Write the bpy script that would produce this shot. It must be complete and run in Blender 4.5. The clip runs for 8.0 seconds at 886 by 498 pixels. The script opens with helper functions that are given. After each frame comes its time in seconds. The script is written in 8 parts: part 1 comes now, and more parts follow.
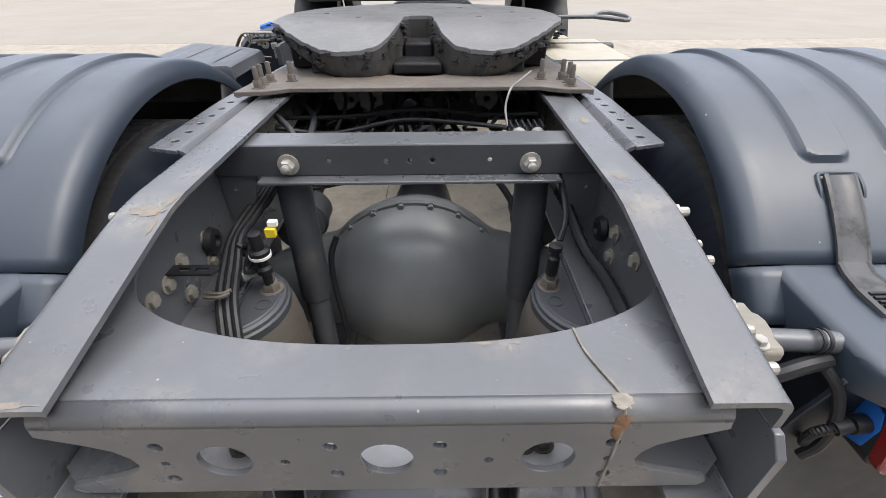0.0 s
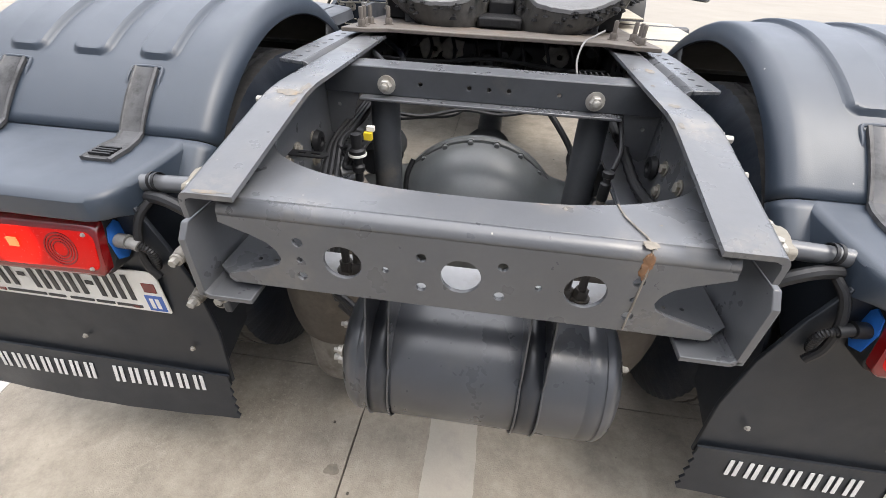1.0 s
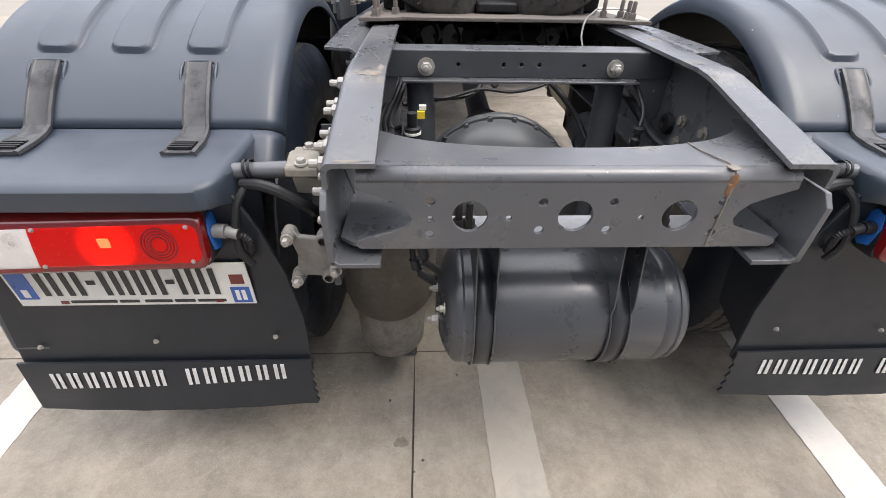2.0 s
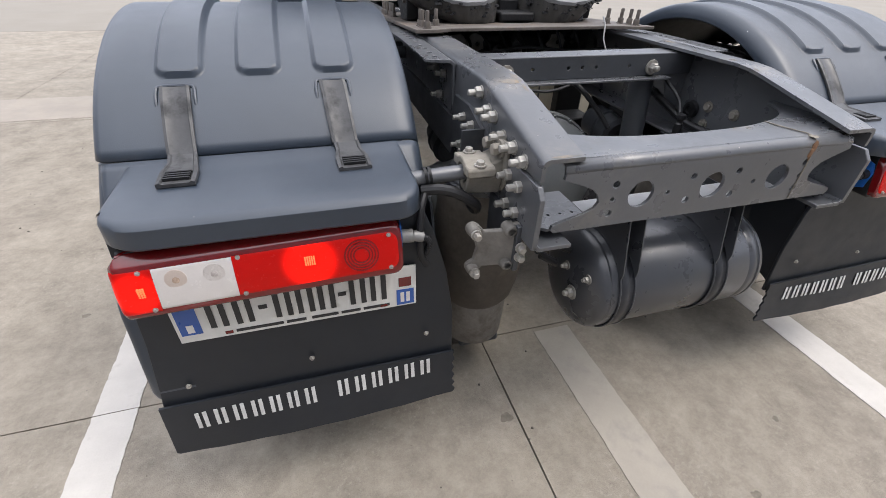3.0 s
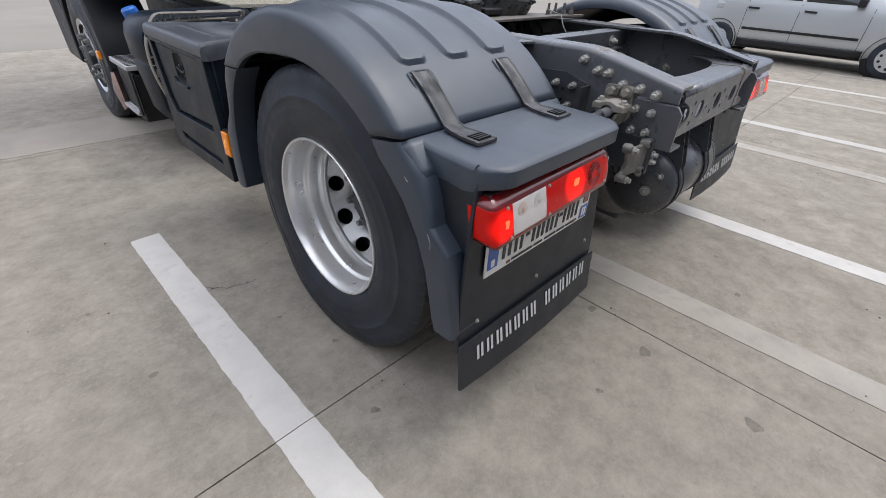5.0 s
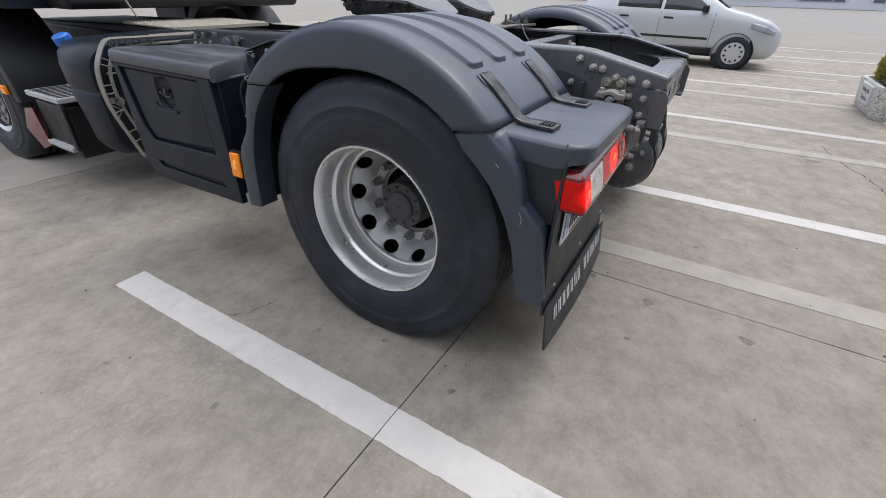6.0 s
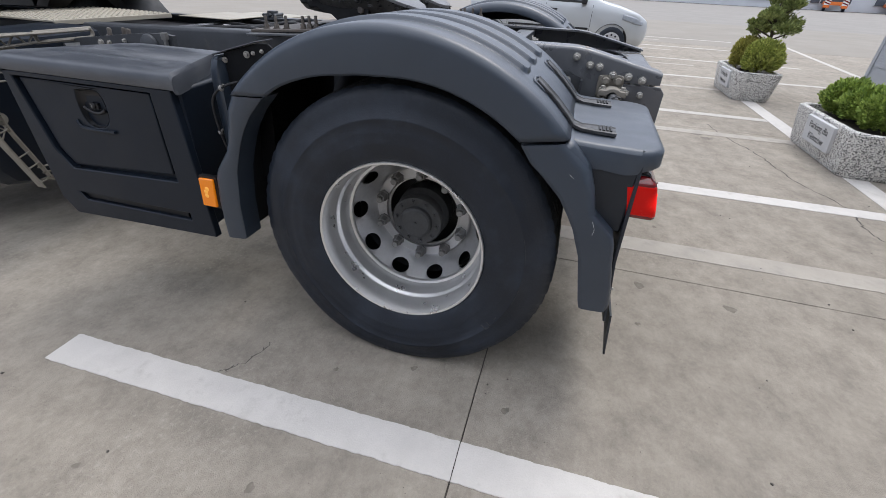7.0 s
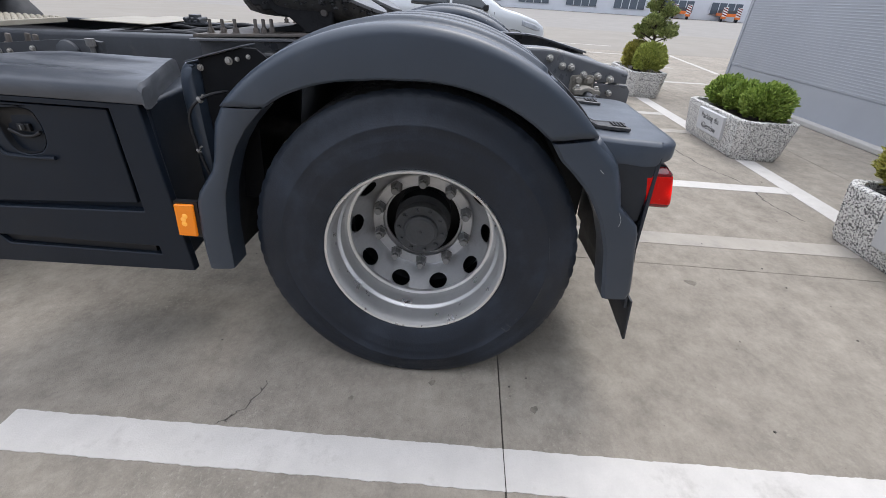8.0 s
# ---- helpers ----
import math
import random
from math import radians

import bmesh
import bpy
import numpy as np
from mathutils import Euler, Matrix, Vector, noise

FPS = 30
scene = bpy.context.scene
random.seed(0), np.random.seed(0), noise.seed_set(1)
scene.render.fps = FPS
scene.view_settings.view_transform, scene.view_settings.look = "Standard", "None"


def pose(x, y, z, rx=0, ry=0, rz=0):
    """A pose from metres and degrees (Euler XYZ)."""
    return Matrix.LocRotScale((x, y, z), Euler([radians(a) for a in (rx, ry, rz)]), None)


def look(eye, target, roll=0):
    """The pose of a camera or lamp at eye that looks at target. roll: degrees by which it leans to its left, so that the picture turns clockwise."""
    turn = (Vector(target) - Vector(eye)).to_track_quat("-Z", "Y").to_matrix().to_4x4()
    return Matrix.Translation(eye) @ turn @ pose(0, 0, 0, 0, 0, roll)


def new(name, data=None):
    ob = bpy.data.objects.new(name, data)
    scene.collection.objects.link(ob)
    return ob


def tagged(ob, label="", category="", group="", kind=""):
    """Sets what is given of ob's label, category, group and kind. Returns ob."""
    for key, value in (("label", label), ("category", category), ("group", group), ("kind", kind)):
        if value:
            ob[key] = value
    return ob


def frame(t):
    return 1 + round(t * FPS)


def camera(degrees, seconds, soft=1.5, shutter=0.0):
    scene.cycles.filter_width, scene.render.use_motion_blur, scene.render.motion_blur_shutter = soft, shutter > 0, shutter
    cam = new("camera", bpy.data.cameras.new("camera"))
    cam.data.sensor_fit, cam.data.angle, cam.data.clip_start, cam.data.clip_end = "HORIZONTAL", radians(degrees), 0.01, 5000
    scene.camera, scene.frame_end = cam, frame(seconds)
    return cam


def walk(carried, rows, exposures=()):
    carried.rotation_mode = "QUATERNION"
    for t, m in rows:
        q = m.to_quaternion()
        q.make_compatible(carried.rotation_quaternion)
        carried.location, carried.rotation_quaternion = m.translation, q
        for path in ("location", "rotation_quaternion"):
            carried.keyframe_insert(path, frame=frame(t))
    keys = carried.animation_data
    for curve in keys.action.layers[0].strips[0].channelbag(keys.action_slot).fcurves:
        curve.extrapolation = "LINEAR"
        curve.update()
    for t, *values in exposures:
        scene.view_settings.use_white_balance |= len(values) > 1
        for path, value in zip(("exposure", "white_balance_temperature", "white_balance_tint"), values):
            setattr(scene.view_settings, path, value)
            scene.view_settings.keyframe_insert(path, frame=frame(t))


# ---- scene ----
from mathutils.geometry import delaunay_2d_cdt

cam = camera(92.3, 8.0, soft=0.6)
PATH = [
    (0, (0.066, -0.271, 1.392), (0.076, 1.373, 0.253), -0.4),
    (0.5, (0.086, -0.368, 1.344), (-0.052, 1.252, 0.18), 2.3),
    (1, (0.027, -0.509, 1.327), (-0.152, 1.098, 0.15), 2.8),
    (1.2, (-0.012, -0.581, 1.326), (-0.168, 1.029, 0.15), 2.2),
    (2.3, (-0.418, -0.642, 1.292), (-0.231, 0.969, 0.122), 2.4),
    (2.5, (-0.533, -0.631, 1.301), (-0.277, 0.969, 0.128), 3.3),
    (3, (-0.838, -0.661, 1.325), (-0.353, 0.897, 0.17), 1.9),
    (3.5, (-1.132, -0.635, 1.297), (-0.523, 0.875, 0.135), 1.6),
    (4, (-1.401, -0.571, 1.293), (-0.55, 0.82, 0.135), 3.8),
    (4.5, (-1.691, -0.581, 1.317), (-0.61, 0.672, 0.194), 3.0),
    (5, (-1.914, -0.433, 1.289), (-0.712, 0.72, 0.181), 2.6),
    (5.2, (-1.995, -0.355, 1.292), (-0.77, 0.771, 0.182), 2.5),
    (6.3, (-2.387, -0.016, 1.267), (-0.86, 0.732, 0.215), 1.3),
    (6.5, (-2.359, 0.114, 1.272), (-0.818, 0.793, 0.194), 1.6),
    (7, (-2.406, 0.341, 1.278), (-0.771, 0.774, 0.211), 3.0),
    (7.5, (-2.497, 0.514, 1.29), (-0.799, 0.692, 0.249), 2.2),
    (8, (-2.425, 0.68, 1.245), (-0.709, 0.73, 0.219), 3.8),
]
EXPOSURES = [(0, 0.60, 6900, 10), (0.5, 0.74, 7000, 10), (1.2, 0.88, 7000, 10), (2.5, 0.50, 6900, 12), (3.5, 0.20, 6650, 10), (4.5, -0.03, 6500, 10), (6.5, -0.03, 6480, 10), (8, 0.10, 6430, 10)]
walk(cam, [(t, look(eye, target, roll)) for t, eye, target, roll in PATH], EXPOSURES)

# ---- world and light: flat overcast daylight ----
world = bpy.data.worlds.new("overcast_sky")
scene.world = world
world.use_nodes = True
wn = world.node_tree.nodes
wl = world.node_tree.links
bg = wn["Background"]
sky = wn.new("ShaderNodeTexSky")
sky.sky_type = "NISHITA"
sky.sun_disc = False
sky.sun_elevation = radians(62)
sky.sun_rotation = radians(112)
sky.air_density, sky.dust_density, sky.ozone_density = 1.0, 6.0, 1.0
cloud = wn.new("ShaderNodeMixRGB")
cloud.inputs["Fac"].default_value = 0.86
# an overcast dome: brighter overhead than at the horizon
coord = wn.new("ShaderNodeTexCoord")
split = wn.new("ShaderNodeSeparateXYZ")
dome = wn.new("ShaderNodeValToRGB")
dome.color_ramp.elements[0].position, dome.color_ramp.elements[0].color = 0.0, (2.9, 3.5, 4.8, 1)
dome.color_ramp.elements[1].position, dome.color_ramp.elements[1].color = 1.0, (15.3, 16.0, 17.9, 1)
wl.new(coord.outputs["Generated"], split.inputs["Vector"])
wl.new(split.outputs["Z"], dome.inputs["Fac"])
wl.new(dome.outputs["Color"], cloud.inputs["Color2"])
wl.new(sky.outputs["Color"], cloud.inputs["Color1"])
wl.new(cloud.outputs["Color"], bg.inputs["Color"])
bg.inputs["Strength"].default_value = 0.15

sun_data = bpy.data.lights.new("sun", "SUN")
sun_data.energy = 1.1
sun_data.angle = radians(28)
sun_data.color = (1.0, 0.97, 0.93)
sun = new("sun", sun_data)
sun.matrix_world = pose(0, 0, 10, 28, 0, 68)

# ---- materials ----


def surface(name, base, rough=0.5, metal=0.0, var=0.14, scale=6.0, fine=90.0, bump=0.15, dirt=None, dirt_at=0.6, dirt_scale=5.0,
            dirt_most=0.7, spec=0.5, fleck=None, fleck_at=0.7, fleck_scale=240.0, coat=0.0, coat_rough=0.03, stretch=None, rubs=(), rub=(0.27, 0.235, 0.19)):
    """A procedural surface: broad and fine tone changes, patches of dirt or wear, small flecks, fine relief."""
    m = bpy.data.materials.new(name)
    m.use_nodes = True
    n, l = m.node_tree.nodes, m.node_tree.links
    p = n["Principled BSDF"]
    geo = n.new("ShaderNodeNewGeometry")
    where = geo.outputs["Position"]
    if stretch:
        mp = n.new("ShaderNodeMapping")
        mp.inputs["Scale"].default_value = stretch
        l.new(where, mp.inputs["Vector"])
        where = mp.outputs["Vector"]

    def cloudy(size, detail=4.0, rough_=0.6):
        t = n.new("ShaderNodeTexNoise")
        t.inputs["Scale"].default_value = size
        t.inputs["Detail"].default_value = detail
        t.inputs["Roughness"].default_value = rough_
        l.new(where, t.inputs["Vector"])
        return t.outputs["Fac"]

    def ramp(fac, lo, hi, a=0.0, b=1.0):
        r = n.new("ShaderNodeMapRange")
        r.inputs["From Min"].default_value, r.inputs["From Max"].default_value = lo, hi
        r.inputs["To Min"].default_value, r.inputs["To Max"].default_value = a, b
        l.new(fac, r.inputs["Value"])
        return r.outputs["Result"]

    def mix(fac, a, b, how="MIX"):
        x = n.new("ShaderNodeMixRGB")
        x.blend_type = how
        if isinstance(fac, float):
            x.inputs["Fac"].default_value = fac
        else:
            l.new(fac, x.inputs["Fac"])
        for sock, v in (("Color1", a), ("Color2", b)):
            if isinstance(v, tuple):
                x.inputs[sock].default_value = (*v, 1)
            else:
                l.new(v, x.inputs[sock])
        return x.outputs["Color"]

    lo = tuple(c * (1 - var) for c in base)
    hi = tuple(min(1, c * (1 + var)) for c in base)
    col = mix(ramp(cloudy(scale), 0.3, 0.7), lo, hi)
    grain = cloudy(fine, 2.0)
    col = mix(ramp(grain, 0.3, 0.7, 0.0, min(1.0, var * 2.2)), col, tuple(c * 0.72 for c in base))
    sway = 0.08 if var > 0.02 else 0.01
    rough_out = ramp(cloudy(scale * 2.3), 0.3, 0.7, max(0.02, rough - sway), min(1, rough + sway))
    if dirt:
        mask = ramp(cloudy(dirt_scale, 8.0, 0.68), dirt_at, dirt_at + 0.16, 0.0, dirt_most)
        col = mix(mask, col, dirt)
        mixr = n.new("ShaderNodeMix")
        l.new(mask, mixr.inputs[0])
        l.new(rough_out, mixr.inputs[2])
        mixr.inputs[3].default_value = 0.9
        rough_out = mixr.outputs[0]
    if rubs:
        # rubbed, dusty places mirrored about the truck's axis, with ragged soft edges
        fold = n.new("ShaderNodeVectorMath")
        fold.operation = "ABSOLUTE"
        l.new(geo.outputs["Position"], fold.inputs[0])
        rag = ramp(cloudy(38.0, 6.0, 0.7), 0.40, 0.62)
        for *at, size, most in rubs:
            d = n.new("ShaderNodeVectorMath")
            d.operation = "DISTANCE"
            d.inputs[1].default_value = at
            l.new(fold.outputs["Vector"], d.inputs[0])
            near = ramp(d.outputs["Value"], size, size * 0.3, 0.0, most * 0.6)
            both = n.new("ShaderNodeMath")
            both.operation = "MULTIPLY"
            l.new(near, both.inputs[0])
            l.new(rag, both.inputs[1])
            col = mix(both.outputs["Value"], col, rub)
    if fleck:
        col = mix(ramp(cloudy(fleck_scale, 1.0), fleck_at, fleck_at + 0.03), col, fleck)
    l.new(col, p.inputs["Base Color"])
    l.new(rough_out, p.inputs["Roughness"])
    p.inputs["Metallic"].default_value = metal
    p.inputs["Specular IOR Level"].default_value = spec
    p.inputs["Coat Weight"].default_value = coat
    p.inputs["Coat Roughness"].default_value = coat_rough
    if bump:
        b = n.new("ShaderNodeBump")
        b.inputs["Strength"].default_value = bump
        b.inputs["Distance"].default_value = 0.002
        l.new(grain, b.inputs["Height"])
        l.new(b.outputs["Normal"], p.inputs["Normal"])
    return m


def glowing(name, base, light, strength, rough=0.2):
    m = surface(name, base, rough, var=0.05, bump=0.0)
    p = m.node_tree.nodes["Principled BSDF"]
    p.inputs["Emission Color"].default_value = (*light, 1)
    p.inputs["Emission Strength"].default_value = strength
    p.inputs["Coat Weight"].default_value = 0.25
    return m


CHASSIS = surface("chassis_paint", (0.092, 0.096, 0.104), 0.31, var=0.10, scale=5, spec=0.75, dirt=(0.175, 0.165, 0.150), dirt_at=0.55, dirt_scale=7, dirt_most=0.32, bump=0.10, fleck=(0.4, 0.38, 0.34), fleck_at=0.80, fleck_scale=90,
                  rubs=((0.385, 0.30, 1.07, 0.075, 0.8), (0.365, 0.42, 1.076, 0.05, 0.55), (0.40, 0.72, 1.076, 0.08, 0.4), (0.39, 0.02, 1.0, 0.05, 0.5), (0.14, 0.11, 0.992, 0.05, 0.5), (0.25, 0.02, 0.98, 0.05, 0.4), (0.30, 0.0, 0.86, 0.07, 0.35), (0.40, 0.95, 1.076, 0.07, 0.6)))
# for dark parts; also stands for shade on the crossmember web and front rails
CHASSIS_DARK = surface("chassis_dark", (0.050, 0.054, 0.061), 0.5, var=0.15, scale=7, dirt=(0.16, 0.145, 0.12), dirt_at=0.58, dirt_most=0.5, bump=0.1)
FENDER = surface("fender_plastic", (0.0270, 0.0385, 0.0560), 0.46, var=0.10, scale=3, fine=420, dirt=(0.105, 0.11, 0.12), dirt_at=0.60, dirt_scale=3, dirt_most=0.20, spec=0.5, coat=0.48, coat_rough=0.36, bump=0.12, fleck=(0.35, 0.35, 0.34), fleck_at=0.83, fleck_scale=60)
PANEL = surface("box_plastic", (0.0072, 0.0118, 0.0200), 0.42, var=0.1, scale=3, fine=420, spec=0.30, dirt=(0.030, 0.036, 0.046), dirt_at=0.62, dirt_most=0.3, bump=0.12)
FLAP = surface("flap_rubber", (0.0125, 0.0160, 0.0220), 0.48, var=0.12, scale=4, fine=300, dirt=(0.075, 0.075, 0.076), dirt_at=0.60, dirt_scale=4, dirt_most=0.3, bump=0.1)
STRAP = surface("strap_rubber", (0.058, 0.058, 0.060), 0.42, var=0.25, scale=14, dirt=(0.020, 0.020, 0.021), dirt_at=0.50, dirt_scale=16, dirt_most=0.7, bump=0.15)
MATT_BLACK = surface("matt_black_plastic", (0.0040, 0.0046, 0.0060), 0.55, var=0.2, bump=0.1, spec=0.16)
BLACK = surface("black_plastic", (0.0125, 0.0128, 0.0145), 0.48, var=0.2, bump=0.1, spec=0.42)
TYRE = surface("tyre_rubber", (0.0085, 0.0135, 0.0230), 0.45, var=0.30, scale=6, fine=160, dirt=(0.038, 0.047, 0.063), dirt_at=0.52, dirt_scale=5, dirt_most=0.55, bump=0.4, spec=0.48)
TREAD = surface("dusty_tread_rubber", (0.050, 0.048, 0.047), 0.85, var=0.3, scale=12, fine=120, dirt=(0.095, 0.088, 0.078), dirt_at=0.52, dirt_scale=9, dirt_most=0.6, bump=0.5)
RIM = surface("rim_silver", (0.74, 0.735, 0.725), 0.33, metal=0.8, var=0.04, scale=6, dirt=(0.34, 0.32, 0.29), dirt_at=0.60, dirt_scale=7, dirt_most=0.22, bump=0.03)
NUT = surface("nut_steel", (0.24, 0.24, 0.235), 0.5, metal=0.35, var=0.2, scale=40, dirt=(0.16, 0.14, 0.12), dirt_at=0.5, dirt_most=0.7, bump=0.1)
BOLT = surface("bolt_zinc", (0.38, 0.365, 0.335), 0.40, metal=0.35, var=0.2, scale=50, dirt=(0.26, 0.22, 0.17), dirt_at=0.54, dirt_scale=20, dirt_most=0.6, bump=0.1)
CAST = surface("dusty_casting", (0.25, 0.23, 0.195), 0.75, var=0.2, scale=14, dirt=(0.16, 0.14, 0.11), dirt_at=0.52, dirt_scale=14, dirt_most=0.7, bump=0.5)
HUB = surface("hub_iron", (0.0544, 0.0560, 0.0576), 0.6, var=0.2, scale=20, dirt=(0.10, 0.088, 0.074), dirt_at=0.58, bump=0.3)
PLATE_STEEL = surface("mounting_plate_steel", (0.118, 0.102, 0.088), 0.6, var=0.25, scale=9, dirt=(0.18, 0.115, 0.07), dirt_at=0.57, dirt_scale=7, dirt_most=0.6, bump=0.3)
GREASE = surface("greasy_steel", (0.150, 0.150, 0.153), 0.42, var=0.20, scale=5, dirt=(0.075, 0.075, 0.078), dirt_at=0.57, dirt_scale=8, dirt_most=0.6, bump=0.4, stretch=(1, 1.6, 1))
GREASE_DARK = surface("thick_grease", (0.014, 0.014, 0.015), 0.55, spec=0.25, var=0.4, scale=30, bump=0.8, fine=60)
RUST = surface("rust", (0.23, 0.115, 0.055), 0.9, var=0.4, scale=60, dirt=(0.20, 0.16, 0.12), dirt_at=0.5, bump=0.8)
SEALANT = surface("old_sealant", (0.24, 0.215, 0.18), 0.9, var=0.3, scale=40, bump=0.6)
BAG = surface("air_spring_rubber", (0.082, 0.070, 0.058), 0.75, var=0.25, scale=8, dirt=(0.185, 0.160, 0.130), dirt_at=0.55, dirt_most=0.5, bump=0.2)
AXLE = surface("axle_paint", (0.1134, 0.1215, 0.1255), 0.36, var=0.10, scale=7, dirt=(0.11, 0.10, 0.085), dirt_at=0.62, dirt_scale=6, dirt_most=0.3, bump=0.08, spec=0.6)
STRAP_PAINT = surface("strap_paint", (0.026, 0.028, 0.033), 0.36, var=0.12, scale=10, dirt=(0.12, 0.112, 0.10), dirt_at=0.58, dirt_most=0.3, bump=0.05)
TANK = surface("tank_paint", (0.046, 0.049, 0.056), 0.30, var=0.10, scale=4, dirt=(0.15, 0.142, 0.13), dirt_at=0.56, dirt_scale=5, dirt_most=0.22, bump=0.03, spec=0.7)
ALLOY = surface("dull_alloy", (0.27, 0.25, 0.215), 0.5, metal=0.4, var=0.14, scale=12, dirt=(0.20, 0.18, 0.15), dirt_at=0.58, bump=0.2)
CREAM = surface("cream_paint", (0.38, 0.345, 0.275), 0.5, var=0.08, scale=5, dirt=(0.3, 0.27, 0.22), dirt_at=0.62, bump=0.05)
def lamp_red(name, base, glow):
    """Red lens over a bulb: it glows most in front of the two bulbs and fades round them."""
    m = surface(name, base, 0.22, var=0.06, scale=60, bump=0.12, fine=420, spec=0.22)
    n, l = m.node_tree.nodes, m.node_tree.links
    p = n["Principled BSDF"]
    g = n.new("ShaderNodeNewGeometry")
    fold = n.new("ShaderNodeVectorMath")
    fold.operation = "ABSOLUTE"
    l.new(g.outputs["Position"], fold.inputs[0])
    total = None
    for at, size, power in (((0.890, 0.056, 0.806), 0.066, 1.0), ((1.200, 0.060, 0.790), 0.052, 0.9)):
        far_ = n.new("ShaderNodeVectorMath")
        far_.operation = "DISTANCE"
        far_.inputs[1].default_value = at
        l.new(fold.outputs["Vector"], far_.inputs[0])
        r = n.new("ShaderNodeMapRange")
        r.interpolation_type = "SMOOTHERSTEP"
        r.inputs["From Min"].default_value, r.inputs["From Max"].default_value = size, size * 0.5
        r.inputs["To Min"].default_value, r.inputs["To Max"].default_value = 0.0, power
        l.new(far_.outputs["Value"], r.inputs["Value"])
        if total is None:
            total = r.outputs["Result"]
        else:
            a = n.new("ShaderNodeMath")
            l.new(total, a.inputs[0])
            l.new(r.outputs["Result"], a.inputs[1])
            total = a.outputs["Value"]
    s = n.new("ShaderNodeMath")
    s.operation = "MULTIPLY_ADD"
    l.new(total, s.inputs[0])
    s.inputs[1].default_value, s.inputs[2].default_value = glow, 0.16
    l.new(s.outputs["Value"], p.inputs["Emission Strength"])
    p.inputs["Emission Color"].default_value = (1.0, 0.008, 0.003, 1)
    return m


RED_LENS = lamp_red("red_lens", (0.30, 0.004, 0.003), 0.80)
RED_HOT = glowing("red_bulb_glow", (0.8, 0.06, 0.03), (1.0, 0.20, 0.07), 1.0)
RED_DARK = surface("red_lens_dark", (0.15, 0.004, 0.005), 0.16, var=0.1, bump=0.0, coat=0.6)
CLEAR_LENS = surface("clear_lens", (0.63, 0.59, 0.56), 0.22, var=0.05, scale=20, bump=0.05, fine=500, coat=0.5)
CLEAR_PINK = surface("tinted_lens", (0.44, 0.25, 0.225), 0.22, var=0.08, scale=30, bump=0.3, fine=500, coat=0.5)
CLEAR_AMBER = surface("dim_amber_bulb", (0.56, 0.47, 0.41), 0.3, var=0.1, bump=0.3, fine=500)
CLEAR_GREY = surface("dim_bulb", (0.55, 0.51, 0.48), 0.3, var=0.1, bump=0.3, fine=500)
BULB_BROWN = surface("amber_bulb_centre", (0.50, 0.37, 0.28), 0.3, var=0.3, scale=120, bump=0.3, fine=500)
BULB_GREY = surface("grey_bulb_centre", (0.48, 0.43, 0.40), 0.3, var=0.3, scale=120, bump=0.3, fine=500)
AMBER = glowing("amber_lens", (0.74, 0.20, 0.004), (1.0, 0.28, 0.005), 0.16)
WHITE_PLATE = surface("white_enamel", (0.74, 0.73, 0.69), 0.35, var=0.06, scale=20, bump=0.0, coat=0.3)
BLUE_PLATE = surface("blue_enamel", (0.020, 0.10, 0.40), 0.35, var=0.1, bump=0.0, coat=0.3)
BLUE_CAP = surface("blue_plastic", (0.02, 0.14, 0.50), 0.4, var=0.15, bump=0.1)
YELLOW = surface("yellow_plastic", (0.75, 0.55, 0.03), 0.5, var=0.1, bump=0.0)
INK = surface("dark_print", (0.028, 0.028, 0.030), 0.5, var=0.1, bump=0.0)
WHITE_PRINT = surface("white_print", (0.62, 0.62, 0.61), 0.6, var=0.12, scale=40, bump=0.05)
AMBER_HOT = glowing("amber_bulb_glow", (0.8, 0.36, 0.05), (1.0, 0.40, 0.04), 0.35)
GREASE_MID = surface("greasy_casting", (0.060, 0.057, 0.052), 0.42, var=0.35, scale=14, dirt=(0.018, 0.018, 0.019), dirt_at=0.48, dirt_scale=14, dirt_most=0.8, bump=0.6, fine=70)
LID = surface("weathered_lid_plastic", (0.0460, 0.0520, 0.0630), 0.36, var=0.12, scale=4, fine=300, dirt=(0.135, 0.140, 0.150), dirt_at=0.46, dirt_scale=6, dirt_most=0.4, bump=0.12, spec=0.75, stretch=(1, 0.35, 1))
SCUFFED = surface("scuffed_rubber", (0.055, 0.058, 0.064), 0.7, var=0.3, scale=60, bump=0.3)
BRACKET = surface("grey_casting", (0.19, 0.178, 0.16), 0.65, metal=0.15, var=0.2, scale=20, dirt=(0.12, 0.105, 0.088), dirt_at=0.5, dirt_scale=18, dirt_most=0.7, bump=0.5)
DISC = surface("dirty_rim_disc", (0.50, 0.50, 0.50), 0.38, metal=0.6, var=0.08, scale=14, dirt=(0.22, 0.205, 0.185), dirt_at=0.56, dirt_scale=12, dirt_most=0.4, bump=0.06)
SHEET_PALE = surface("pale_sheet", (0.46, 0.46, 0.465), 0.5, metal=0.15, var=0.1, scale=14, dirt=(0.36, 0.33, 0.29), dirt_at=0.55, dirt_scale=16, dirt_most=0.6, bump=0.1)

# ---- mesh helpers ----


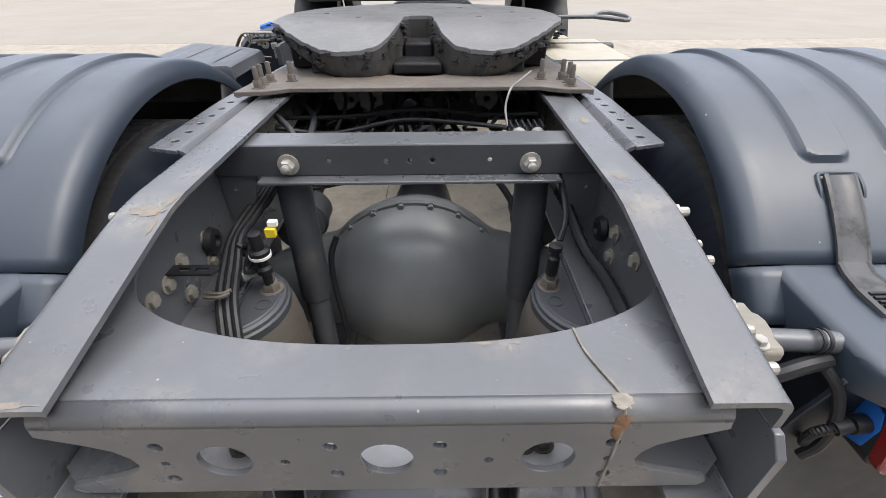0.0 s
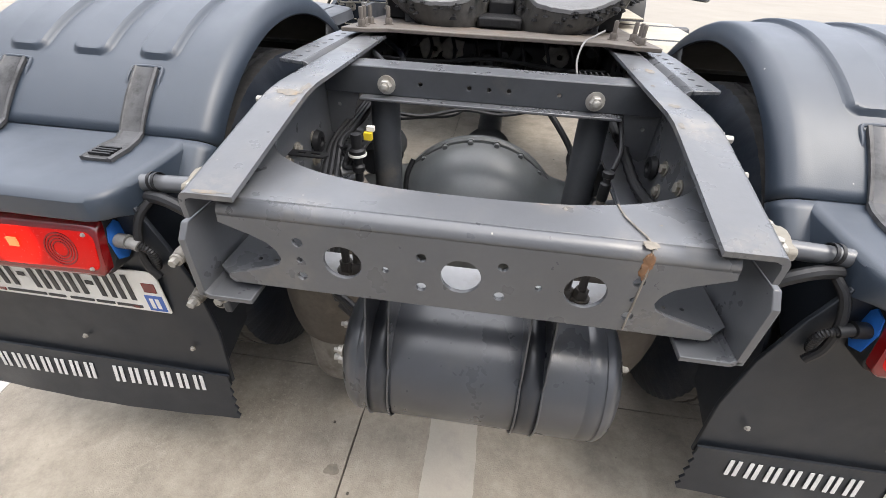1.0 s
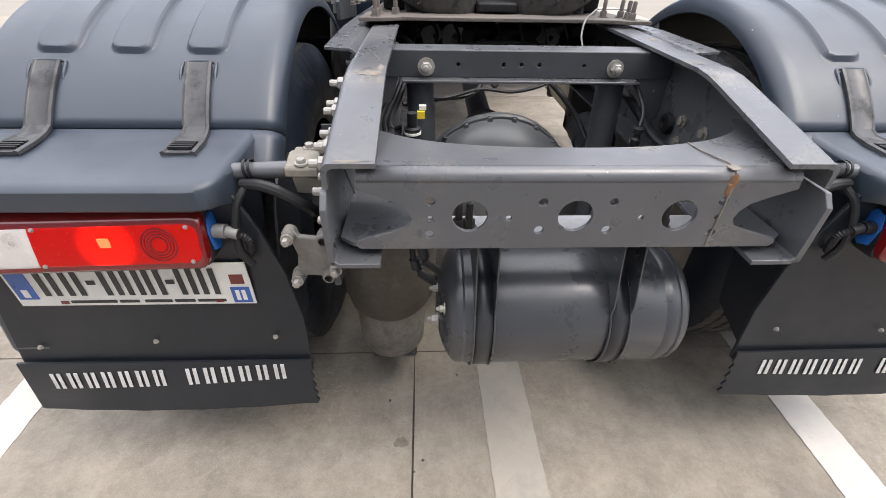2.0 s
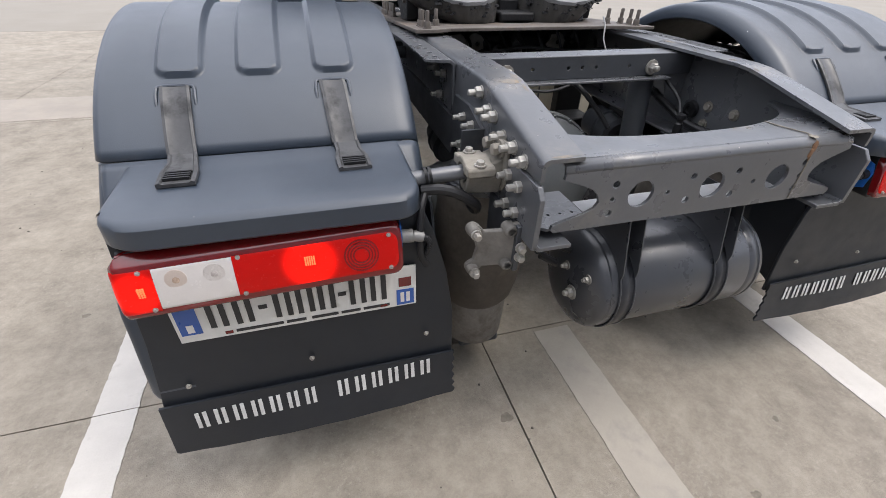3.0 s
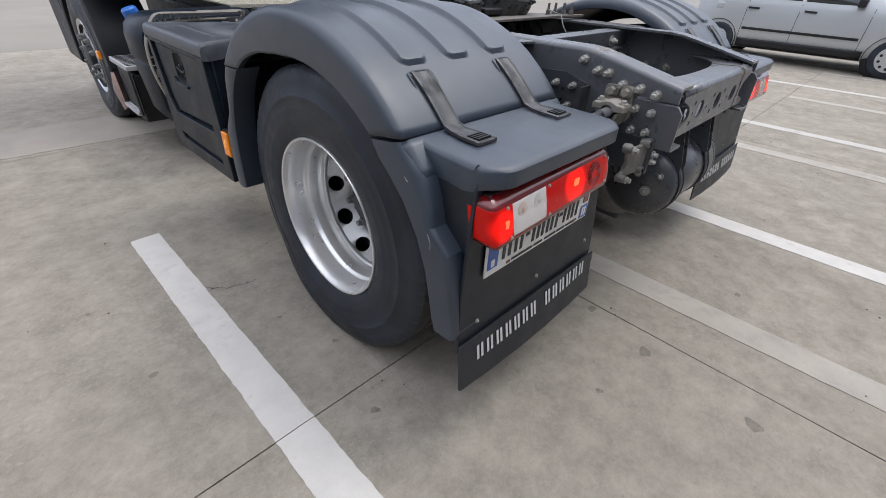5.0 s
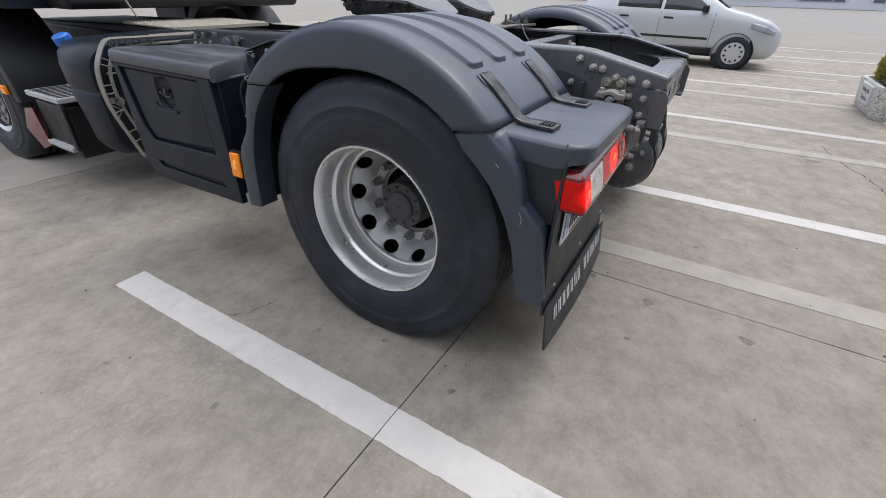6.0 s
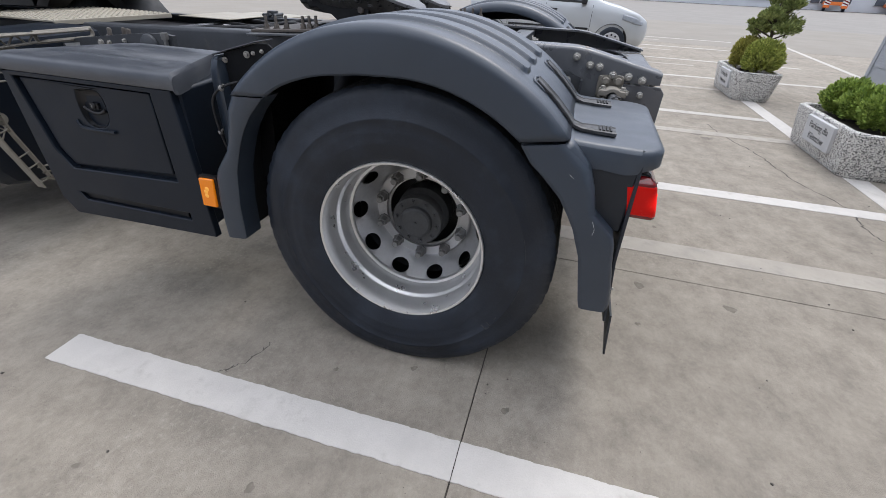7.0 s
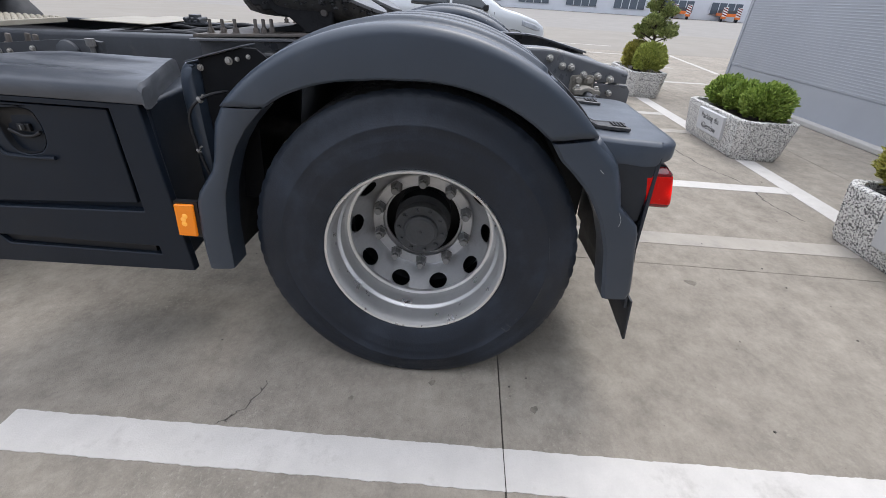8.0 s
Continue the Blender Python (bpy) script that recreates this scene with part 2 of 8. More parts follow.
def part(name, bm, material, parent=None, label="", bevel=0.0, smooth=32, thick=0.0):
    """Links a bmesh as one mesh object under a thing or a part."""
    bmesh.ops.recalc_face_normals(bm, faces=bm.faces)
    data = bpy.data.meshes.new(name)
    bm.to_mesh(data)
    bm.free()
    data.materials.append(material)
    if smooth:
        for f in data.polygons:
            f.use_smooth = True
        data.set_sharp_from_angle(angle=radians(smooth))
    ob = new(name, data)
    if parent is not None:
        ob.parent = parent
    if label:
        tagged(ob, label)
    if thick:
        s = ob.modifiers.new("solid", "SOLIDIFY")
        s.thickness, s.offset = thick, -1
    if bevel:
        b = ob.modifiers.new("edge", "BEVEL")
        b.width, b.segments, b.limit_method, b.angle_limit = bevel, 2, "ANGLE", radians(40)
        b.harden_normals = False
    return ob


def again(name, data, parent, m):
    """Another object on the same mesh."""
    ob = new(name, data)
    ob.parent = parent
    ob.matrix_local = m
    return ob


def thing(name, label, category, at=None, group="", kind=""):
    ob = new(name)
    ob.empty_display_size = 0.1
    if at is not None:
        ob.matrix_basis = at
    return tagged(ob, label, category, group, kind)


def box(bm, x0, x1, y0, y1, z0, z1, m=None):
    x0, x1 = sorted((x0, x1))
    y0, y1 = sorted((y0, y1))
    v = [bm.verts.new((x, y, z)) for x in (x0, x1) for y in (y0, y1) for z in (z0, z1)]
    if m is not None:
        for q in v:
            q.co = m @ q.co
    for a in ((0, 1, 3, 2), (4, 6, 7, 5), (0, 4, 5, 1), (2, 3, 7, 6), (0, 2, 6, 4), (1, 5, 7, 3)):
        bm.faces.new([v[i] for i in a])
    return bm


def boxes(*rows):
    bm = bmesh.new()
    for r in rows:
        box(bm, *r)
    return bm


def frame_of(a, b):
    """A turn whose z runs from a to b."""
    d = Vector(b) - Vector(a)
    return Matrix.Translation(a) @ d.to_track_quat("Z", "Y").to_matrix().to_4x4(), d.length


def lathe(bm, profile, m=None, n=32, wave=None):
    """Turns a profile of (radius, height) about z. wave(k, j): a factor on the radius."""
    m = m or Matrix()
    rings = []
    for j, (r, h) in enumerate(profile):
        if r < 1e-6:
            rings.append([bm.verts.new(m @ Vector((0, 0, h)))])
        else:
            ring = []
            for k in range(n):
                a = 2 * math.pi * k / n
                q = r * (wave(k, j) if wave else 1)
                ring.append(bm.verts.new(m @ Vector((q * math.cos(a), q * math.sin(a), h))))
            rings.append(ring)
    for a, b in zip(rings, rings[1:]):
        for k in range(n):
            i = (k + 1) % n
            if len(a) == 1 and len(b) > 1:
                bm.faces.new((a[0], b[k], b[i]))
            elif len(b) == 1 and len(a) > 1:
                bm.faces.new((a[k], b[0], a[i]))
            elif len(a) > 1:
                bm.faces.new((a[k], b[k], b[i], a[i]))
    return bm


def rod(bm, a, b, r, n=16, r2=None):
    m, length = frame_of(a, b)
    r2 = r if r2 is None else r2
    return lathe(bm, [(0, 0), (r, 0), (r2, length), (0, length)], m, n)


def rods(*rows):
    bm = bmesh.new()
    for r in rows:
        rod(bm, *r)
    return bm


def smooth_line(pts, steps=8):
    """A curve through the points."""
    p = [Vector(q) for q in pts]
    p = [2 * p[0] - p[1]] + p + [2 * p[-1] - p[-2]]
    out = []
    for a, b, c, d in zip(p, p[1:], p[2:], p[3:]):
        for k in range(steps):
            t = k / steps
            out.append(0.5 * (2 * b + (c - a) * t + (2 * a - 5 * b + 4 * c - d) * t * t + (3 * b - a - 3 * c + d) * t ** 3))
    return out + [p[-2]]


def hose(bm, pts, r, n=10, steps=8, ribs=0.0):
    """A cable or hose through the points."""
    line = smooth_line(pts, steps)
    side = Vector((0, 0, 1))
    rings = []
    for i, c in enumerate(line):
        d = (line[min(i + 1, len(line) - 1)] - line[max(i - 1, 0)]).normalized()
        side = side - d * side.dot(d)
        if side.length < 1e-4:
            side = Vector((1, 0, 0)) - d * d.x
        side.normalize()
        up = d.cross(side)
        q = r * (1 + ribs * (i % 2))
        rings.append([bm.verts.new(c + q * (math.cos(a) * side + math.sin(a) * up)) for a in (2 * math.pi * k / n for k in range(n))])
    for a, b in zip(rings, rings[1:]):
        for k in range(n):
            i = (k + 1) % n
            bm.faces.new((a[k], b[k], b[i], a[i]))
    bm.faces.new(rings[0])
    bm.faces.new(rings[-1])
    return bm


def inside(poly, x, y):
    hit = False
    for (ax, ay), (bx, by) in zip(poly, poly[1:] + poly[:1]):
        if (ay > y) != (by > y) and x < (bx - ax) * (y - ay) / (by - ay) + ax:
            hit = not hit
    return hit


def ring_pts(cx, cy, r, n=20, ry=None):
    ry = ry or r
    return [(cx + r * math.cos(2 * math.pi * k / n), cy + ry * math.sin(2 * math.pi * k / n)) for k in range(n)]


def plate(bm, outer, holes, thick, place, lines=()):
    """A sheet with holes, of a thickness; place(u, v, w) puts a point of it into space. lines: fold lines inside it."""
    loops = [outer] + list(holes)
    verts, edges = [], []
    for loop in loops:
        k = len(verts)
        verts += [Vector(q) for q in loop]
        edges += [(k + i, k + (i + 1) % len(loop)) for i in range(len(loop))]
    for a, b in lines:
        k = len(verts)
        verts += [Vector(a), Vector(b)]
        edges.append((k, k + 1))
    co, _, tris, *_ = delaunay_2d_cdt(verts, edges, [], 0, 1e-6)
    front = [bm.verts.new(place(c.x, c.y, 0)) for c in co]
    back = [bm.verts.new(place(c.x, c.y, thick)) for c in co]
    rim = {}
    for t in tris:
        x = sum(co[i].x for i in t) / 3
        y = sum(co[i].y for i in t) / 3
        if not inside(outer, x, y) or any(inside(h, x, y) for h in holes):
            continue
        bm.faces.new([front[i] for i in t])
        bm.faces.new([back[i] for i in reversed(t)])
        for a, b in ((t[0], t[1]), (t[1], t[2]), (t[2], t[0])):
            key = (min(a, b), max(a, b))
            rim[key] = rim.get(key, 0) + 1
    for (a, b), n in rim.items():
        if n == 1:
            bm.faces.new((front[a], front[b], back[b], back[a]))
    for v in [v for v in bm.verts if not v.link_faces]:
        bm.verts.remove(v)
    return bm


def prism(bm, outline, place, a, b):
    """A solid between depths a and b."""
    f = [bm.verts.new(place(u, v, a)) for u, v in outline]
    g = [bm.verts.new(place(u, v, b)) for u, v in outline]
    bm.faces.new(f)
    bm.faces.new(g[::-1])
    n = len(f)
    for k in range(n):
        i = (k + 1) % n
        bm.faces.new((f[k], g[k], g[i], f[i]))
    return bm


def grid(bm, rows, close=False):
    """A skin over rows of points."""
    vs = [[bm.verts.new(q) for q in r] for r in rows]
    for a, b in zip(vs, vs[1:]):
        for k in range(len(a) - 1 + close):
            i = (k + 1) % len(a)
            bm.faces.new((a[k], b[k], b[i], a[i]))
    return vs


def lerp(a, b, t):
    return a + (b - a) * t


def table(rows, x):
    """Straight-line reading of (x, value) rows."""
    for (a, u), (b, v) in zip(rows, rows[1:]):
        if x <= b:
            return lerp(u, v, max(0.0, (x - a) / (b - a)))
    return rows[-1][1]


def step(a, b, x):
    t = min(1.0, max(0.0, (x - a) / (b - a)))
    return t * t * (3 - 2 * t)


def hex_bolt(r=0.012, head=0.010, stud=0.0, washer=0.018, wt=0.003):
    """A hex head or nut with its washer and stud end, along z."""
    bm = bmesh.new()
    lathe(bm, [(0, 0), (washer, 0), (washer, wt), (0, wt)], None, 18)
    lathe(bm, [(0, wt), (r, wt), (r, wt + head * 0.85), (r * 0.85, wt + head), (0, wt + head)], None, 6)
    if stud:
        lathe(bm, [(0, wt + head), (r * 0.58, wt + head), (r * 0.58, wt + head + stud), (r * 0.45, wt + head + stud * 1.12), (0, wt + head + stud * 1.12)], None, 10)
    return bm


def bars(bm, words, x0, x1, z0, z1, put, strokes=2):
    """Lettering as plain upright bars: one group for each letter."""
    count = sum(words) + len(words) - 1
    pitch = (x1 - x0) / count
    x = x0
    for w in words:
        for _ in range(w):
            for s in range(strokes):
                a = x + pitch * (0.08 + s * 0.80 / strokes)
                prism(bm, [(a, z0), (a + pitch * 0.42 / strokes, z0), (a + pitch * 0.42 / strokes, z1), (a, z1)], put, 0, 1)
            x += pitch
        x += pitch
    return bm

# ---- ground: concrete yard with painted bays ----


def concrete(name, base, dark, shift):
    m = surface(name, base, 0.85, var=0.11, scale=0.9, fine=260, dirt=dark, dirt_at=0.50, dirt_scale=1.7, dirt_most=0.58, bump=0.9, fleck=tuple(c * 0.52 for c in base), fleck_at=0.765, fleck_scale=95, spec=0.3)
    n, l = m.node_tree.nodes, m.node_tree.links
    p = n["Principled BSDF"]
    old = p.inputs["Base Color"].links[0].from_socket
    geo = n.new("ShaderNodeNewGeometry")
    vor = n.new("ShaderNodeTexNoise")
    vor.inputs["Scale"].default_value = 6.0
    vor.inputs["Detail"].default_value = 12
    vor.inputs["Roughness"].default_value = 0.84
    l.new(geo.outputs["Position"], vor.inputs["Vector"])
    r = n.new("ShaderNodeMapRange")
    r.inputs["From Min"].default_value, r.inputs["From Max"].default_value = 0.36, 0.64
    r.inputs["To Min"].default_value, r.inputs["To Max"].default_value = 0.71, 1.21
    l.new(vor.outputs["Fac"], r.inputs["Value"])
    info = n.new("ShaderNodeObjectInfo")
    r2 = n.new("ShaderNodeMapRange")
    r2.inputs["To Min"].default_value, r2.inputs["To Max"].default_value = 1 - shift, 1 + shift
    l.new(info.outputs["Random"], r2.inputs["Value"])
    mul = n.new("ShaderNodeMath")
    mul.operation = "MULTIPLY"
    l.new(r.outputs["Result"], mul.inputs[0])
    l.new(r2.outputs["Result"], mul.inputs[1])
    sc = n.new("ShaderNodeVectorMath")
    sc.operation = "SCALE"
    l.new(old, sc.inputs[0])
    l.new(mul.outputs["Value"], sc.inputs["Scale"])
    # pale sand grains in the worn skin
    gr = n.new("ShaderNodeTexNoise")
    gr.inputs["Scale"].default_value, gr.inputs["Detail"].default_value, gr.inputs["Roughness"].default_value = 62.0, 7.0, 0.78
    l.new(geo.outputs["Position"], gr.inputs["Vector"])
    r3 = n.new("ShaderNodeMapRange")
    r3.inputs["From Min"].default_value, r3.inputs["From Max"].default_value = 0.53, 0.66
    r3.inputs["To Max"].default_value = 0.62
    l.new(gr.outputs["Fac"], r3.inputs["Value"])
    worn = n.new("ShaderNodeTexNoise")
    worn.inputs["Scale"].default_value, worn.inputs["Detail"].default_value = 1.3, 6.0
    l.new(geo.outputs["Position"], worn.inputs["Vector"])
    r4 = n.new("ShaderNodeMapRange")
    r4.inputs["From Min"].default_value, r4.inputs["From Max"].default_value = 0.46, 0.62
    l.new(worn.outputs["Fac"], r4.inputs["Value"])
    patchy = n.new("ShaderNodeMath")
    patchy.operation = "MULTIPLY"
    l.new(r3.outputs["Result"], patchy.inputs[0])
    l.new(r4.outputs["Result"], patchy.inputs[1])
    pale = n.new("ShaderNodeMixRGB")
    l.new(patchy.outputs["Value"], pale.inputs["Fac"])
    l.new(sc.outputs["Vector"], pale.inputs["Color1"])
    pale.inputs["Color2"].default_value = (0.42, 0.38, 0.325, 1)
    l.new(pale.outputs["Color"], p.inputs["Base Color"])
    return m


CONCRETE = concrete("yard_concrete", (0.305, 0.270, 0.222), (0.222, 0.195, 0.162), 0.03)
JOINT = surface("joint_dirt", (0.09, 0.08, 0.068), 0.95, var=0.3, scale=20, bump=0.5)
ASPHALT = surface("worn_asphalt", (0.242, 0.225, 0.202), 0.9, var=0.08, scale=0.5, bump=0.4)
PALE = surface("pale_concrete", (0.240, 0.216, 0.182), 0.85, var=0.07, scale=0.5, bump=0.3)
PALE_STRIP = surface("worn_pale_concrete", (0.335, 0.295, 0.250), 0.85, var=0.08, scale=3, fine=250, dirt=(0.285, 0.256, 0.224), dirt_at=0.48, dirt_scale=2.5, dirt_most=0.8, bump=0.4)
LINE = surface("white_road_paint", (0.562, 0.532, 0.492), 0.75, var=0.06, scale=9, fine=200, dirt=(0.33, 0.305, 0.27), dirt_at=0.56, dirt_scale=7, dirt_most=0.55, bump=0.5)
LINE_WORN = surface("worn_white_road_paint", (0.485, 0.455, 0.41), 0.8, var=0.10, scale=5, fine=200, dirt=(0.32, 0.292, 0.256), dirt_at=0.50, dirt_scale=5, dirt_most=0.75, bump=0.4)
OLD_LINE = surface("faded_road_paint", (0.378, 0.342, 0.292), 0.8, var=0.08, scale=5, fine=200, dirt=(0.29, 0.268, 0.238), dirt_at=0.50, dirt_scale=7, dirt_most=0.7, bump=0.3)
STAIN = surface("oil_stain", (0.185, 0.160, 0.130), 0.8, var=0.25, scale=40, bump=0.2)

bm = bmesh.new()
box(bm, -600, 900, -700, 700, -0.4, -0.008)
ground = tagged(part("ground", bm, JOINT), "concrete yard ground reaching to the horizon", "ground", kind="structure")
SLAB = 3.32
X_JOINTS = [-0.312 + SLAB * k for k in range(-4, 5)]
Y_JOINTS = [0.469 + SLAB * k for k in range(-4, 5)]
G = 0.0025


def jagged(x0, y0, x1, y1):
    rnd = random.Random(int(x0 * 100) * 7 + int(y0 * 100))
    bm_ = bmesh.new()
    out = []
    for (ax, ay), (bx, by) in (((x0, y0), (x1, y0)), ((x1, y0), (x1, y1)), ((x1, y1), (x0, y1)), ((x0, y1), (x0, y0))):
        for k in range(12):
            t = k / 12
            out.append((lerp(ax, bx, t) + rnd.uniform(-0.0012, 0.0012), lerp(ay, by, t) + rnd.uniform(-0.0012, 0.0012)))
    return prism(bm_, out, lambda u, v, w: Vector((u, v, w)), -0.05, 0.0)


for xa, xb in zip(X_JOINTS, X_JOINTS[1:]):
    for ya, yb in zip(Y_JOINTS, Y_JOINTS[1:]):
        part("concrete_slab", jagged(xa + G, ya + G, xb - G, yb - G), CONCRETE, ground, smooth=0)
XA, XB, YA, YB = X_JOINTS[0], X_JOINTS[-1], Y_JOINTS[0], Y_JOINTS[-1]
far = boxes((-60, XA - G, -60, 60, -0.05, 0), (XA + G, XB - G, -60, YA - G, -0.05, 0), (XA + G, XB - G, YB + G, 60, -0.05, 0), (XB + G, 12.9, -60, 60, -0.05, 0))
tagged(part("concrete_slabs", far, CONCRETE, ground, smooth=0), kind="stuff")
pavement_far = tagged(part("pavement_far", boxes((12.9, 25, -60, 80, -0.05, 0.002), (-60, 12.9, 8.8, 80, -0.03, 0.002)), PALE), "pale concrete strip beside the yard road", "pavement", kind="structure")
road = tagged(part("road", boxes((25, 78, -90, 120, -0.05, 0.0)), ASPHALT), "worn grey asphalt yard road", "road", kind="structure")


def stripe(name, label, mat_, a, b, width, seed, wobble=0.0017):
    """A painted stripe with uneven edges, a film of paint on the ground."""
    rnd = random.Random(seed)
    a, b = Vector(a), Vector(b)
    d = (b - a).normalized()
    s = Vector((-d.y, d.x))
    n = min(560, max(6, int((b - a).length / 0.008)))
    at = [k / n for k in range(n + 1)]
    gaps = []
    if abs(d.y) > 0.9:
        # the paint has cracked along the joints between the slabs
        for yj in Y_JOINTS:
            t = (yj - a.y) / (b.y - a.y)
            if 0.01 < t < 0.99:
                e = 0.0014 / (b - a).length
                at = [q for q in at if abs(q - t) > 2 * e] + [t - e, t + e]
                gaps.append(t)
    at.sort()

    def edge():
        """A ragged edge: slow waves a hand's width long, fine crumbs on top."""
        ph = [rnd.uniform(0, 6.3) for _ in range(4)]
        far = (b - a).length
        return [width / 2 + wobble * (0.5 * math.sin(23 * far * t + ph[0]) + 0.4 * math.sin(61 * far * t + ph[1]) + 0.35 * math.sin(137 * far * t + ph[2])) + rnd.uniform(-0.4, 0.4) * wobble for t in at]

    left = [a + (b - a) * t + s * w for t, w in zip(at, edge())]
    right = [a + (b - a) * t - s * w for t, w in zip(at, edge())]
    bm_ = bmesh.new()
    rows_ = [[bm_.verts.new((p.x, p.y, z)) for p in line] for line, z in ((left, 0.0), (left, 0.003), (right, 0.003), (right, 0.0))]
    for k in range(len(at) - 1):
        if any(at[k] < t < at[k + 1] for t in gaps):
            continue
        for r0, r1 in zip(rows_, rows_[1:]):
            bm_.faces.new((r0[k], r0[k + 1], r1[k + 1], r1[k]))
    return tagged(part(name, bm_, mat_, smooth=0), label, "road marking", kind="structure")


stripe("parking_line", "white painted parking bay line on concrete", LINE, (-1.653, 2.06), (-1.606, -2.03), 0.138, 1, 0.0020)
for k in range(0, 6):
    x = 1.01 + 2.715 * k + (0.07 if k == 2 else 0)
    stripe("parking_line", "white painted parking bay line on concrete", LINE if k == 0 else LINE_WORN, (x, 2.4), (x + 0.03 + (0.35 if k == 2 else 0), -2.03 if k < 2 else -4.3), 0.145, 5 + k)
    stripe("old_parking_line", "faded old grey parking bay line on concrete", OLD_LINE, (x - 1.008 + 0.07 * min(k, 1), 0.445), (x - 0.985 + 0.09 * min(k, 1), -2.03), 0.158, 25 + k)
stripe("bay_end_line", "white painted line across the bay ends", LINE, (-3.2, -2.115), (5.2, -2.13), 0.18, 40)
stripe("bay_end_line", "thin white painted line slanting over the yard", LINE_WORN, (8.6, -5.15), (14.5, -5.75), 0.12, 41)

stripe("pale_strip", "paler worn strip of concrete along a slab joint", PALE_STRIP, (-9, 4.22), (2, 4.20), 0.72, 60, 0.012)


def crack(pts, seed, width=0.006):
    rnd = random.Random(seed)
    line = smooth_line([(x, y, 0) for x, y in pts], 14)
    bm_ = bmesh.new()
    rows = []
    for p in line:
        w = width * rnd.uniform(0.3, 1.0) / 2
        j = Vector((rnd.uniform(-0.012, 0.012), rnd.uniform(-0.012, 0.012), 0))
        rows.append([p + j + Vector((0, -w, 0.0012)), p + j + Vector((0, w, 0.0012))])
    grid(bm_, rows)
    return tagged(part("crack", bm_, JOINT, smooth=0), "jagged dark crack in the concrete", "crack", kind="structure")


crack([(3.25, -1.25), (2.7, -1.35), (2.2, -1.5), (1.6, -1.58), (1.15, -1.75), (0.75, -1.72), (0.45, -1.8)], 3, 0.016)
crack([(-1.66, 1.52), (-1.58, 1.42), (-1.52, 1.36), (-1.38, 1.31)], 5, 0.006)


def stain(x, y, r, seed, sx=1.0):
    rnd = random.Random(seed)
    bm_ = bmesh.new()
    n = 26
    ph = [rnd.uniform(0, 6.3) for _ in range(4)]
    out = []
    for k in range(n):
        a = 2 * math.pi * k / n
        q = r * (1 + 0.16 * math.sin(2 * a + ph[0]) + 0.12 * math.sin(3 * a + ph[1]) + 0.1 * math.sin(5 * a + ph[2]))
        out.append(bm_.verts.new((x + sx * q * math.cos(a), y + q * math.sin(a), 0.0014)))
    bm_.faces.new(out)
    return tagged(part("oil_spot", bm_, STAIN, smooth=0), "small dark oil spot on the concrete", "oil spot", kind="structure")


for i, (x, y, r) in enumerate(((-0.485, -0.595, 0.026), (-0.432, -0.184, 0.026), (0.568, -0.154, 0.011), (-0.35, 0.1, 0.02), (0.28, -0.34, 0.014), (-0.75, -0.15, 0.012),
                               (2.6, -1.12, 0.05), (2.75, -1.05, 0.06), (-1.9, 1.02, 0.014), (-1.42, 1.0, 0.009), (-2.0, 1.55, 0.01), (-1.32, 0.72, 0.012), (-1.4, 0.35, 0.014), (-1.9, 0.1, 0.01))):
    stain(x, y, r, i)
stray = random.Random(77)
bm = bmesh.new()
for k in range(170):
    x, y = stray.uniform(-3.2, 3.5), stray.uniform(-2.2, 3.6)
    r = stray.uniform(0.002, 0.006)
    lathe(bm, [(0, 0.0), (r, 0.0), (r * 0.8, r * 0.5), (0, r * 0.7)], pose(x, y, 0.0005, stray.uniform(-8, 8), 0, stray.uniform(0, 360)), 5)
tagged(part("grit", bm, JOINT, smooth=0), "small dark grit and crumbs scattered on the concrete", "grit", kind="stuff")

# drain grate by the bays
bm = boxes((-3.75, -3.2, 7.85, 8.05, 0.002, 0.012))
grate = tagged(part("drain_grate", bm, JOINT), "dark slotted metal drain grate set in the concrete", "drain grate")

# ---- the truck tractor ----
truck = thing("tractor_truck", "dark grey tractor truck with a bare chassis parked on concrete", "truck")
AXLE_Y, AXLE_Z = 0.805, 0.503

BOLT_NUT = hex_bolt(0.0140, 0.015, 0.016, 0.0160)
BOLT_OB = part("bolt", BOLT_NUT, BOLT, truck)
BOLT_MESH = BOLT_OB.data
HEAD_OB = part("bolt", hex_bolt(0.0125, 0.008, 0.0, 0.018), BOLT, truck)
HEAD_MESH = HEAD_OB.data
BIG_OB = part("bolt", hex_bolt(0.017, 0.014, 0.010, 0.026, 0.004), BOLT, truck)
BIG_MESH = BIG_OB.data
STUD_OB = part("bolt", hex_bolt(0.0125, 0.018, 0.030, 0.017), PLATE_STEEL, truck)
STUD_MESH = STUD_OB.data
RUSTY_OB = part("bolt", hex_bolt(0.0125, 0.008, 0.0, 0.018), CAST, truck)
RUSTY_MESH = RUSTY_OB.data
AXLE_OB = part("bolt", hex_bolt(0.0125, 0.010, 0.0, 0.016), AXLE, truck)
AXLE_BOLT = AXLE_OB.data
for o in (RUSTY_OB, AXLE_OB, BOLT_OB, HEAD_OB, BIG_OB, STUD_OB):
    bpy.data.objects.remove(o)


def side(sx):
    """Turns z to point outwards on that side."""
    return (0, 90 * sx, 0)


def rail_top(y):
    return table([(-0.1, 0.982), (0.0, 1.004), (0.26, 1.062), (0.31, 1.072), (0.36, 1.076), (0.9, 1.074), (1.25, 1.060), (1.9, 1.027), (2.5, 1.008), (2.9, 0.997), (5.4, 0.94)], y)


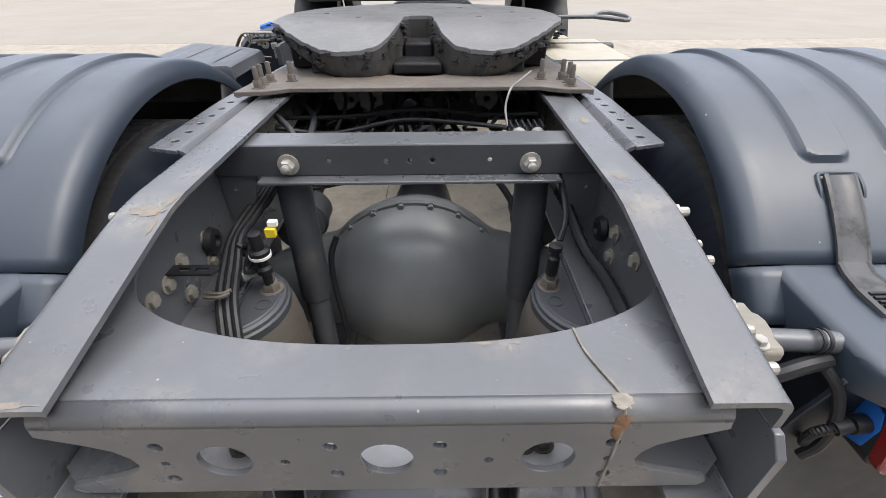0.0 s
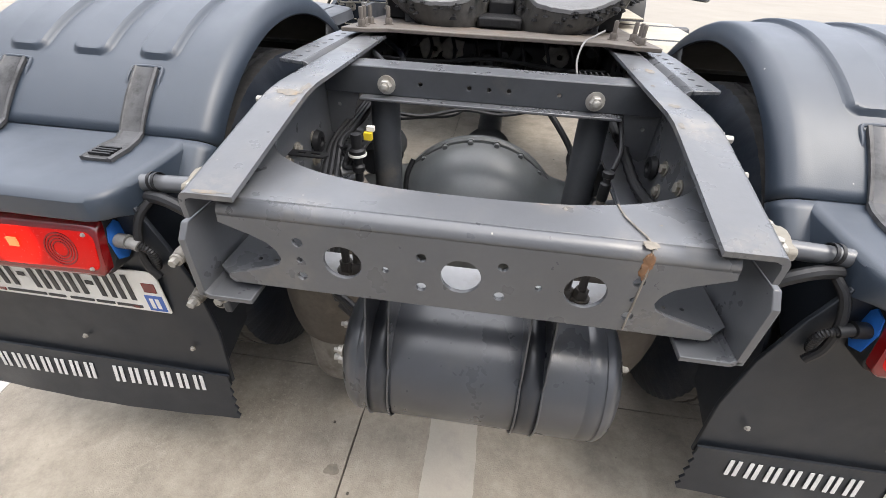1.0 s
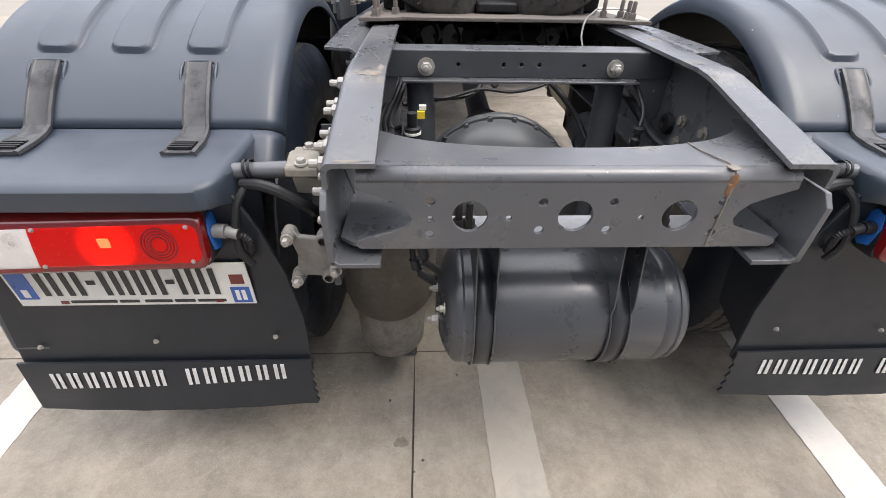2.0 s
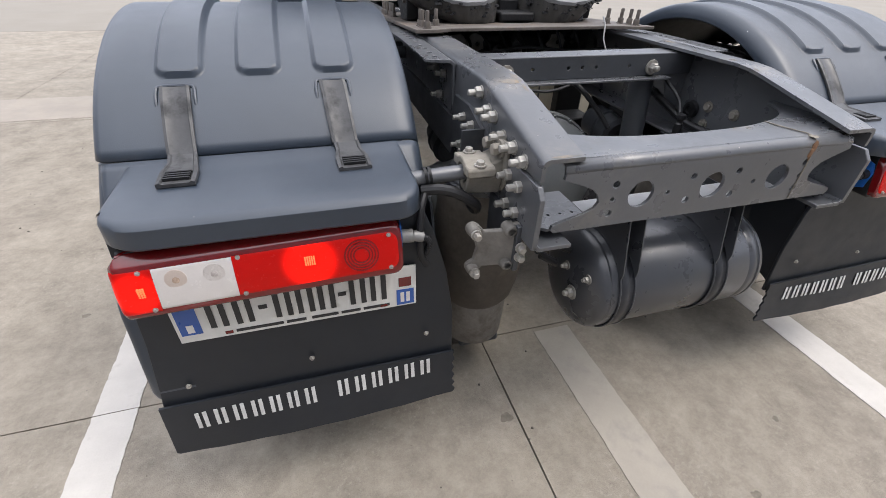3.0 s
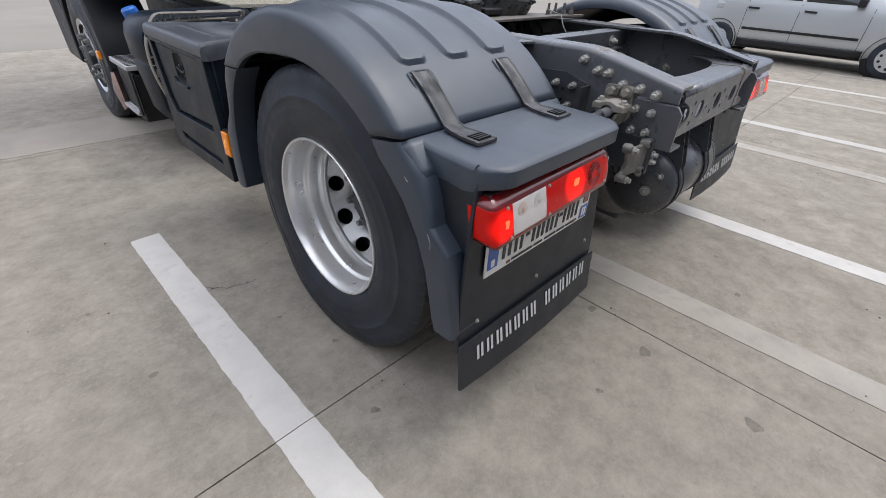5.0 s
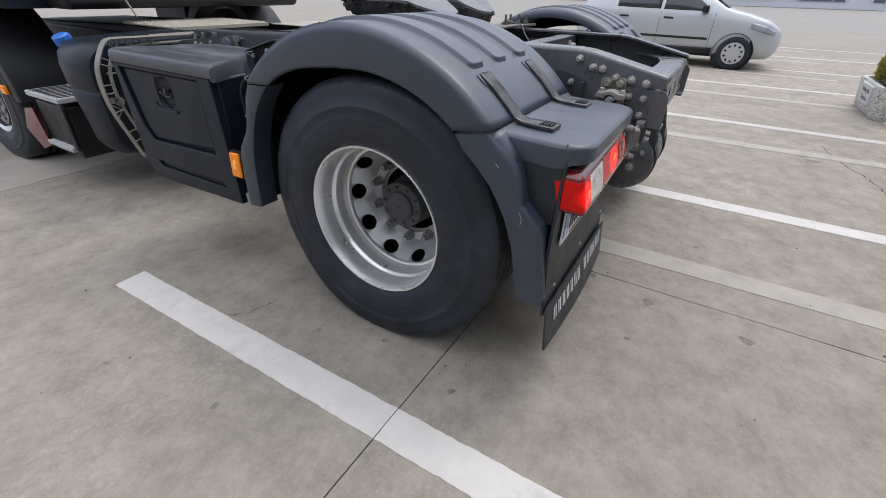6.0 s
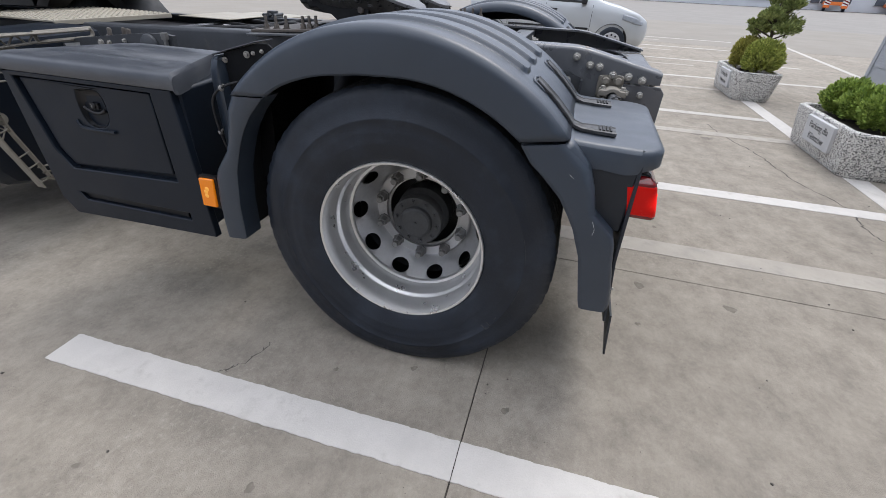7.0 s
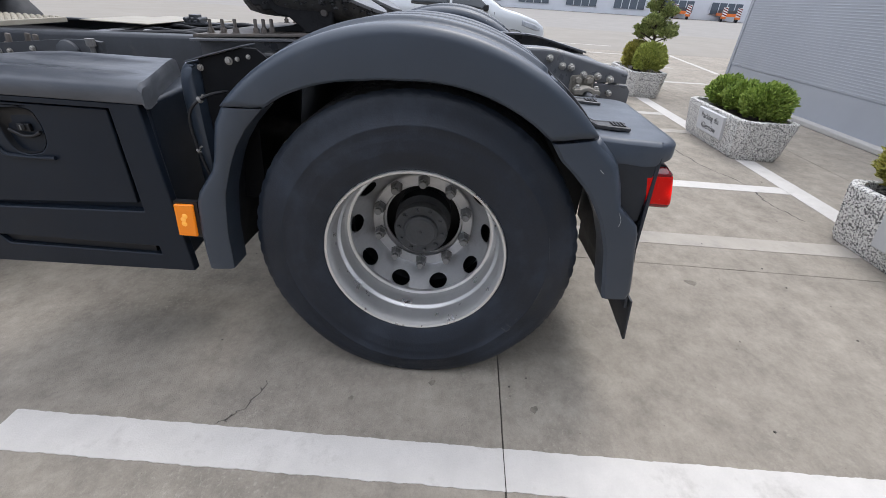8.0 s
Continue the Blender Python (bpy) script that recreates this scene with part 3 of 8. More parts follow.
def chassis_rail(sx):
    t, r = 0.009, 0.016

    def channel(ys):
        bm_ = bmesh.new()
        rows = []
        for y in ys:
            zt = rail_top(y)
            sec = [(0.350, zt - t), (0.350, zt)]
            sec += [(0.440 - r + r * math.sin(a), zt - r + r * math.cos(a)) for a in (0, 0.4, 0.8, 1.2, math.pi / 2)]
            low = 0.958 if y < 0.2 else 0.80
            sec += [(0.440, low), (0.431, low)]
            ri = r - t + 0.004
            sec += [(0.431 - ri + ri * math.sin(a), zt - t - ri + ri * math.cos(a)) for a in (math.pi / 2, 0.8, 0)]
            rows.append([Vector((sx * x, y, z)) for x, z in sec])
        vs = grid(bm_, rows, close=True)
        bm_.faces.new(vs[0])
        bm_.faces.new(vs[-1])
        return bm_

    rail = part("chassis_rail", channel([0.0, 0.13, 0.26, 0.285, 0.31, 0.335, 0.36, 0.7, 0.9, 1.25]), CHASSIS, truck, "grey painted steel frame rail with a dropped tail")
    # same paint as the rail, its shaded flank put into a darker colour
    part("front_length", channel([1.2505, 1.9, 2.5, 2.9, 4.4, 5.4]), CHASSIS_DARK, rail, "length of the rail ahead of the coupling, darkened for its shaded side")
    bm = boxes((sx * 0.352, sx * 0.440, 0.2, 5.4, 0.806, 0.8145))
    part("lower_flange", bm, CHASSIS, rail, bevel=0.002)
    # tail plate that carries on under the rail's end
    bm = bmesh.new()
    plate(bm, [(-0.022, 0.812), (0.24, 0.812), (0.24, 0.952), (-0.004, 0.952), (-0.022, 0.93)], [], 0.012, lambda u, v, w: Vector((sx * (0.434 + w), u, v)))
    prism(bm, [(0.352, 0.806), (0.430, 0.806), (0.446, 0.820), (0.434, 0.822), (0.426, 0.816), (0.352, 0.816)], lambda u, v, w: Vector((sx * u, w, v)), -0.022, 0.24)
    part("tail_plate", bm, CHASSIS, rail, bevel=0.0015)
    for y, z in ((0.34, 1.039), (0.282, 1.012), (0.244, 1.009), (0.186, 0.983), (0.126, 0.981), (0.071, 0.972), (0.122, 0.921), (0.067, 0.918), (0.118, 0.852), (0.068, 0.855)):
        again("bolt", BOLT_MESH, rail, pose(sx * 0.4405, y, z, *side(sx)))
    inner_bolts = ((0.471, 0.913), (0.468, 0.855), (0.367, 0.917)) if sx > 0 else ((0.483, 0.903), (0.331, 0.902), (0.376, 0.843), (0.281, 0.906), (0.477, 0.849), (0.386, 0.912))
    for y, z in inner_bolts:
        again("bolt", RUSTY_MESH, rail, pose(sx * 0.4305, y, z, 0, -90 * sx, 0))
    # outer angle with a row of holes, the seat of the coupling plate
    bm = bmesh.new()
    holes = [ring_pts(0.490, 0.60 + 0.058 * k, 0.0085, 12) for k in range(9)]
    plate(bm, [(0.462, 0.545), (0.527, 0.565), (0.527, 1.85), (0.462, 1.85)], holes, 0.009, lambda u, v, w: Vector((sx * u, v, rail_top(v) - 0.003 - w)), lines=[((0.462, 0.9), (0.527, 0.9)), ((0.462, 1.25), (0.527, 1.25))])
    for y0, y1 in ((0.55, 0.9), (0.9, 1.25), (1.25, 1.85)):
        prism(bm, [(0.462, 1.073), (0.462, 1.064), (0.450, 1.056), (0.450, 0.93), (0.4415, 0.93), (0.4415, 1.06), (0.452, 1.070)], lambda u, v, w: Vector((sx * u, w, v + rail_top(w) - 1.076)), y0, y1)
    part("mounting_angle", bm, CHASSIS, rail, "grey steel angle with a row of bolt holes", bevel=0.0015)
    return rail


rails = [chassis_rail(-1), chassis_rail(1)]

# rear crossmember: a bent sheet with a wide scoop, notched ends and a row of holes
bm = bmesh.new()
arc = [(-0.405, 0.262), (-0.392, 0.228), (-0.362, 0.186), (-0.31, 0.151), (-0.25, 0.127), (-0.172, 0.109), (-0.09, 0.101), (0.0, 0.099),
       (0.09, 0.101), (0.172, 0.109), (0.25, 0.127), (0.31, 0.151), (0.362, 0.186), (0.392, 0.228), (0.405, 0.262)]
arc = [(p.x, p.y) for p in smooth_line([(x, y, 0) for x, y in arc], 4)]
plate(bm, [(0.428, 0.262), (0.428, 0.05), (0.384, 0.022), (-0.384, 0.022), (-0.428, 0.05), (-0.428, 0.262)] + arc, [], 0.008, lambda u, v, w: Vector((u, v, 0.992 - w)))
cross = part("rear_crossmember", bm, CHASSIS, truck, "grey steel rear crossmember with a scooped top and punched face", bevel=0.001)
bm = bmesh.new()
rows = []
for k in range(7):
    a = k / 6 * math.pi / 2
    rows.append([Vector((x, 0.022 - 0.022 * math.sin(a), 0.970 + 0.022 * math.cos(a))) for x in (-0.384, -0.2, 0, 0.2, 0.384)])
grid(bm, rows)
part("bend", bm, CHASSIS, cross, thick=0.008)
right = [(0.384, 0.970), (0.386, 0.957), (0.335, 0.938), (0.312, 0.927), (0.298, 0.912), (0.293, 0.897), (0.300, 0.883), (0.32, 0.874), (0.393, 0.852), (0.396, 0.842), (0.388, 0.834)]
face = right + [(-x, z) for x, z in reversed(right)]
holes = [ring_pts(0, 0.9035, 0.0315, 28), ring_pts(-0.190, 0.9035, 0.0315, 28), ring_pts(0.190, 0.9035, 0.0315, 28)]
for sx in (-1, 1):
    holes += [ring_pts(sx * 0.0625, 0.932, 0.0078, 12), ring_pts(sx * 0.0625, 0.874, 0.0085, 12), ring_pts(sx * 0.120, 0.9, 0.0055, 10)]
    holes += [ring_pts(sx * 0.260, 0.934, 0.0085, 12), ring_pts(sx * 0.261, 0.900, 0.005, 10), ring_pts(sx * 0.262, 0.866, 0.0085, 12)]
bm = bmesh.new()
plate(bm, face, holes, 0.008, lambda u, v, w: Vector((u, w, v)))
part("face_plate", bm, CHASSIS, cross, bevel=0.0008)
# middle of the sheet paled: sky light through the scoop put into its colour
bm = bmesh.new()
plate(bm, [(-0.285, 0.008), (0.285, 0.008), (0.285, 0.103), (-0.285, 0.103)], [], 0.007, lambda u, v, w: Vector((u, v, 0.842 - w)))
part("lower_sheet", bm, SHEET_PALE, cross, "sheet inside the crossmember, paled for the light falling on it")
for sx in (-1, 1):
    bm = bmesh.new()
    plate(bm, [(0.287, 0.008), (0.40, 0.008), (0.428, 0.03), (0.428, 0.16), (0.287, 0.16)], [ring_pts(0.31 + 0.03 * k, 0.06, 0.004, 8) for k in range(3)], 0.007, lambda u, v, w: Vector((sx * u, v, 0.842 - w)))
    part("lower_sheet", bm, CHASSIS, cross)
# seam of sealant with a rusty blob on the bend
bm = bmesh.new()
hose(bm, [(0.236, 0.122, 0.993), (0.240, 0.085, 0.994), (0.252, 0.05, 0.994), (0.262, 0.024, 0.993), (0.264, 0.003, 0.980), (0.264, -0.001, 0.93), (0.262, -0.001, 0.838)], 0.0016, 6, 4)
part("seam", bm, SEALANT, cross)
for (x, y, z, s, mat_) in ((0.262, 0.014, 0.9915, 0.011, SEALANT), (0.262, 0.001, 0.972, 0.009, RUST), (0.259, 0.000, 0.958, 0.007, RUST), (0.263, 0.0005, 0.946, 0.0045, RUST), (0.265, 0.0005, 0.965, 0.005, RUST)):
    bm = bmesh.new()
    rnd = random.Random(int(z * 1000))
    lathe(bm, [(0, 0.0022), (0.5, 0.002), (0.9, 0.001), (1.0, 0.0)], None, 18, lambda k, j: s * rnd.uniform(0.75, 1.2))
    for v in bm.verts:
        v.co = pose(x, y, z, 0 if z > 0.985 else 90, 0, 0) @ Vector((v.co.x, v.co.y * (1.0 if z > 0.985 else 1.7), v.co.z))
    part("rust_patch", bm, mat_, cross, "rusty brown patch")

# upper crossmember that carries the shock absorbers
upper = part("upper_crossmember", boxes((-0.43, 0.43, 0.602, 0.68, 1.052, 1.060)), CHASSIS, truck, "grey steel crossmember with two large bolts", bevel=0.003)
bm = bmesh.new()
holes = [ring_pts(x, 1.024, 0.0055, 10) for x in (-0.175, -0.05, 0.0, 0.05, 0.175)]
plate(bm, [(-0.43, 0.99), (0.43, 0.99), (0.43, 1.0595), (-0.43, 1.0595)], holes, 0.008, lambda u, v, w: Vector((u, 0.598 + w, v)))
# darker colour carries the shade on this upright face
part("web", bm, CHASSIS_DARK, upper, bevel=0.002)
part("lip", boxes((-0.33, 0.33, 0.566, 0.61, 0.982, 0.9895)), CHASSIS, upper, bevel=0.002)
for sx in (-1, 1):
    again("bolt", BIG_MESH, upper, pose(sx * 0.263, 0.5975, 1.018, 90, 0, 0) @ Matrix.Diagonal((0.9, 0.9, 1.2, 1)))
    bm = bmesh.new()
    plate(bm, [(0.300, 0.992), (0.318, 0.992), (0.338, 0.994), (0.366, 0.912), (0.376, 0.885), (0.412, 0.868), (0.430, 0.878), (0.430, 1.05), (0.300, 1.05)], [ring_pts(0.398, 0.955, 0.005, 10)], 0.006, lambda u, v, w: Vector((sx * u, 0.6065 + w, v)))
    part("gusset", bm, CHASSIS, upper, bevel=0.001)

# shock absorbers
for sx in (-1, 1):
    bm = bmesh.new()
    lathe(bm, [(0, 0.0), (0.038, 0.0), (0.040, 0.008), (0.040, 0.36), (0.037, 0.366), (0.0, 0.366)], frame_of((sx * 0.283, 0.655, 1.0), (0.280 if sx > 0 else -0.266, 0.60, 0.62))[0], 28)
    shock = part("shock_absorber", bm, CHASSIS_DARK, truck, "dark painted tubular shock absorber")
    bm = bmesh.new()
    lathe(bm, [(0, 0.0), (0.031, 0.0), (0.031, 0.25), (0.02, 0.26), (0, 0.26)], frame_of((0.280 if sx > 0 else -0.266, 0.601, 0.635), (0.276 if sx > 0 else -0.254, 0.56, 0.36))[0], 24)
    part("lower_tube", bm, CHASSIS_DARK, shock)

# axle with the rounded drive housing
bm = bmesh.new()
rows = []
for k in range(-45, 46):
    x = 0.9 * (k / 45) * (0.45 + 0.55 * abs(k / 45))
    tube = lerp(0.150, 0.100, step(0.24, 0.50, abs(x)))
    dome_ = math.sqrt(max(0.0, 0.262 ** 2 - x * x))
    tall = (dome_ ** 5 + tube ** 5) ** 0.2
    deep = ((dome_ * 0.80) ** 5 + tube ** 5) ** 0.2
    cy, cz = lerp(AXLE_Y, 0.81, step(0.6, 0.15, abs(x))), lerp(AXLE_Z, 0.545, step(0.6, 0.15, abs(x)))
    rows.append([Vector((x - 0.012, cy - deep * math.sin(a), cz + tall * math.cos(a))) for a in (2 * math.pi * q / 48 for q in range(48))])
grid(bm, rows, close=True)
axle = part("drive_axle", bm, AXLE, truck, "dark painted drive axle with a domed differential cover")
bm = bmesh.new()
lathe(bm, [(0.20, 0.026), (0.272, 0.026), (0.279, 0.020), (0.279, 0.0), (0.272, -0.006), (0.20, -0.006)], pose(-0.012, 0.815, 0.545, 90, 0, 0), 64)
part("flange", bm, AXLE, axle)
bm = bmesh.new()
rod(bm, (0.0, 0.85, 0.56), (0.0, 1.25, 0.60), 0.16, 28, 0.10)
rod(bm, (0.0, 1.25, 0.60), (0.0, 3.6, 0.80), 0.055, 20)
part("prop_shaft", bm, CHASSIS_DARK, axle)
for k in range(20):
    a = 2 * math.pi * (k + 0.4) / 20
    again("bolt", AXLE_BOLT, axle, pose(-0.012 + 0.266 * math.cos(a), 0.789, 0.545 + 0.266 * math.sin(a), 90, 0, 0) @ Matrix.Diagonal((0.75, 0.75, 1.2, 1)))

# air springs
for sx in (-1, 1):
    bm = bmesh.new()
    m = pose(sx * 0.383, 0.412, 0)
    lathe(bm, [(0, 0.799), (0.104, 0.799), (0.107, 0.796), (0.110, 0.796), (0.116, 0.792), (0.119, 0.784), (0.119, 0.774), (0, 0.772)], m, 48)
    bag = part("air_spring", bm, CHASSIS_DARK, truck, "dusty rubber air spring with a steel top plate")
    bm = bmesh.new()
    lathe(bm, [(0.116, 0.775), (0.130, 0.755), (0.139, 0.70), (0.146, 0.60), (0.146, 0.48), (0.140, 0.42), (0.128, 0.365), (0.112, 0.340), (0.104, 0.345), (0, 0.35)], m, 48)
    part("bellows", bm, BAG, bag, "dusty dark brown rubber bellows")
    bm = bmesh.new()
    lathe(bm, [(0.100, 0.352), (0.110, 0.338), (0.112, 0.30), (0.110, 0.24), (0.106, 0.172), (0.100, 0.160), (0, 0.160)], m, 40)
    part("piston", bm, BRACKET, bag, "dusty beige piston of the air spring")
    bm = bmesh.new()
    lathe(bm, [(0.118, 0.786), (0.123, 0.782), (0.124, 0.768), (0.118, 0.762)], m, 40)
    part("bead_ring", bm, CHASSIS_DARK, bag)
    bm = bmesh.new()
    lathe(bm, [(0.012, 0.7992), (0.012, 0.8012), (0.017, 0.8012), (0.018, 0.7992)], pose(sx * 0.302, 0.391, 0), 16)
    part("cap", bm, CHASSIS_DARK, bag)
    again("fitting", STUD_MESH, bag, pose(sx * 0.300, 0.441, 0.797) @ Matrix.Diagonal((1.5, 1.5, 1.1, 1)))
    bm = bmesh.new()
    plate(bm, [(0.348, 0.28), (0.428, 0.28), (0.428, 0.56), (0.348, 0.56)], [], 0.005, lambda u, v, w: Vector((sx * u, v, 0.8055 - w)))
    part("bracket_plate", bm, CHASSIS_DARK, bag)
    part("beam", boxes((sx * 0.30, sx * 0.45, 0.34, 1.5, 0.125, 0.160)), CHASSIS_DARK, bag, bevel=0.01)

# compressed air tank slung under the tail on two strap brackets
TX, TY, TZ, TR = 0.048, 0.125, 0.582, 0.143
m = pose(TX, TY, TZ, 0, 90, 0)
bm = bmesh.new()
dome = [(TR * math.cos(a), 0.055 * math.sin(a)) for a in (math.pi / 2 * k / 10 for k in range(11))]
prof = [(r, -0.238 - h) for r, h in reversed(dome)] + [(TR, -0.238), (TR - 0.0025, -0.234), (TR - 0.0025, -0.230), (TR, -0.226), (TR, 0.200), (TR - 0.0015, 0.203), (TR - 0.0015, 0.206), (TR, 0.209), (TR, 0.228), (TR - 0.0025, 0.232), (TR - 0.0025, 0.236)] + [(r, 0.238 + h) for r, h in dome]
prof[0] = (0, prof[0][1])
prof[-1] = (0, prof[-1][1])
lathe(bm, prof, m, 64)
tank = part("air_tank", bm, TANK, truck, "dark grey painted compressed air tank with domed ends")
for x in (-0.145, 0.148):
    bm = bmesh.new()
    ring = []
    for k in range(57):
        a = radians(20 + 359 * k / 56)
        ring.append([Vector((x + u, TY + (TR + 0.004) * math.cos(a), TZ + (TR + 0.004) * math.sin(a))) for u in (-0.020, 0.020)])
    grid(bm, ring)
    part("tank_strap", bm, STRAP_PAINT, tank, "dark painted steel strap", thick=0.003)
    for e in (-0.0215, 0.0215):
        bm = bmesh.new()
        hose(bm, [(x + e, TY + (TR + 0.005) * math.cos(a), TZ + (TR + 0.005) * math.sin(a)) for a in (radians(30 + 10 * k) for k in range(36))], 0.0022, 6, 2)
        part("strap_edge", bm, TANK, tank)
        # side flange of the hanger, wider towards the crossmember
        bm = bmesh.new()
        prism(bm, [(TY - 0.128, TZ + 0.075), (TY - 0.130, TZ + 0.10), (0.030, 0.832), (0.20, 0.832), (TY + 0.150, TZ + 0.03), (TY + 0.10, TZ + 0.112), (TY, TZ + 0.148), (TY - 0.09, TZ + 0.118)], lambda u, v, w: Vector((w, u, v)), x + e - 0.0015, x + e + 0.0015)
        part("hanger_flange", bm, TANK, tank)
for dy, dz in ((-0.05, -0.008), (-0.085, 0.06), (-0.005, 0.05)):
    again("plug", BIG_MESH, tank, pose(TX - 0.292 + (dy * dy + dz * dz) * 1.6, TY + dy, TZ + dz, 0, -90, 0) @ Matrix.Diagonal((0.8, 0.8, 0.9, 1) if dz < 0 else (0.5, 0.5, 0.7, 1)))
again("plug", BIG_MESH, tank, pose(TX + 0.292, TY + 0.008, TZ + 0.009, 0, 90, 0) @ Matrix.Diagonal((0.7, 0.7, 1, 1)))

# cast clamps on the rail's outside that hold the mudguard tubes
for sx in (-1, 1):
    # mounting plate with a saddle below, in which the tube is held by a bolted cap
    bm = bmesh.new()
    plate(bm, [(0.146, 0.984), (0.234, 0.980), (0.240, 0.972), (0.238, 0.905), (0.222, 0.878), (0.150, 0.866), (0.134, 0.890), (0.140, 0.976)], [], 0.012, lambda u, v, w: Vector((sx * (0.441 + w), u, v)))
    prism(bm, [(0.140, 0.914), (0.152, 0.914), (0.160, 0.896), (0.178, 0.888), (0.196, 0.896), (0.204, 0.914), (0.222, 0.914), (0.214, 0.888), (0.190, 0.868), (0.155, 0.868)], lambda u, v, w: Vector((sx * w, u, v - 0.10 * (0.54 - w))), 0.452, 0.535)
    prism(bm, [(0.146, 0.912), (0.226, 0.912), (0.224, 0.944), (0.150, 0.946)], lambda u, v, w: Vector((sx * w, u, v - 0.35 * (w - 0.452) * (v > 0.93))), 0.450, 0.492)
    clamp = part("cast_clamp", bm, CAST, truck, "dusty beige cast clamp for the mudguard tube", bevel=0.004)
    bm = bmesh.new()
    hoop = [(0.178 + 0.021 * math.cos(radians(q)), 0.912 + 0.021 * math.sin(radians(q))) for q in range(0, 181, 20)]
    prism(bm, [(0.126, 0.917), (0.126, 0.934), (0.132, 0.939), (0.150, 0.939), (0.162, 0.945), (0.178, 0.948), (0.194, 0.945), (0.206, 0.939), (0.226, 0.939), (0.232, 0.934), (0.232, 0.917), (0.204, 0.917)] + hoop + [(0.152, 0.917)], lambda u, v, w: Vector((sx * w, u, v)), 0.478, 0.542)
    part("cap", bm, CAST, clamp, bevel=0.004)
    for y, z in ((0.210, 0.963), (0.162, 0.965)):
        again("bolt", RUSTY_MESH, clamp, pose(sx * 0.4535, y, z, *side(sx)) @ Matrix.Diagonal((1.15, 1.15, 2.2, 1)))
    for y in (0.140, 0.217):
        again("bolt", HEAD_MESH, clamp, pose(sx * 0.510, y, 0.9395) @ Matrix.Diagonal((0.75, 0.75, 1.1, 1)))
    part("mudguard_tube", rods(((sx * 0.47, 0.178, 0.914), (sx * 0.662, 0.168, 0.910), 0.0175, 20)), CHASSIS, truck, "grey steel tube that carries the mudguard", smooth=40)
    # cast bracket that faces the rear, with four bosses
    if sx < 0:
        turned = lambda u, v, w: Vector((sx * u, 0.042 + (u - 0.452) * 0.33 + w, v))
        bm = bmesh.new()
        plate(bm, [(0.438, 0.842), (0.470, 0.838), (0.482, 0.822), (0.518, 0.818), (0.530, 0.834), (0.550, 0.830), (0.553, 0.808), (0.537, 0.798), (0.530, 0.770), (0.536, 0.738), (0.552, 0.722), (0.548, 0.702), (0.528, 0.702), (0.516, 0.722), (0.482, 0.728), (0.466, 0.716), (0.446, 0.726), (0.438, 0.76)],
              [ring_pts(0.466, 0.735, 0.006, 12)], 0.014, turned)
        for u, v in ((0.540, 0.818), (0.537, 0.714), (0.466, 0.826), (0.466, 0.735)):
            a = turned(u, v, -0.012)
            lathe(bm, [(0.008, 0.0), (0.013, 0.0), (0.015, 0.012), (0.015, 0.03)], frame_of(a, a + Vector((0, 1, 0)))[0], 14)
        low = part("lower_bracket", bm, BRACKET, truck, "dusty grey cast bracket with four bosses", bevel=0.003)
        for u, v in ((0.540, 0.818), (0.537, 0.714), (0.446, 0.790), (0.446, 0.766)):
            again("bolt", HEAD_MESH, low, Matrix.Translation(turned(u, v, -0.014)) @ pose(0, 0, 0, 90, 0, 0) @ Matrix.Diagonal((0.7, 0.7, 1.6, 1)))
        part("bracket_arm", boxes((sx * 0.441, sx * 0.455, 0.03, 0.20, 0.72, 0.84)), CHASSIS_DARK, low, bevel=0.003)
    bm = bmesh.new()
    plate(bm, [(0.30, 0.96), (0.40, 0.99), (0.52, 0.985), (0.54, 0.915), (1.55, 0.915), (1.55, 0.80), (0.54, 0.80), (0.52, 0.84), (0.33, 0.84)], [ring_pts(0.40, 0.93, 0.008, 8), ring_pts(0.40, 0.89, 0.008, 8)], 0.01, lambda u, v, w: Vector((sx * (0.441 + w), u, v)))
    box(bm, sx * 0.441, sx * 0.50, 0.30, 0.308, 0.84, 0.96)
    flank = part("side_bracket", bm, CHASSIS_DARK, truck, "dark bracket plate on the rail")
    for y, z in ((0.36, 0.95), (0.37, 0.88), (0.43, 0.95), (0.44, 0.87), (0.62, 1.02), (0.70, 1.02), (0.66, 0.95)):
        again("bolt", BOLT_MESH, flank, pose(sx * 0.451, y, z, *side(sx)) @ Matrix.Diagonal((0.85, 0.85, 0.9, 1)))

# ---- mudguards ----
FC_Y, FC_Z = 0.80, 0.51
R_OUT = [(20, 0.715), (39, 0.702), (65, 0.686), (90, 0.670), (110, 0.660), (122, 0.656), (138, 0.650), (150, 0.665)]
R_IN = [(20, 0.66), (47, 0.611), (53, 0.602), (62, 0.582), (74, 0.554), (85, 0.542), (99, 0.543), (131, 0.546), (150, 0.58)]
BANDS = ((0.735, 0.826), (0.905, 0.998), (1.072, 1.166))


def polar(x, r, deg):
    return Vector((x, FC_Y + r * math.cos(radians(deg)), FC_Z + r * math.sin(radians(deg))))


def band_lift(x, deg):
    """Raised bands that run over the arch and end above the rear seam."""
    lift, r = 0.0, 0.026
    for a, b in BANDS:
        # a rounded end: distance to a box with round corners, the band's end at its right
        qx, qs = abs(x - (a + b) / 2) - (b - a) / 2 + r, (deg - 121.0) * 0.01155 + r
        far = math.hypot(max(qx, 0.0), max(qs, 0.0)) + min(max(qx, qs), 0.0) - r
        lift = max(lift, 1 - step(-0.007, 0.006, far))
    return 0.012 * lift * step(40, 43, deg)


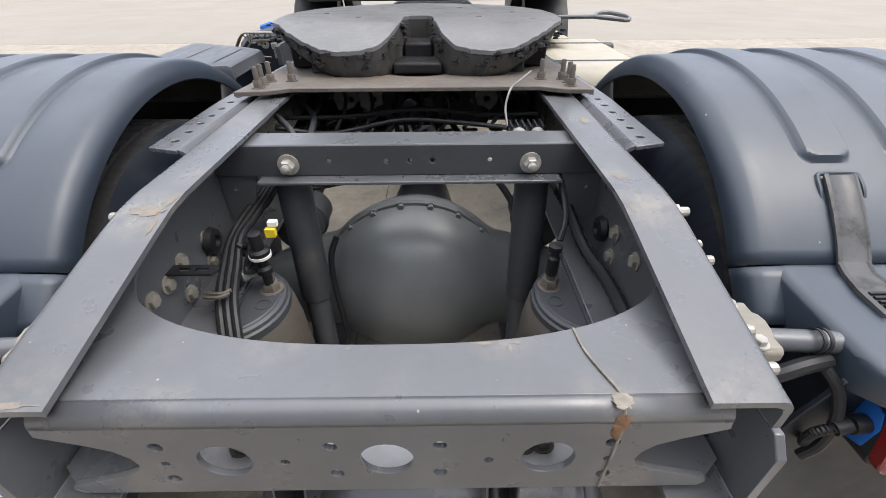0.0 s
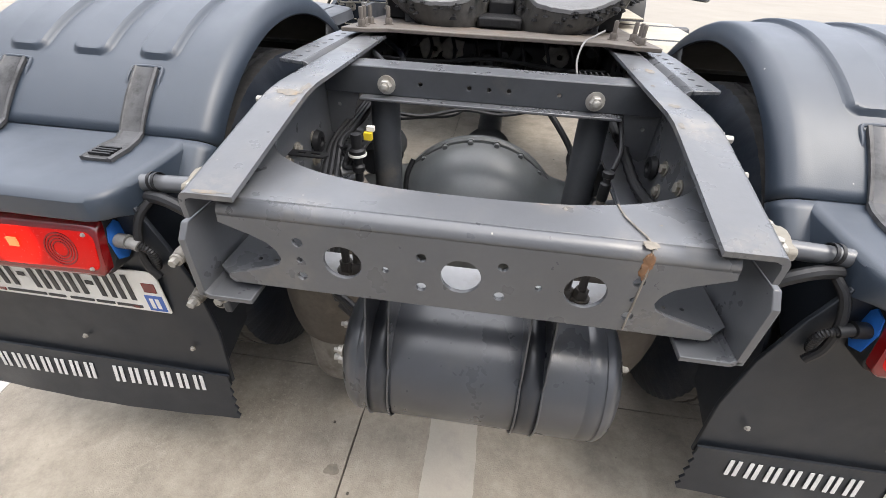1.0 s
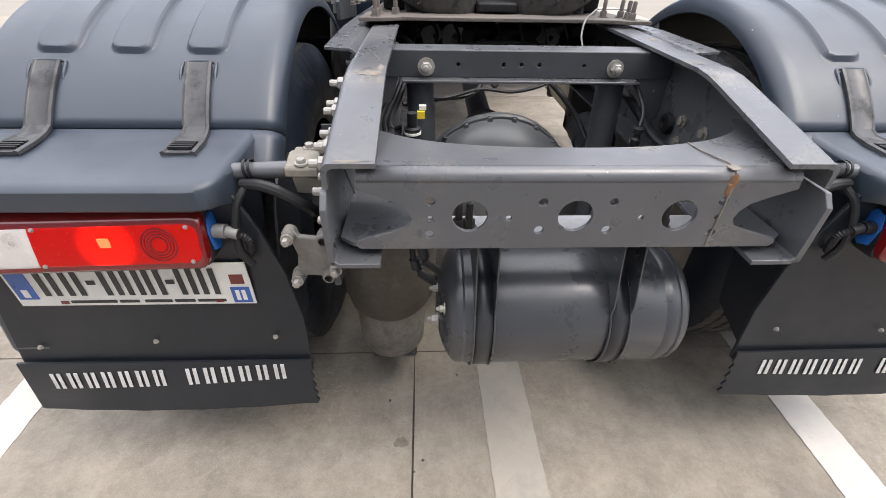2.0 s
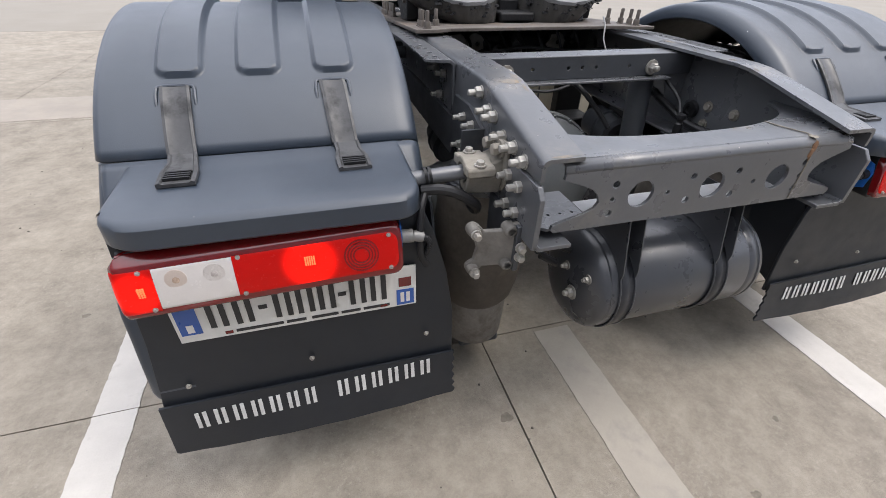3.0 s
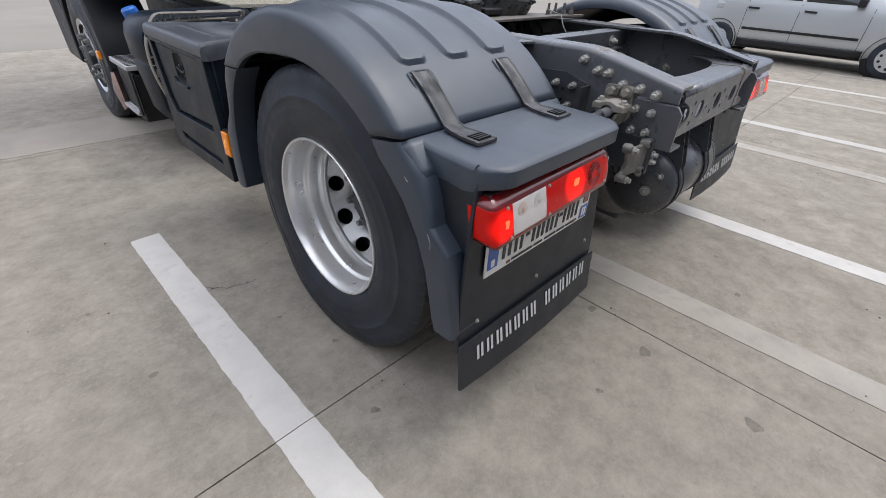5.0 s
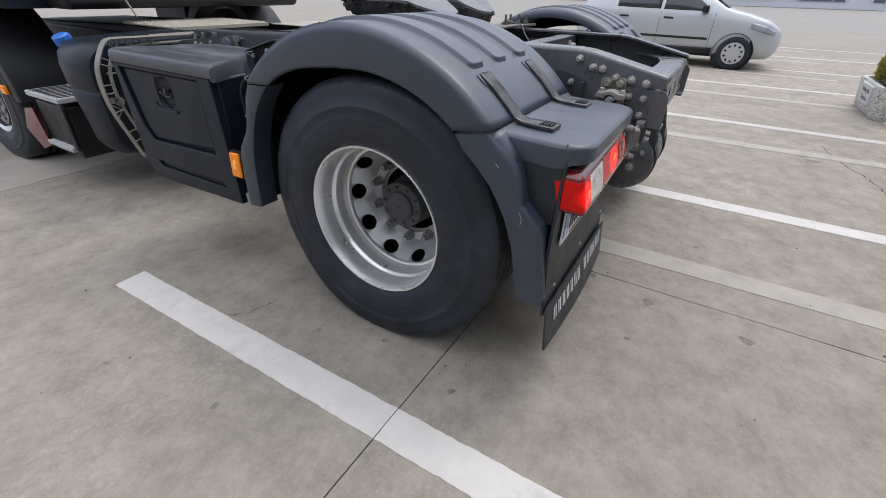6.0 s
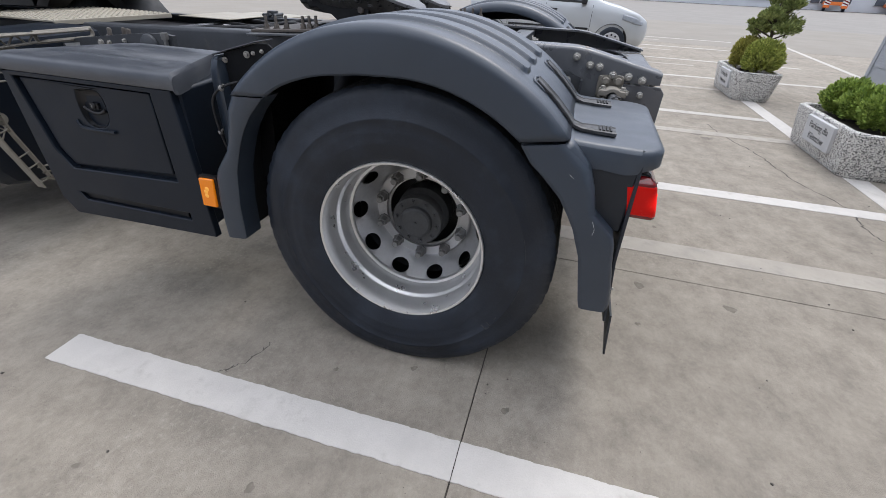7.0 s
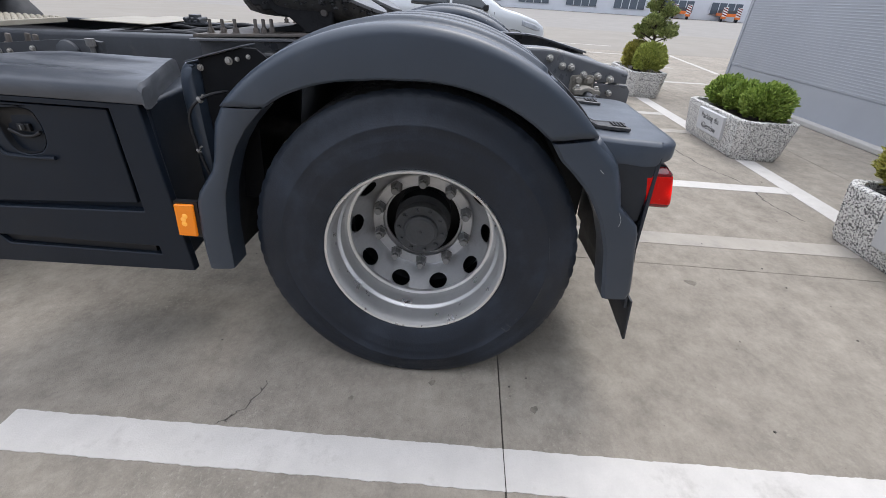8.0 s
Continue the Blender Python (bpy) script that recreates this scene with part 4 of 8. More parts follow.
def arch(sx, d0, d1, x_in, x_out, steps, lift):
    """The curved skin with a rolled outer edge and the side face down to the wheel opening."""
    bm = bmesh.new()
    xs = [x_in + 0.055, x_in + 0.09]
    for a, b in BANDS:
        xs += [a - 0.010, a - 0.006, a - 0.003, a, a + 0.003, a + 0.007, a + 0.013, a + 0.020, a + 0.028, (a + b) / 2, b - 0.028, b - 0.020, b - 0.013, b - 0.007, b - 0.003, b, b + 0.003, b + 0.006, b + 0.010]
    xs += [x_out - 0.10, x_out - 0.06]
    degs = [lerp(d0, d1, k / steps) for k in range(steps + 1)]
    if lift:
        degs = sorted(set(degs + [118.4 + 0.3 * k for k in range(13)]))
    rows = []
    for d in degs:
        # the ends of the opening's edge are cut level, not square to the arch
        e = d + 7.8 * (1 - step(39, 62, d)) - 7.2 * step(116, 138, d) if lift else d
        R, S = table(R_OUT, d), table(R_IN, e) if lift else table(R_OUT, d) - 0.06
        ri = 0.040
        row = [polar(sx * (x_in + 0.005), R - 0.056, d), polar(sx * x_in, R - 0.052, d), polar(sx * x_in, R - 0.046, d)]
        for k in range(6):
            a = k / 6 * math.pi / 2
            row.append(polar(sx * (x_in + ri - ri * math.cos(a)), R - ri + ri * math.sin(a), d))
        for i, x in enumerate(xs):
            row.append(polar(sx * x, R + (band_lift(x, d) if lift else 0), d))
        rr = 0.028
        for k in range(1, 8):
            a = k / 7 * math.pi / 2
            depth = rr - rr * math.cos(a)
            row.append(polar(sx * (x_out - rr + rr * math.sin(a)), R - depth, d + (e - d) * depth / (R - S)))
        row += [polar(sx * x_out, lerp(R - rr, S, 0.3), lerp(d + (e - d) * rr / (R - S), e, 0.3)), polar(sx * x_out, lerp(R - rr, S, 0.65), lerp(d + (e - d) * rr / (R - S), e, 0.65)), polar(sx * (x_out - 0.002), S + 0.006, e), polar(sx * (x_out - 0.008), S, e), polar(sx * (x_out - 0.03), S + 0.002, e)]
        rows.append(row)
    grid(bm, rows)
    return bm


def cowl_strip(bm, sx, line, x0, x1, r0=0.016, r1=0.016):
    """A closed side strip given by rows of (outer y, z, inner y, z); its outer corner is rounded by r0 at the top, r1 at the foot."""
    rows = []
    for j, (oy, oz, iy, iz) in enumerate(line):
        o, i = Vector((0, oy, oz)), Vector((0, iy, iz))
        e = (i - o).normalized()
        r = lerp(r0, r1, min(1.0, j / 5))
        row = [Vector((sx * x0, 0, 0)) + o]
        for k in range(6):
            a = k / 5 * math.pi / 2
            row.append(Vector((sx * (x1 - r + r * math.sin(a)), 0, 0)) + o + e * (r - r * math.cos(a)))
        rows.append(row + [Vector((sx * x1, 0, 0)) + i - e * 0.01, Vector((sx * (x1 - 0.006), 0, 0)) + i, Vector((sx * x0, 0, 0)) + i])
    vs = grid(bm, rows, close=True)
    bm.faces.new(vs[0])
    bm.faces.new(vs[-1])
    return bm


def mudguard(sx, lit):
    guard = part("mudguard", arch(sx, 39, 138, 0.600, 1.296, 44, True), FENDER, truck, "dark grey plastic mudguard over the rear wheels, with raised bands", thick=0.005, smooth=26)
    # black skin added inside the arch so that the wheel well reads darker
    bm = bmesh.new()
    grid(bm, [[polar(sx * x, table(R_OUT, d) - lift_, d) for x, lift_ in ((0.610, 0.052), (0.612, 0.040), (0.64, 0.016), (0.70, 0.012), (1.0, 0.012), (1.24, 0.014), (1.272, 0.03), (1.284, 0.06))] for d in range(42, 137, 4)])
    part("inner_skin", bm, BLACK, guard, "black skin added under the mudguard to darken the wheel well")
    # rear cowl
    bm = arch(sx, 138.3, 147, 0.600, 1.288, 5, False)
    cowl = part("rear_cowl", bm, FENDER, guard, thick=0.005, smooth=45)
    bm = bmesh.new()
    cowl_strip(bm, sx, [(0.3145, 0.9375, 0.439, 0.918), (0.280, 0.905, 0.408, 0.874), (0.246, 0.868, 0.366, 0.838), (0.224, 0.810, 0.314, 0.785), (0.209, 0.748, 0.282, 0.735), (0.150, 0.694, 0.260, 0.696),
                        (0.140, 0.668, 0.248, 0.664), (0.131, 0.610, 0.228, 0.612), (0.115, 0.530, 0.212, 0.530), (0.104, 0.462, 0.198, 0.460), (0.110, 0.436, 0.190, 0.432)], 1.200, 1.2955, 0.042, 0.016)
    part("side_skirt", bm, FENDER, guard, smooth=26)
    bm = bmesh.new()
    prism(bm, [(0.125, 0.885), (0.30, 0.885), (0.27, 0.75), (0.20, 0.69), (0.128, 0.685)], lambda u, v, w: Vector((sx * w, u, v)), 0.66, 1.238)
    part("lamp_housing", bm, FLAP, guard, bevel=0.006)
    bm = bmesh.new()
    plate(bm, [(0.650, 0.88), (1.235, 0.90), (1.262, 0.60), (1.285, 0.395), (0.566, 0.385), (0.566, 0.55), (0.585, 0.68), (0.615, 0.79)], [], 0.01, lambda u, v, w: Vector((sx * u, 0.118 + w - 0.02 * step(0.62, 0.45, v), v)))
    part("back_panel", bm, FLAP, guard, bevel=0.002)
    bm = bmesh.new()
    plate(bm, [(0.125, 0.40), (0.125, 0.66), (0.20, 0.82), (0.25, 0.86), (0.36, 0.87), (0.38, 0.80), (0.30, 0.62), (0.26, 0.45)], [], 0.006, lambda u, v, w: Vector((sx * (0.600 + w), u, v)))
    part("inner_panel", bm, FLAP, guard)
    # shelf over the lamp
    bm = bmesh.new()
    rows = []
    turn = [0.0, 0.002, 0.006, 0.013, 0.024, 0.038, 0.055]
    for x in [0.652 + q for q in turn] + [0.80, 0.95, 1.10, 1.15] + [1.240 - q for q in (0.075, 0.06, 0.045)] + [1.240 - q for q in reversed(turn[:-2])]:
        t = (x - 0.652) / 0.588
        near = min(x - 0.652, 1.240 - x)
        rc = 0.055 if x < 0.9 else 0.085
        cut = rc - math.sqrt(max(0.0, rc ** 2 - max(0.0, rc - near) ** 2))
        y0 = lerp(0.058, 0.066, t) + cut * (1.25 if x < 0.9 else 0.9)
        zt = lerp(0.934, 0.930, t) - 0.012 * (max(0.0, 0.014 - near) / 0.014) ** 2
        rows.append([Vector((sx * x, y, z)) for y, z in ((0.30, 0.862), (0.33, zt + 0.012), (0.295, zt + 0.003), (0.24, zt), (0.13, zt - 0.002), (y0 + 0.022, zt - 0.004), (y0 + 0.008, zt - 0.007), (y0, zt - 0.015), (y0 - 0.001, zt - 0.052),
                                                      (y0 + 0.005, zt - 0.058), (y0 + 0.02, zt - 0.060), (0.22, 0.864))])
    vs = grid(bm, rows, close=True)
    bm.faces.new(vs[0])
    bm.faces.new(vs[-1])
    part("lamp_shelf", bm, FENDER, guard, smooth=38, bevel=0.003)
    # front cowl
    bm = bmesh.new()
    cowl_strip(bm, sx, [(1.346, 0.950, 1.222, 0.955), (1.374, 0.900, 1.276, 0.898), (1.386, 0.845, 1.312, 0.846), (1.395, 0.800, 1.334, 0.802), (1.408, 0.762, 1.350, 0.762), (1.462, 0.690, 1.374, 0.695), (1.476, 0.655, 1.381, 0.655), (1.487, 0.560, 1.394, 0.560), (1.489, 0.480, 1.396, 0.482), (1.488, 0.420, 1.398, 0.428)], 1.205, 1.2955, 0.042, 0.026)
    part("front_skirt", bm, FENDER, guard, smooth=40)
    bm = bmesh.new()
    plate(bm, [(0.62, 0.95), (1.24, 0.95), (1.26, 0.44), (0.62, 0.44)], [], 0.008, lambda u, v, w: Vector((sx * u, 1.345 + 0.075 * step(0.9, 0.6, v) + w, v)))
    part("front_panel", bm, BLACK, guard)
    # black sheet added towards the frame ahead of the axle, hiding the bright view through the arch
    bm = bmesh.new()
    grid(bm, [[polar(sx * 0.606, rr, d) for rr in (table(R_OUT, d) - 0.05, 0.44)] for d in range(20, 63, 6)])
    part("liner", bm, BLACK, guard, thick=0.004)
    # rubber straps with slotted feet
    for xa, xb in ((1.128, 1.118), (0.790, 0.772)):
        bm = bmesh.new()
        line = [polar(0, table(R_OUT, d) + 0.005, d) for d in (124, 127, 131, 135, 138)] + [Vector((0, 0.312, 0.948)), Vector((0, 0.29, 0.940)), Vector((0, 0.25, 0.9385)), Vector((0, 0.195, 0.936))]
        rows = []
        for i, p in enumerate(line):
            t = i / (len(line) - 1)
            x = lerp(xa, xb, t)
            w = lerp(0.030, 0.028, t) + (0.007 if i >= len(line) - 2 else 0)
            rows.append([p + Vector((sx * (x + u * w), 0, h)) for u, h in ((-1, -0.004), (-1, 0.004), (-0.8, 0.006), (-0.7, 0.003), (0.7, 0.003), (0.8, 0.006), (1, 0.004), (1, -0.004))])
        vs = grid(bm, rows)
        bm.faces.new(vs[0])
        bm.faces.new(vs[-1])
        strap = part("strap", bm, STRAP, guard, "worn black rubber hold-down strap", smooth=40)
        bm = bmesh.new()
        loop = [(-0.039, 127.5), (-0.039, 126), (-0.038, 124.2), (-0.032, 123.4), (0.0, 123.2), (0.032, 123.4), (0.038, 124.2), (0.039, 126), (0.039, 127.5)]
        hose(bm, [tuple(polar(sx * (xa + u), table(R_OUT, d) + (0.001 if d < 127 else -0.003), d)) for u, d in loop], 0.004, 8, 4)
        part("strap_lip", bm, FENDER, guard)
        for k in range(4):
            y = 0.207 + 0.010 * k
            part("slot", boxes((sx * (xb - 0.024), sx * (xb + 0.024), y, y + 0.005, 0.938, 0.9455)), BLACK, guard)
    # flap below the back panel
    bm = bmesh.new()
    edge = [(1.288, 0.425), (1.292, 0.268)] + [(lerp(1.285, 0.566, k / 14), 0.264 + 0.0015 * math.sin(k * 2.1)) for k in range(15)] + [(0.560, 0.275), (0.569, 0.288), (0.561, 0.300), (0.570, 0.315), (0.562, 0.33), (0.571, 0.346), (0.563, 0.36), (0.570, 0.376), (0.562, 0.39), (0.566, 0.405), (0.564, 0.420)]
    folds = [((0.565 + 0.0725 * k, 0.275), (0.565 + 0.0725 * k, 0.40)) for k in range(1, 10)]
    plate(bm, edge, [], 0.006, lambda u, v, w: Vector((sx * u, 0.072 + w + 0.10 * (v - 0.27) - bulge(u, v), v)), lines=folds)
    flap = part("mud_flap", bm, FLAP, guard, "black rubber mud flap with a white lettered strip")
    rise = lambda u: 0.005 + 0.020 * (1.224 - abs(u)) / 0.6 if sx < 0 else 0.008
    put = lambda u, v, w: Vector((u, 0.0708 + 0.10 * (v + rise(u) - 0.27) - bulge(abs(u), v + rise(u)) - 0.0012 * (1 - w), v + rise(u)))
    for count, a, b in ((7, 1.224, 0.925), (6, 0.885, 0.620)) if sx < 0 else ((7, 0.640, 0.935), (6, 0.975, 1.240)):
        bm = bmesh.new()
        bars(bm, (count,), min(sx * a, sx * b), max(sx * a, sx * b), 0.339, 0.388, put)
        part("lettering", bm, WHITE_PRINT, guard, "white bars of lettering")
    for x, z in ((1.211, 0.474), (0.931, 0.488), (0.640, 0.498)):
        again("bolt", HEAD_MESH, guard, pose(sx * x, 0.0995, z, 90, 0, 0) @ Matrix.Diagonal((0.36, 0.36, 0.6, 1)))
    return guard


def bulge(u, v):
    """The flap hangs in a shallow bow."""
    t = min(1.0, max(0.0, (u - 0.56) / 0.73))
    return 0.014 * math.sin(math.pi * t) * (1 - 0.8 * step(0.30, 0.42, v))


def tail_lamp(sx, lit):
    """A long lamp cluster with a red wrap-round end, clear lenses and a red stop lens."""
    def face_y(x, z=0.80):
        return 0.056 + 0.22 * (z - 0.80)

    def bend(s):
        """Across the lamp and round its outer end: x, depth and the way inwards."""
        a = radians(90) * min(1.0, max(0.0, (s - 1.222) / 0.024))
        x = min(s, 1.222) + 0.016 * math.sin(a)
        return x, 0.016 * (1 - math.cos(a)) + max(0.0, s - 1.246), Vector((-sx * math.sin(a), math.cos(a), 0))

    def drop(x):
        return 0.014 * max(0.0, x - 0.75) / 0.47

    def skin(xa, xb, za, zb, off, n, crown=0.0):
        """A strip of the cluster between two heights; crown: how far its upper edge slopes back above the lens."""
        rows = []
        lo, hi = za, zb
        for q in [0.0, 0.002, 0.006, 0.012, 0.020] + [lerp(0.024, xb - xa, k / n) for k in range(n + 1)]:
            x, y, inward = bend(xa + q)
            d = drop(x)
            # the inner end of the cluster has rounded corners
            cut = 0.020 - math.sqrt(0.020 ** 2 - max(0.0, 0.020 - q) ** 2) if xa < 0.72 else 0.0
            za, zb = lo + cut, hi - cut
            sec = [(0.05, za), (0.004, za), (0.001, za + 0.003), (0, za + 0.008), (-0.001, (za + zb) / 2), (0, zb - 0.008), (0.001, zb - 0.003), (0.004, zb)]
            sec += [(0.018, zb + crown * 0.7), (0.034, zb + crown), (0.05, zb + crown)] if crown else [(0.05, zb)]
            rows.append([Vector((sx * x, face_y(x, min(zz, zb)) + y, zz - d)) + inward * (dy - off) for dy, zz in sec])
        bm_ = bmesh.new()
        vs = grid(bm_, rows, close=True)
        bm_.faces.new(vs[0])
        bm_.faces.new(vs[-1])
        return bm_

    lamp = part("tail_lamp", skin(0.702, 1.330, 0.746, 0.876, -0.020, 40), BLACK, truck, "red and clear tail lamp cluster, " + ("lit" if lit else "unlit"), smooth=45)
    red = RED_LENS if lit else RED_DARK
    part("lens_rim", skin(0.703, 1.314, 0.752, 0.858, -0.0015, 40, 0.018), RED_DARK, lamp, "dark red lens rim", smooth=45)
    part("outer_lens", skin(1.1675, 1.308, 0.760, 0.850, 0.0, 24), RED_LENS if lit else RED_DARK, lamp, "red wrap-round lens", smooth=45)
    part("clear_lens", skin(1.030, 1.1665, 0.763, 0.849, 0.0, 6), CLEAR_LENS if sx < 0 else CLEAR_PINK, lamp, "clear ribbed lens", smooth=45)
    part("red_lens", skin(0.712, 1.0295, 0.764, 0.850, 0.0, 12), red, lamp, "long red lens", smooth=45)
    def disc(name, x, z, r, mat_, label, up=0.003):
        bm_ = bmesh.new()
        lathe(bm_, [(0, up), (r * 0.6, up * 0.8), (r, 0.0), (r, -0.004)], pose(sx * x, face_y(x, z) - 0.0012, z - drop(x), 90 - 11, 0, 0), 30)
        return part(name, bm_, mat_, lamp, label)

    bm = bmesh.new()
    y = face_y(0.884, 0.81) - 0.003
    for i in range(5):
        for j in range(5):
            box(bm, sx * (0.880 + 0.0042 * i), sx * (0.8828 + 0.0042 * i), y - 0.0015, y + 0.003, 0.806 + 0.0042 * j - drop(0.88), 0.8088 + 0.0042 * j - drop(0.88))
    if lit:
        tagged(part("bulb", bm, RED_HOT, lamp, "small grid of bright light"), kind="stuff")
        bm = bmesh.new()
        for i in range(3):
            for j in range(5):
                box(bm, sx * (1.186 + 0.0042 * i), sx * (1.1888 + 0.0042 * i), y - 0.0015, y + 0.003, 0.795 + 0.0042 * j - drop(1.19), 0.7978 + 0.0042 * j - drop(1.19))
        tagged(part("bulb", bm, RED_HOT, lamp, "small grid of bright light"), kind="stuff")
    else:
        bm.free()
    for r in (0.034, 0.028, 0.022, 0.016):
        bm = bmesh.new()
        lathe(bm, [(r - 0.0018, -0.002), (r - 0.0012, 0.0010), (r + 0.0012, 0.0010), (r + 0.0018, -0.002)], pose(sx * 0.788, face_y(0.788, 0.808) - 0.001, 0.808 - drop(0.788), 90 - 12, 0, 0), 30)
        part("reflector_ring", bm, RED_DARK, lamp)
    for x in (1.064, 1.130):
        disc("bulb", x, 0.822, 0.019, CLEAR_AMBER if x > 1.1 else CLEAR_GREY, "dim bulb behind the clear lens", 0.0006)
        disc("bulb", x, 0.820, 0.008, BULB_BROWN if x > 1.1 else BULB_GREY, "dim bulb behind the clear lens", 0.0012)
    for x, z in ((0.730, 0.843), (1.018, 0.845), (1.187, 0.844), (0.730, 0.772), (1.018, 0.770), (1.178, 0.768)):
        again("screw", HEAD_MESH, lamp, pose(sx * x, face_y(x, z) - 0.001, z - drop(x), 79, 0, 0) @ Matrix.Diagonal((0.26, 0.26, 0.4, 1)))
    # plug and corrugated lead at the inner end
    bm = bmesh.new()
    prism(bm, [(0.078, 0.775), (0.100, 0.766), (0.116, 0.780), (0.118, 0.835), (0.104, 0.853), (0.084, 0.846), (0.074, 0.82)], lambda u, v, w: Vector((sx * w, u + 0.006, v)), 0.6985, 0.7015)
    part("plug", bm, BLUE_CAP, lamp, "blue plug seat")
    bm = rods(((sx * 0.696, 0.098, 0.812), (sx * 0.672, 0.096, 0.812), 0.015, 14), ((sx * 0.672, 0.096, 0.812), (sx * 0.650, 0.094, 0.806), 0.012, 12))
    part("connector", bm, NUT if sx < 0 else BLACK, lamp, "plug connector")
    bm = bmesh.new()
    hose(bm, [(sx * 0.654, 0.094, 0.807), (sx * 0.638, 0.096, 0.797), (sx * 0.634, 0.100, 0.78), (sx * 0.640, 0.106, 0.755), (sx * 0.648, 0.110, 0.74)], 0.0068, 10, 8, 0.22)
    part("lead", bm, BLACK, lamp)
    return lamp


for s_, l_ in ((-1, True), (1, True)):
    mudguard(s_, l_)
    tail_lamp(s_, l_)

# number plate of bars under the lamp
holder = part("number_plate", boxes((-1.190, -0.664, 0.107, 0.112, 0.602, 0.722)), WHITE_PLATE, truck, "white number plate with blue ends and plain dark bars", bevel=0.0015)
part("blue_band", boxes((-1.182, -1.140, 0.1055, 0.107, 0.624, 0.716)), BLUE_PLATE, holder)
part("blue_band", boxes((-0.712, -0.670, 0.1055, 0.107, 0.608, 0.654)), BLUE_PLATE, holder)
part("red_tag", boxes((-0.706, -0.676, 0.1052, 0.107, 0.664, 0.690)), RED_DARK, holder, "small red emblem")
for x in (-0.703, -0.689):
    part("bar", boxes((x, x + 0.009, 0.1048, 0.1062, 0.616, 0.646)), WHITE_PLATE, holder)
for x in (-1.098, -0.752):
    part("red_mark", boxes((x, x + 0.016, 0.1050, 0.107, 0.610, 0.6175)), RED_DARK, holder)
part("bar", boxes((-1.168, -1.154, 0.1048, 0.1062, 0.630, 0.652)), WHITE_PLATE, holder)
for x in (-1.103, -1.050, -0.968, -0.920, -0.873, -0.803, -0.755):
    part("bar", boxes((x - 0.018, x - 0.006, 0.1050, 0.1062, 0.634, 0.708)), INK, holder)
    part("bar", boxes((x + 0.007, x + 0.019, 0.1050, 0.1062, 0.634, 0.708)), INK, holder)
for x in (-1.009, -0.838):
    part("dash", boxes((x - 0.009, x + 0.009, 0.1050, 0.1062, 0.666, 0.677)), INK, holder)
bm = boxes(*[(a, b, 0.1052, 0.107, 0.6115, 0.6185) for a, b in ((-1.075, -0.975), (-0.968, -0.925), (-0.912, -0.852), (-0.845, -0.80), (-0.793, -0.73))])
part("small_print", bm, INK, holder, "small dark bars of print")

# ---- wheels ----


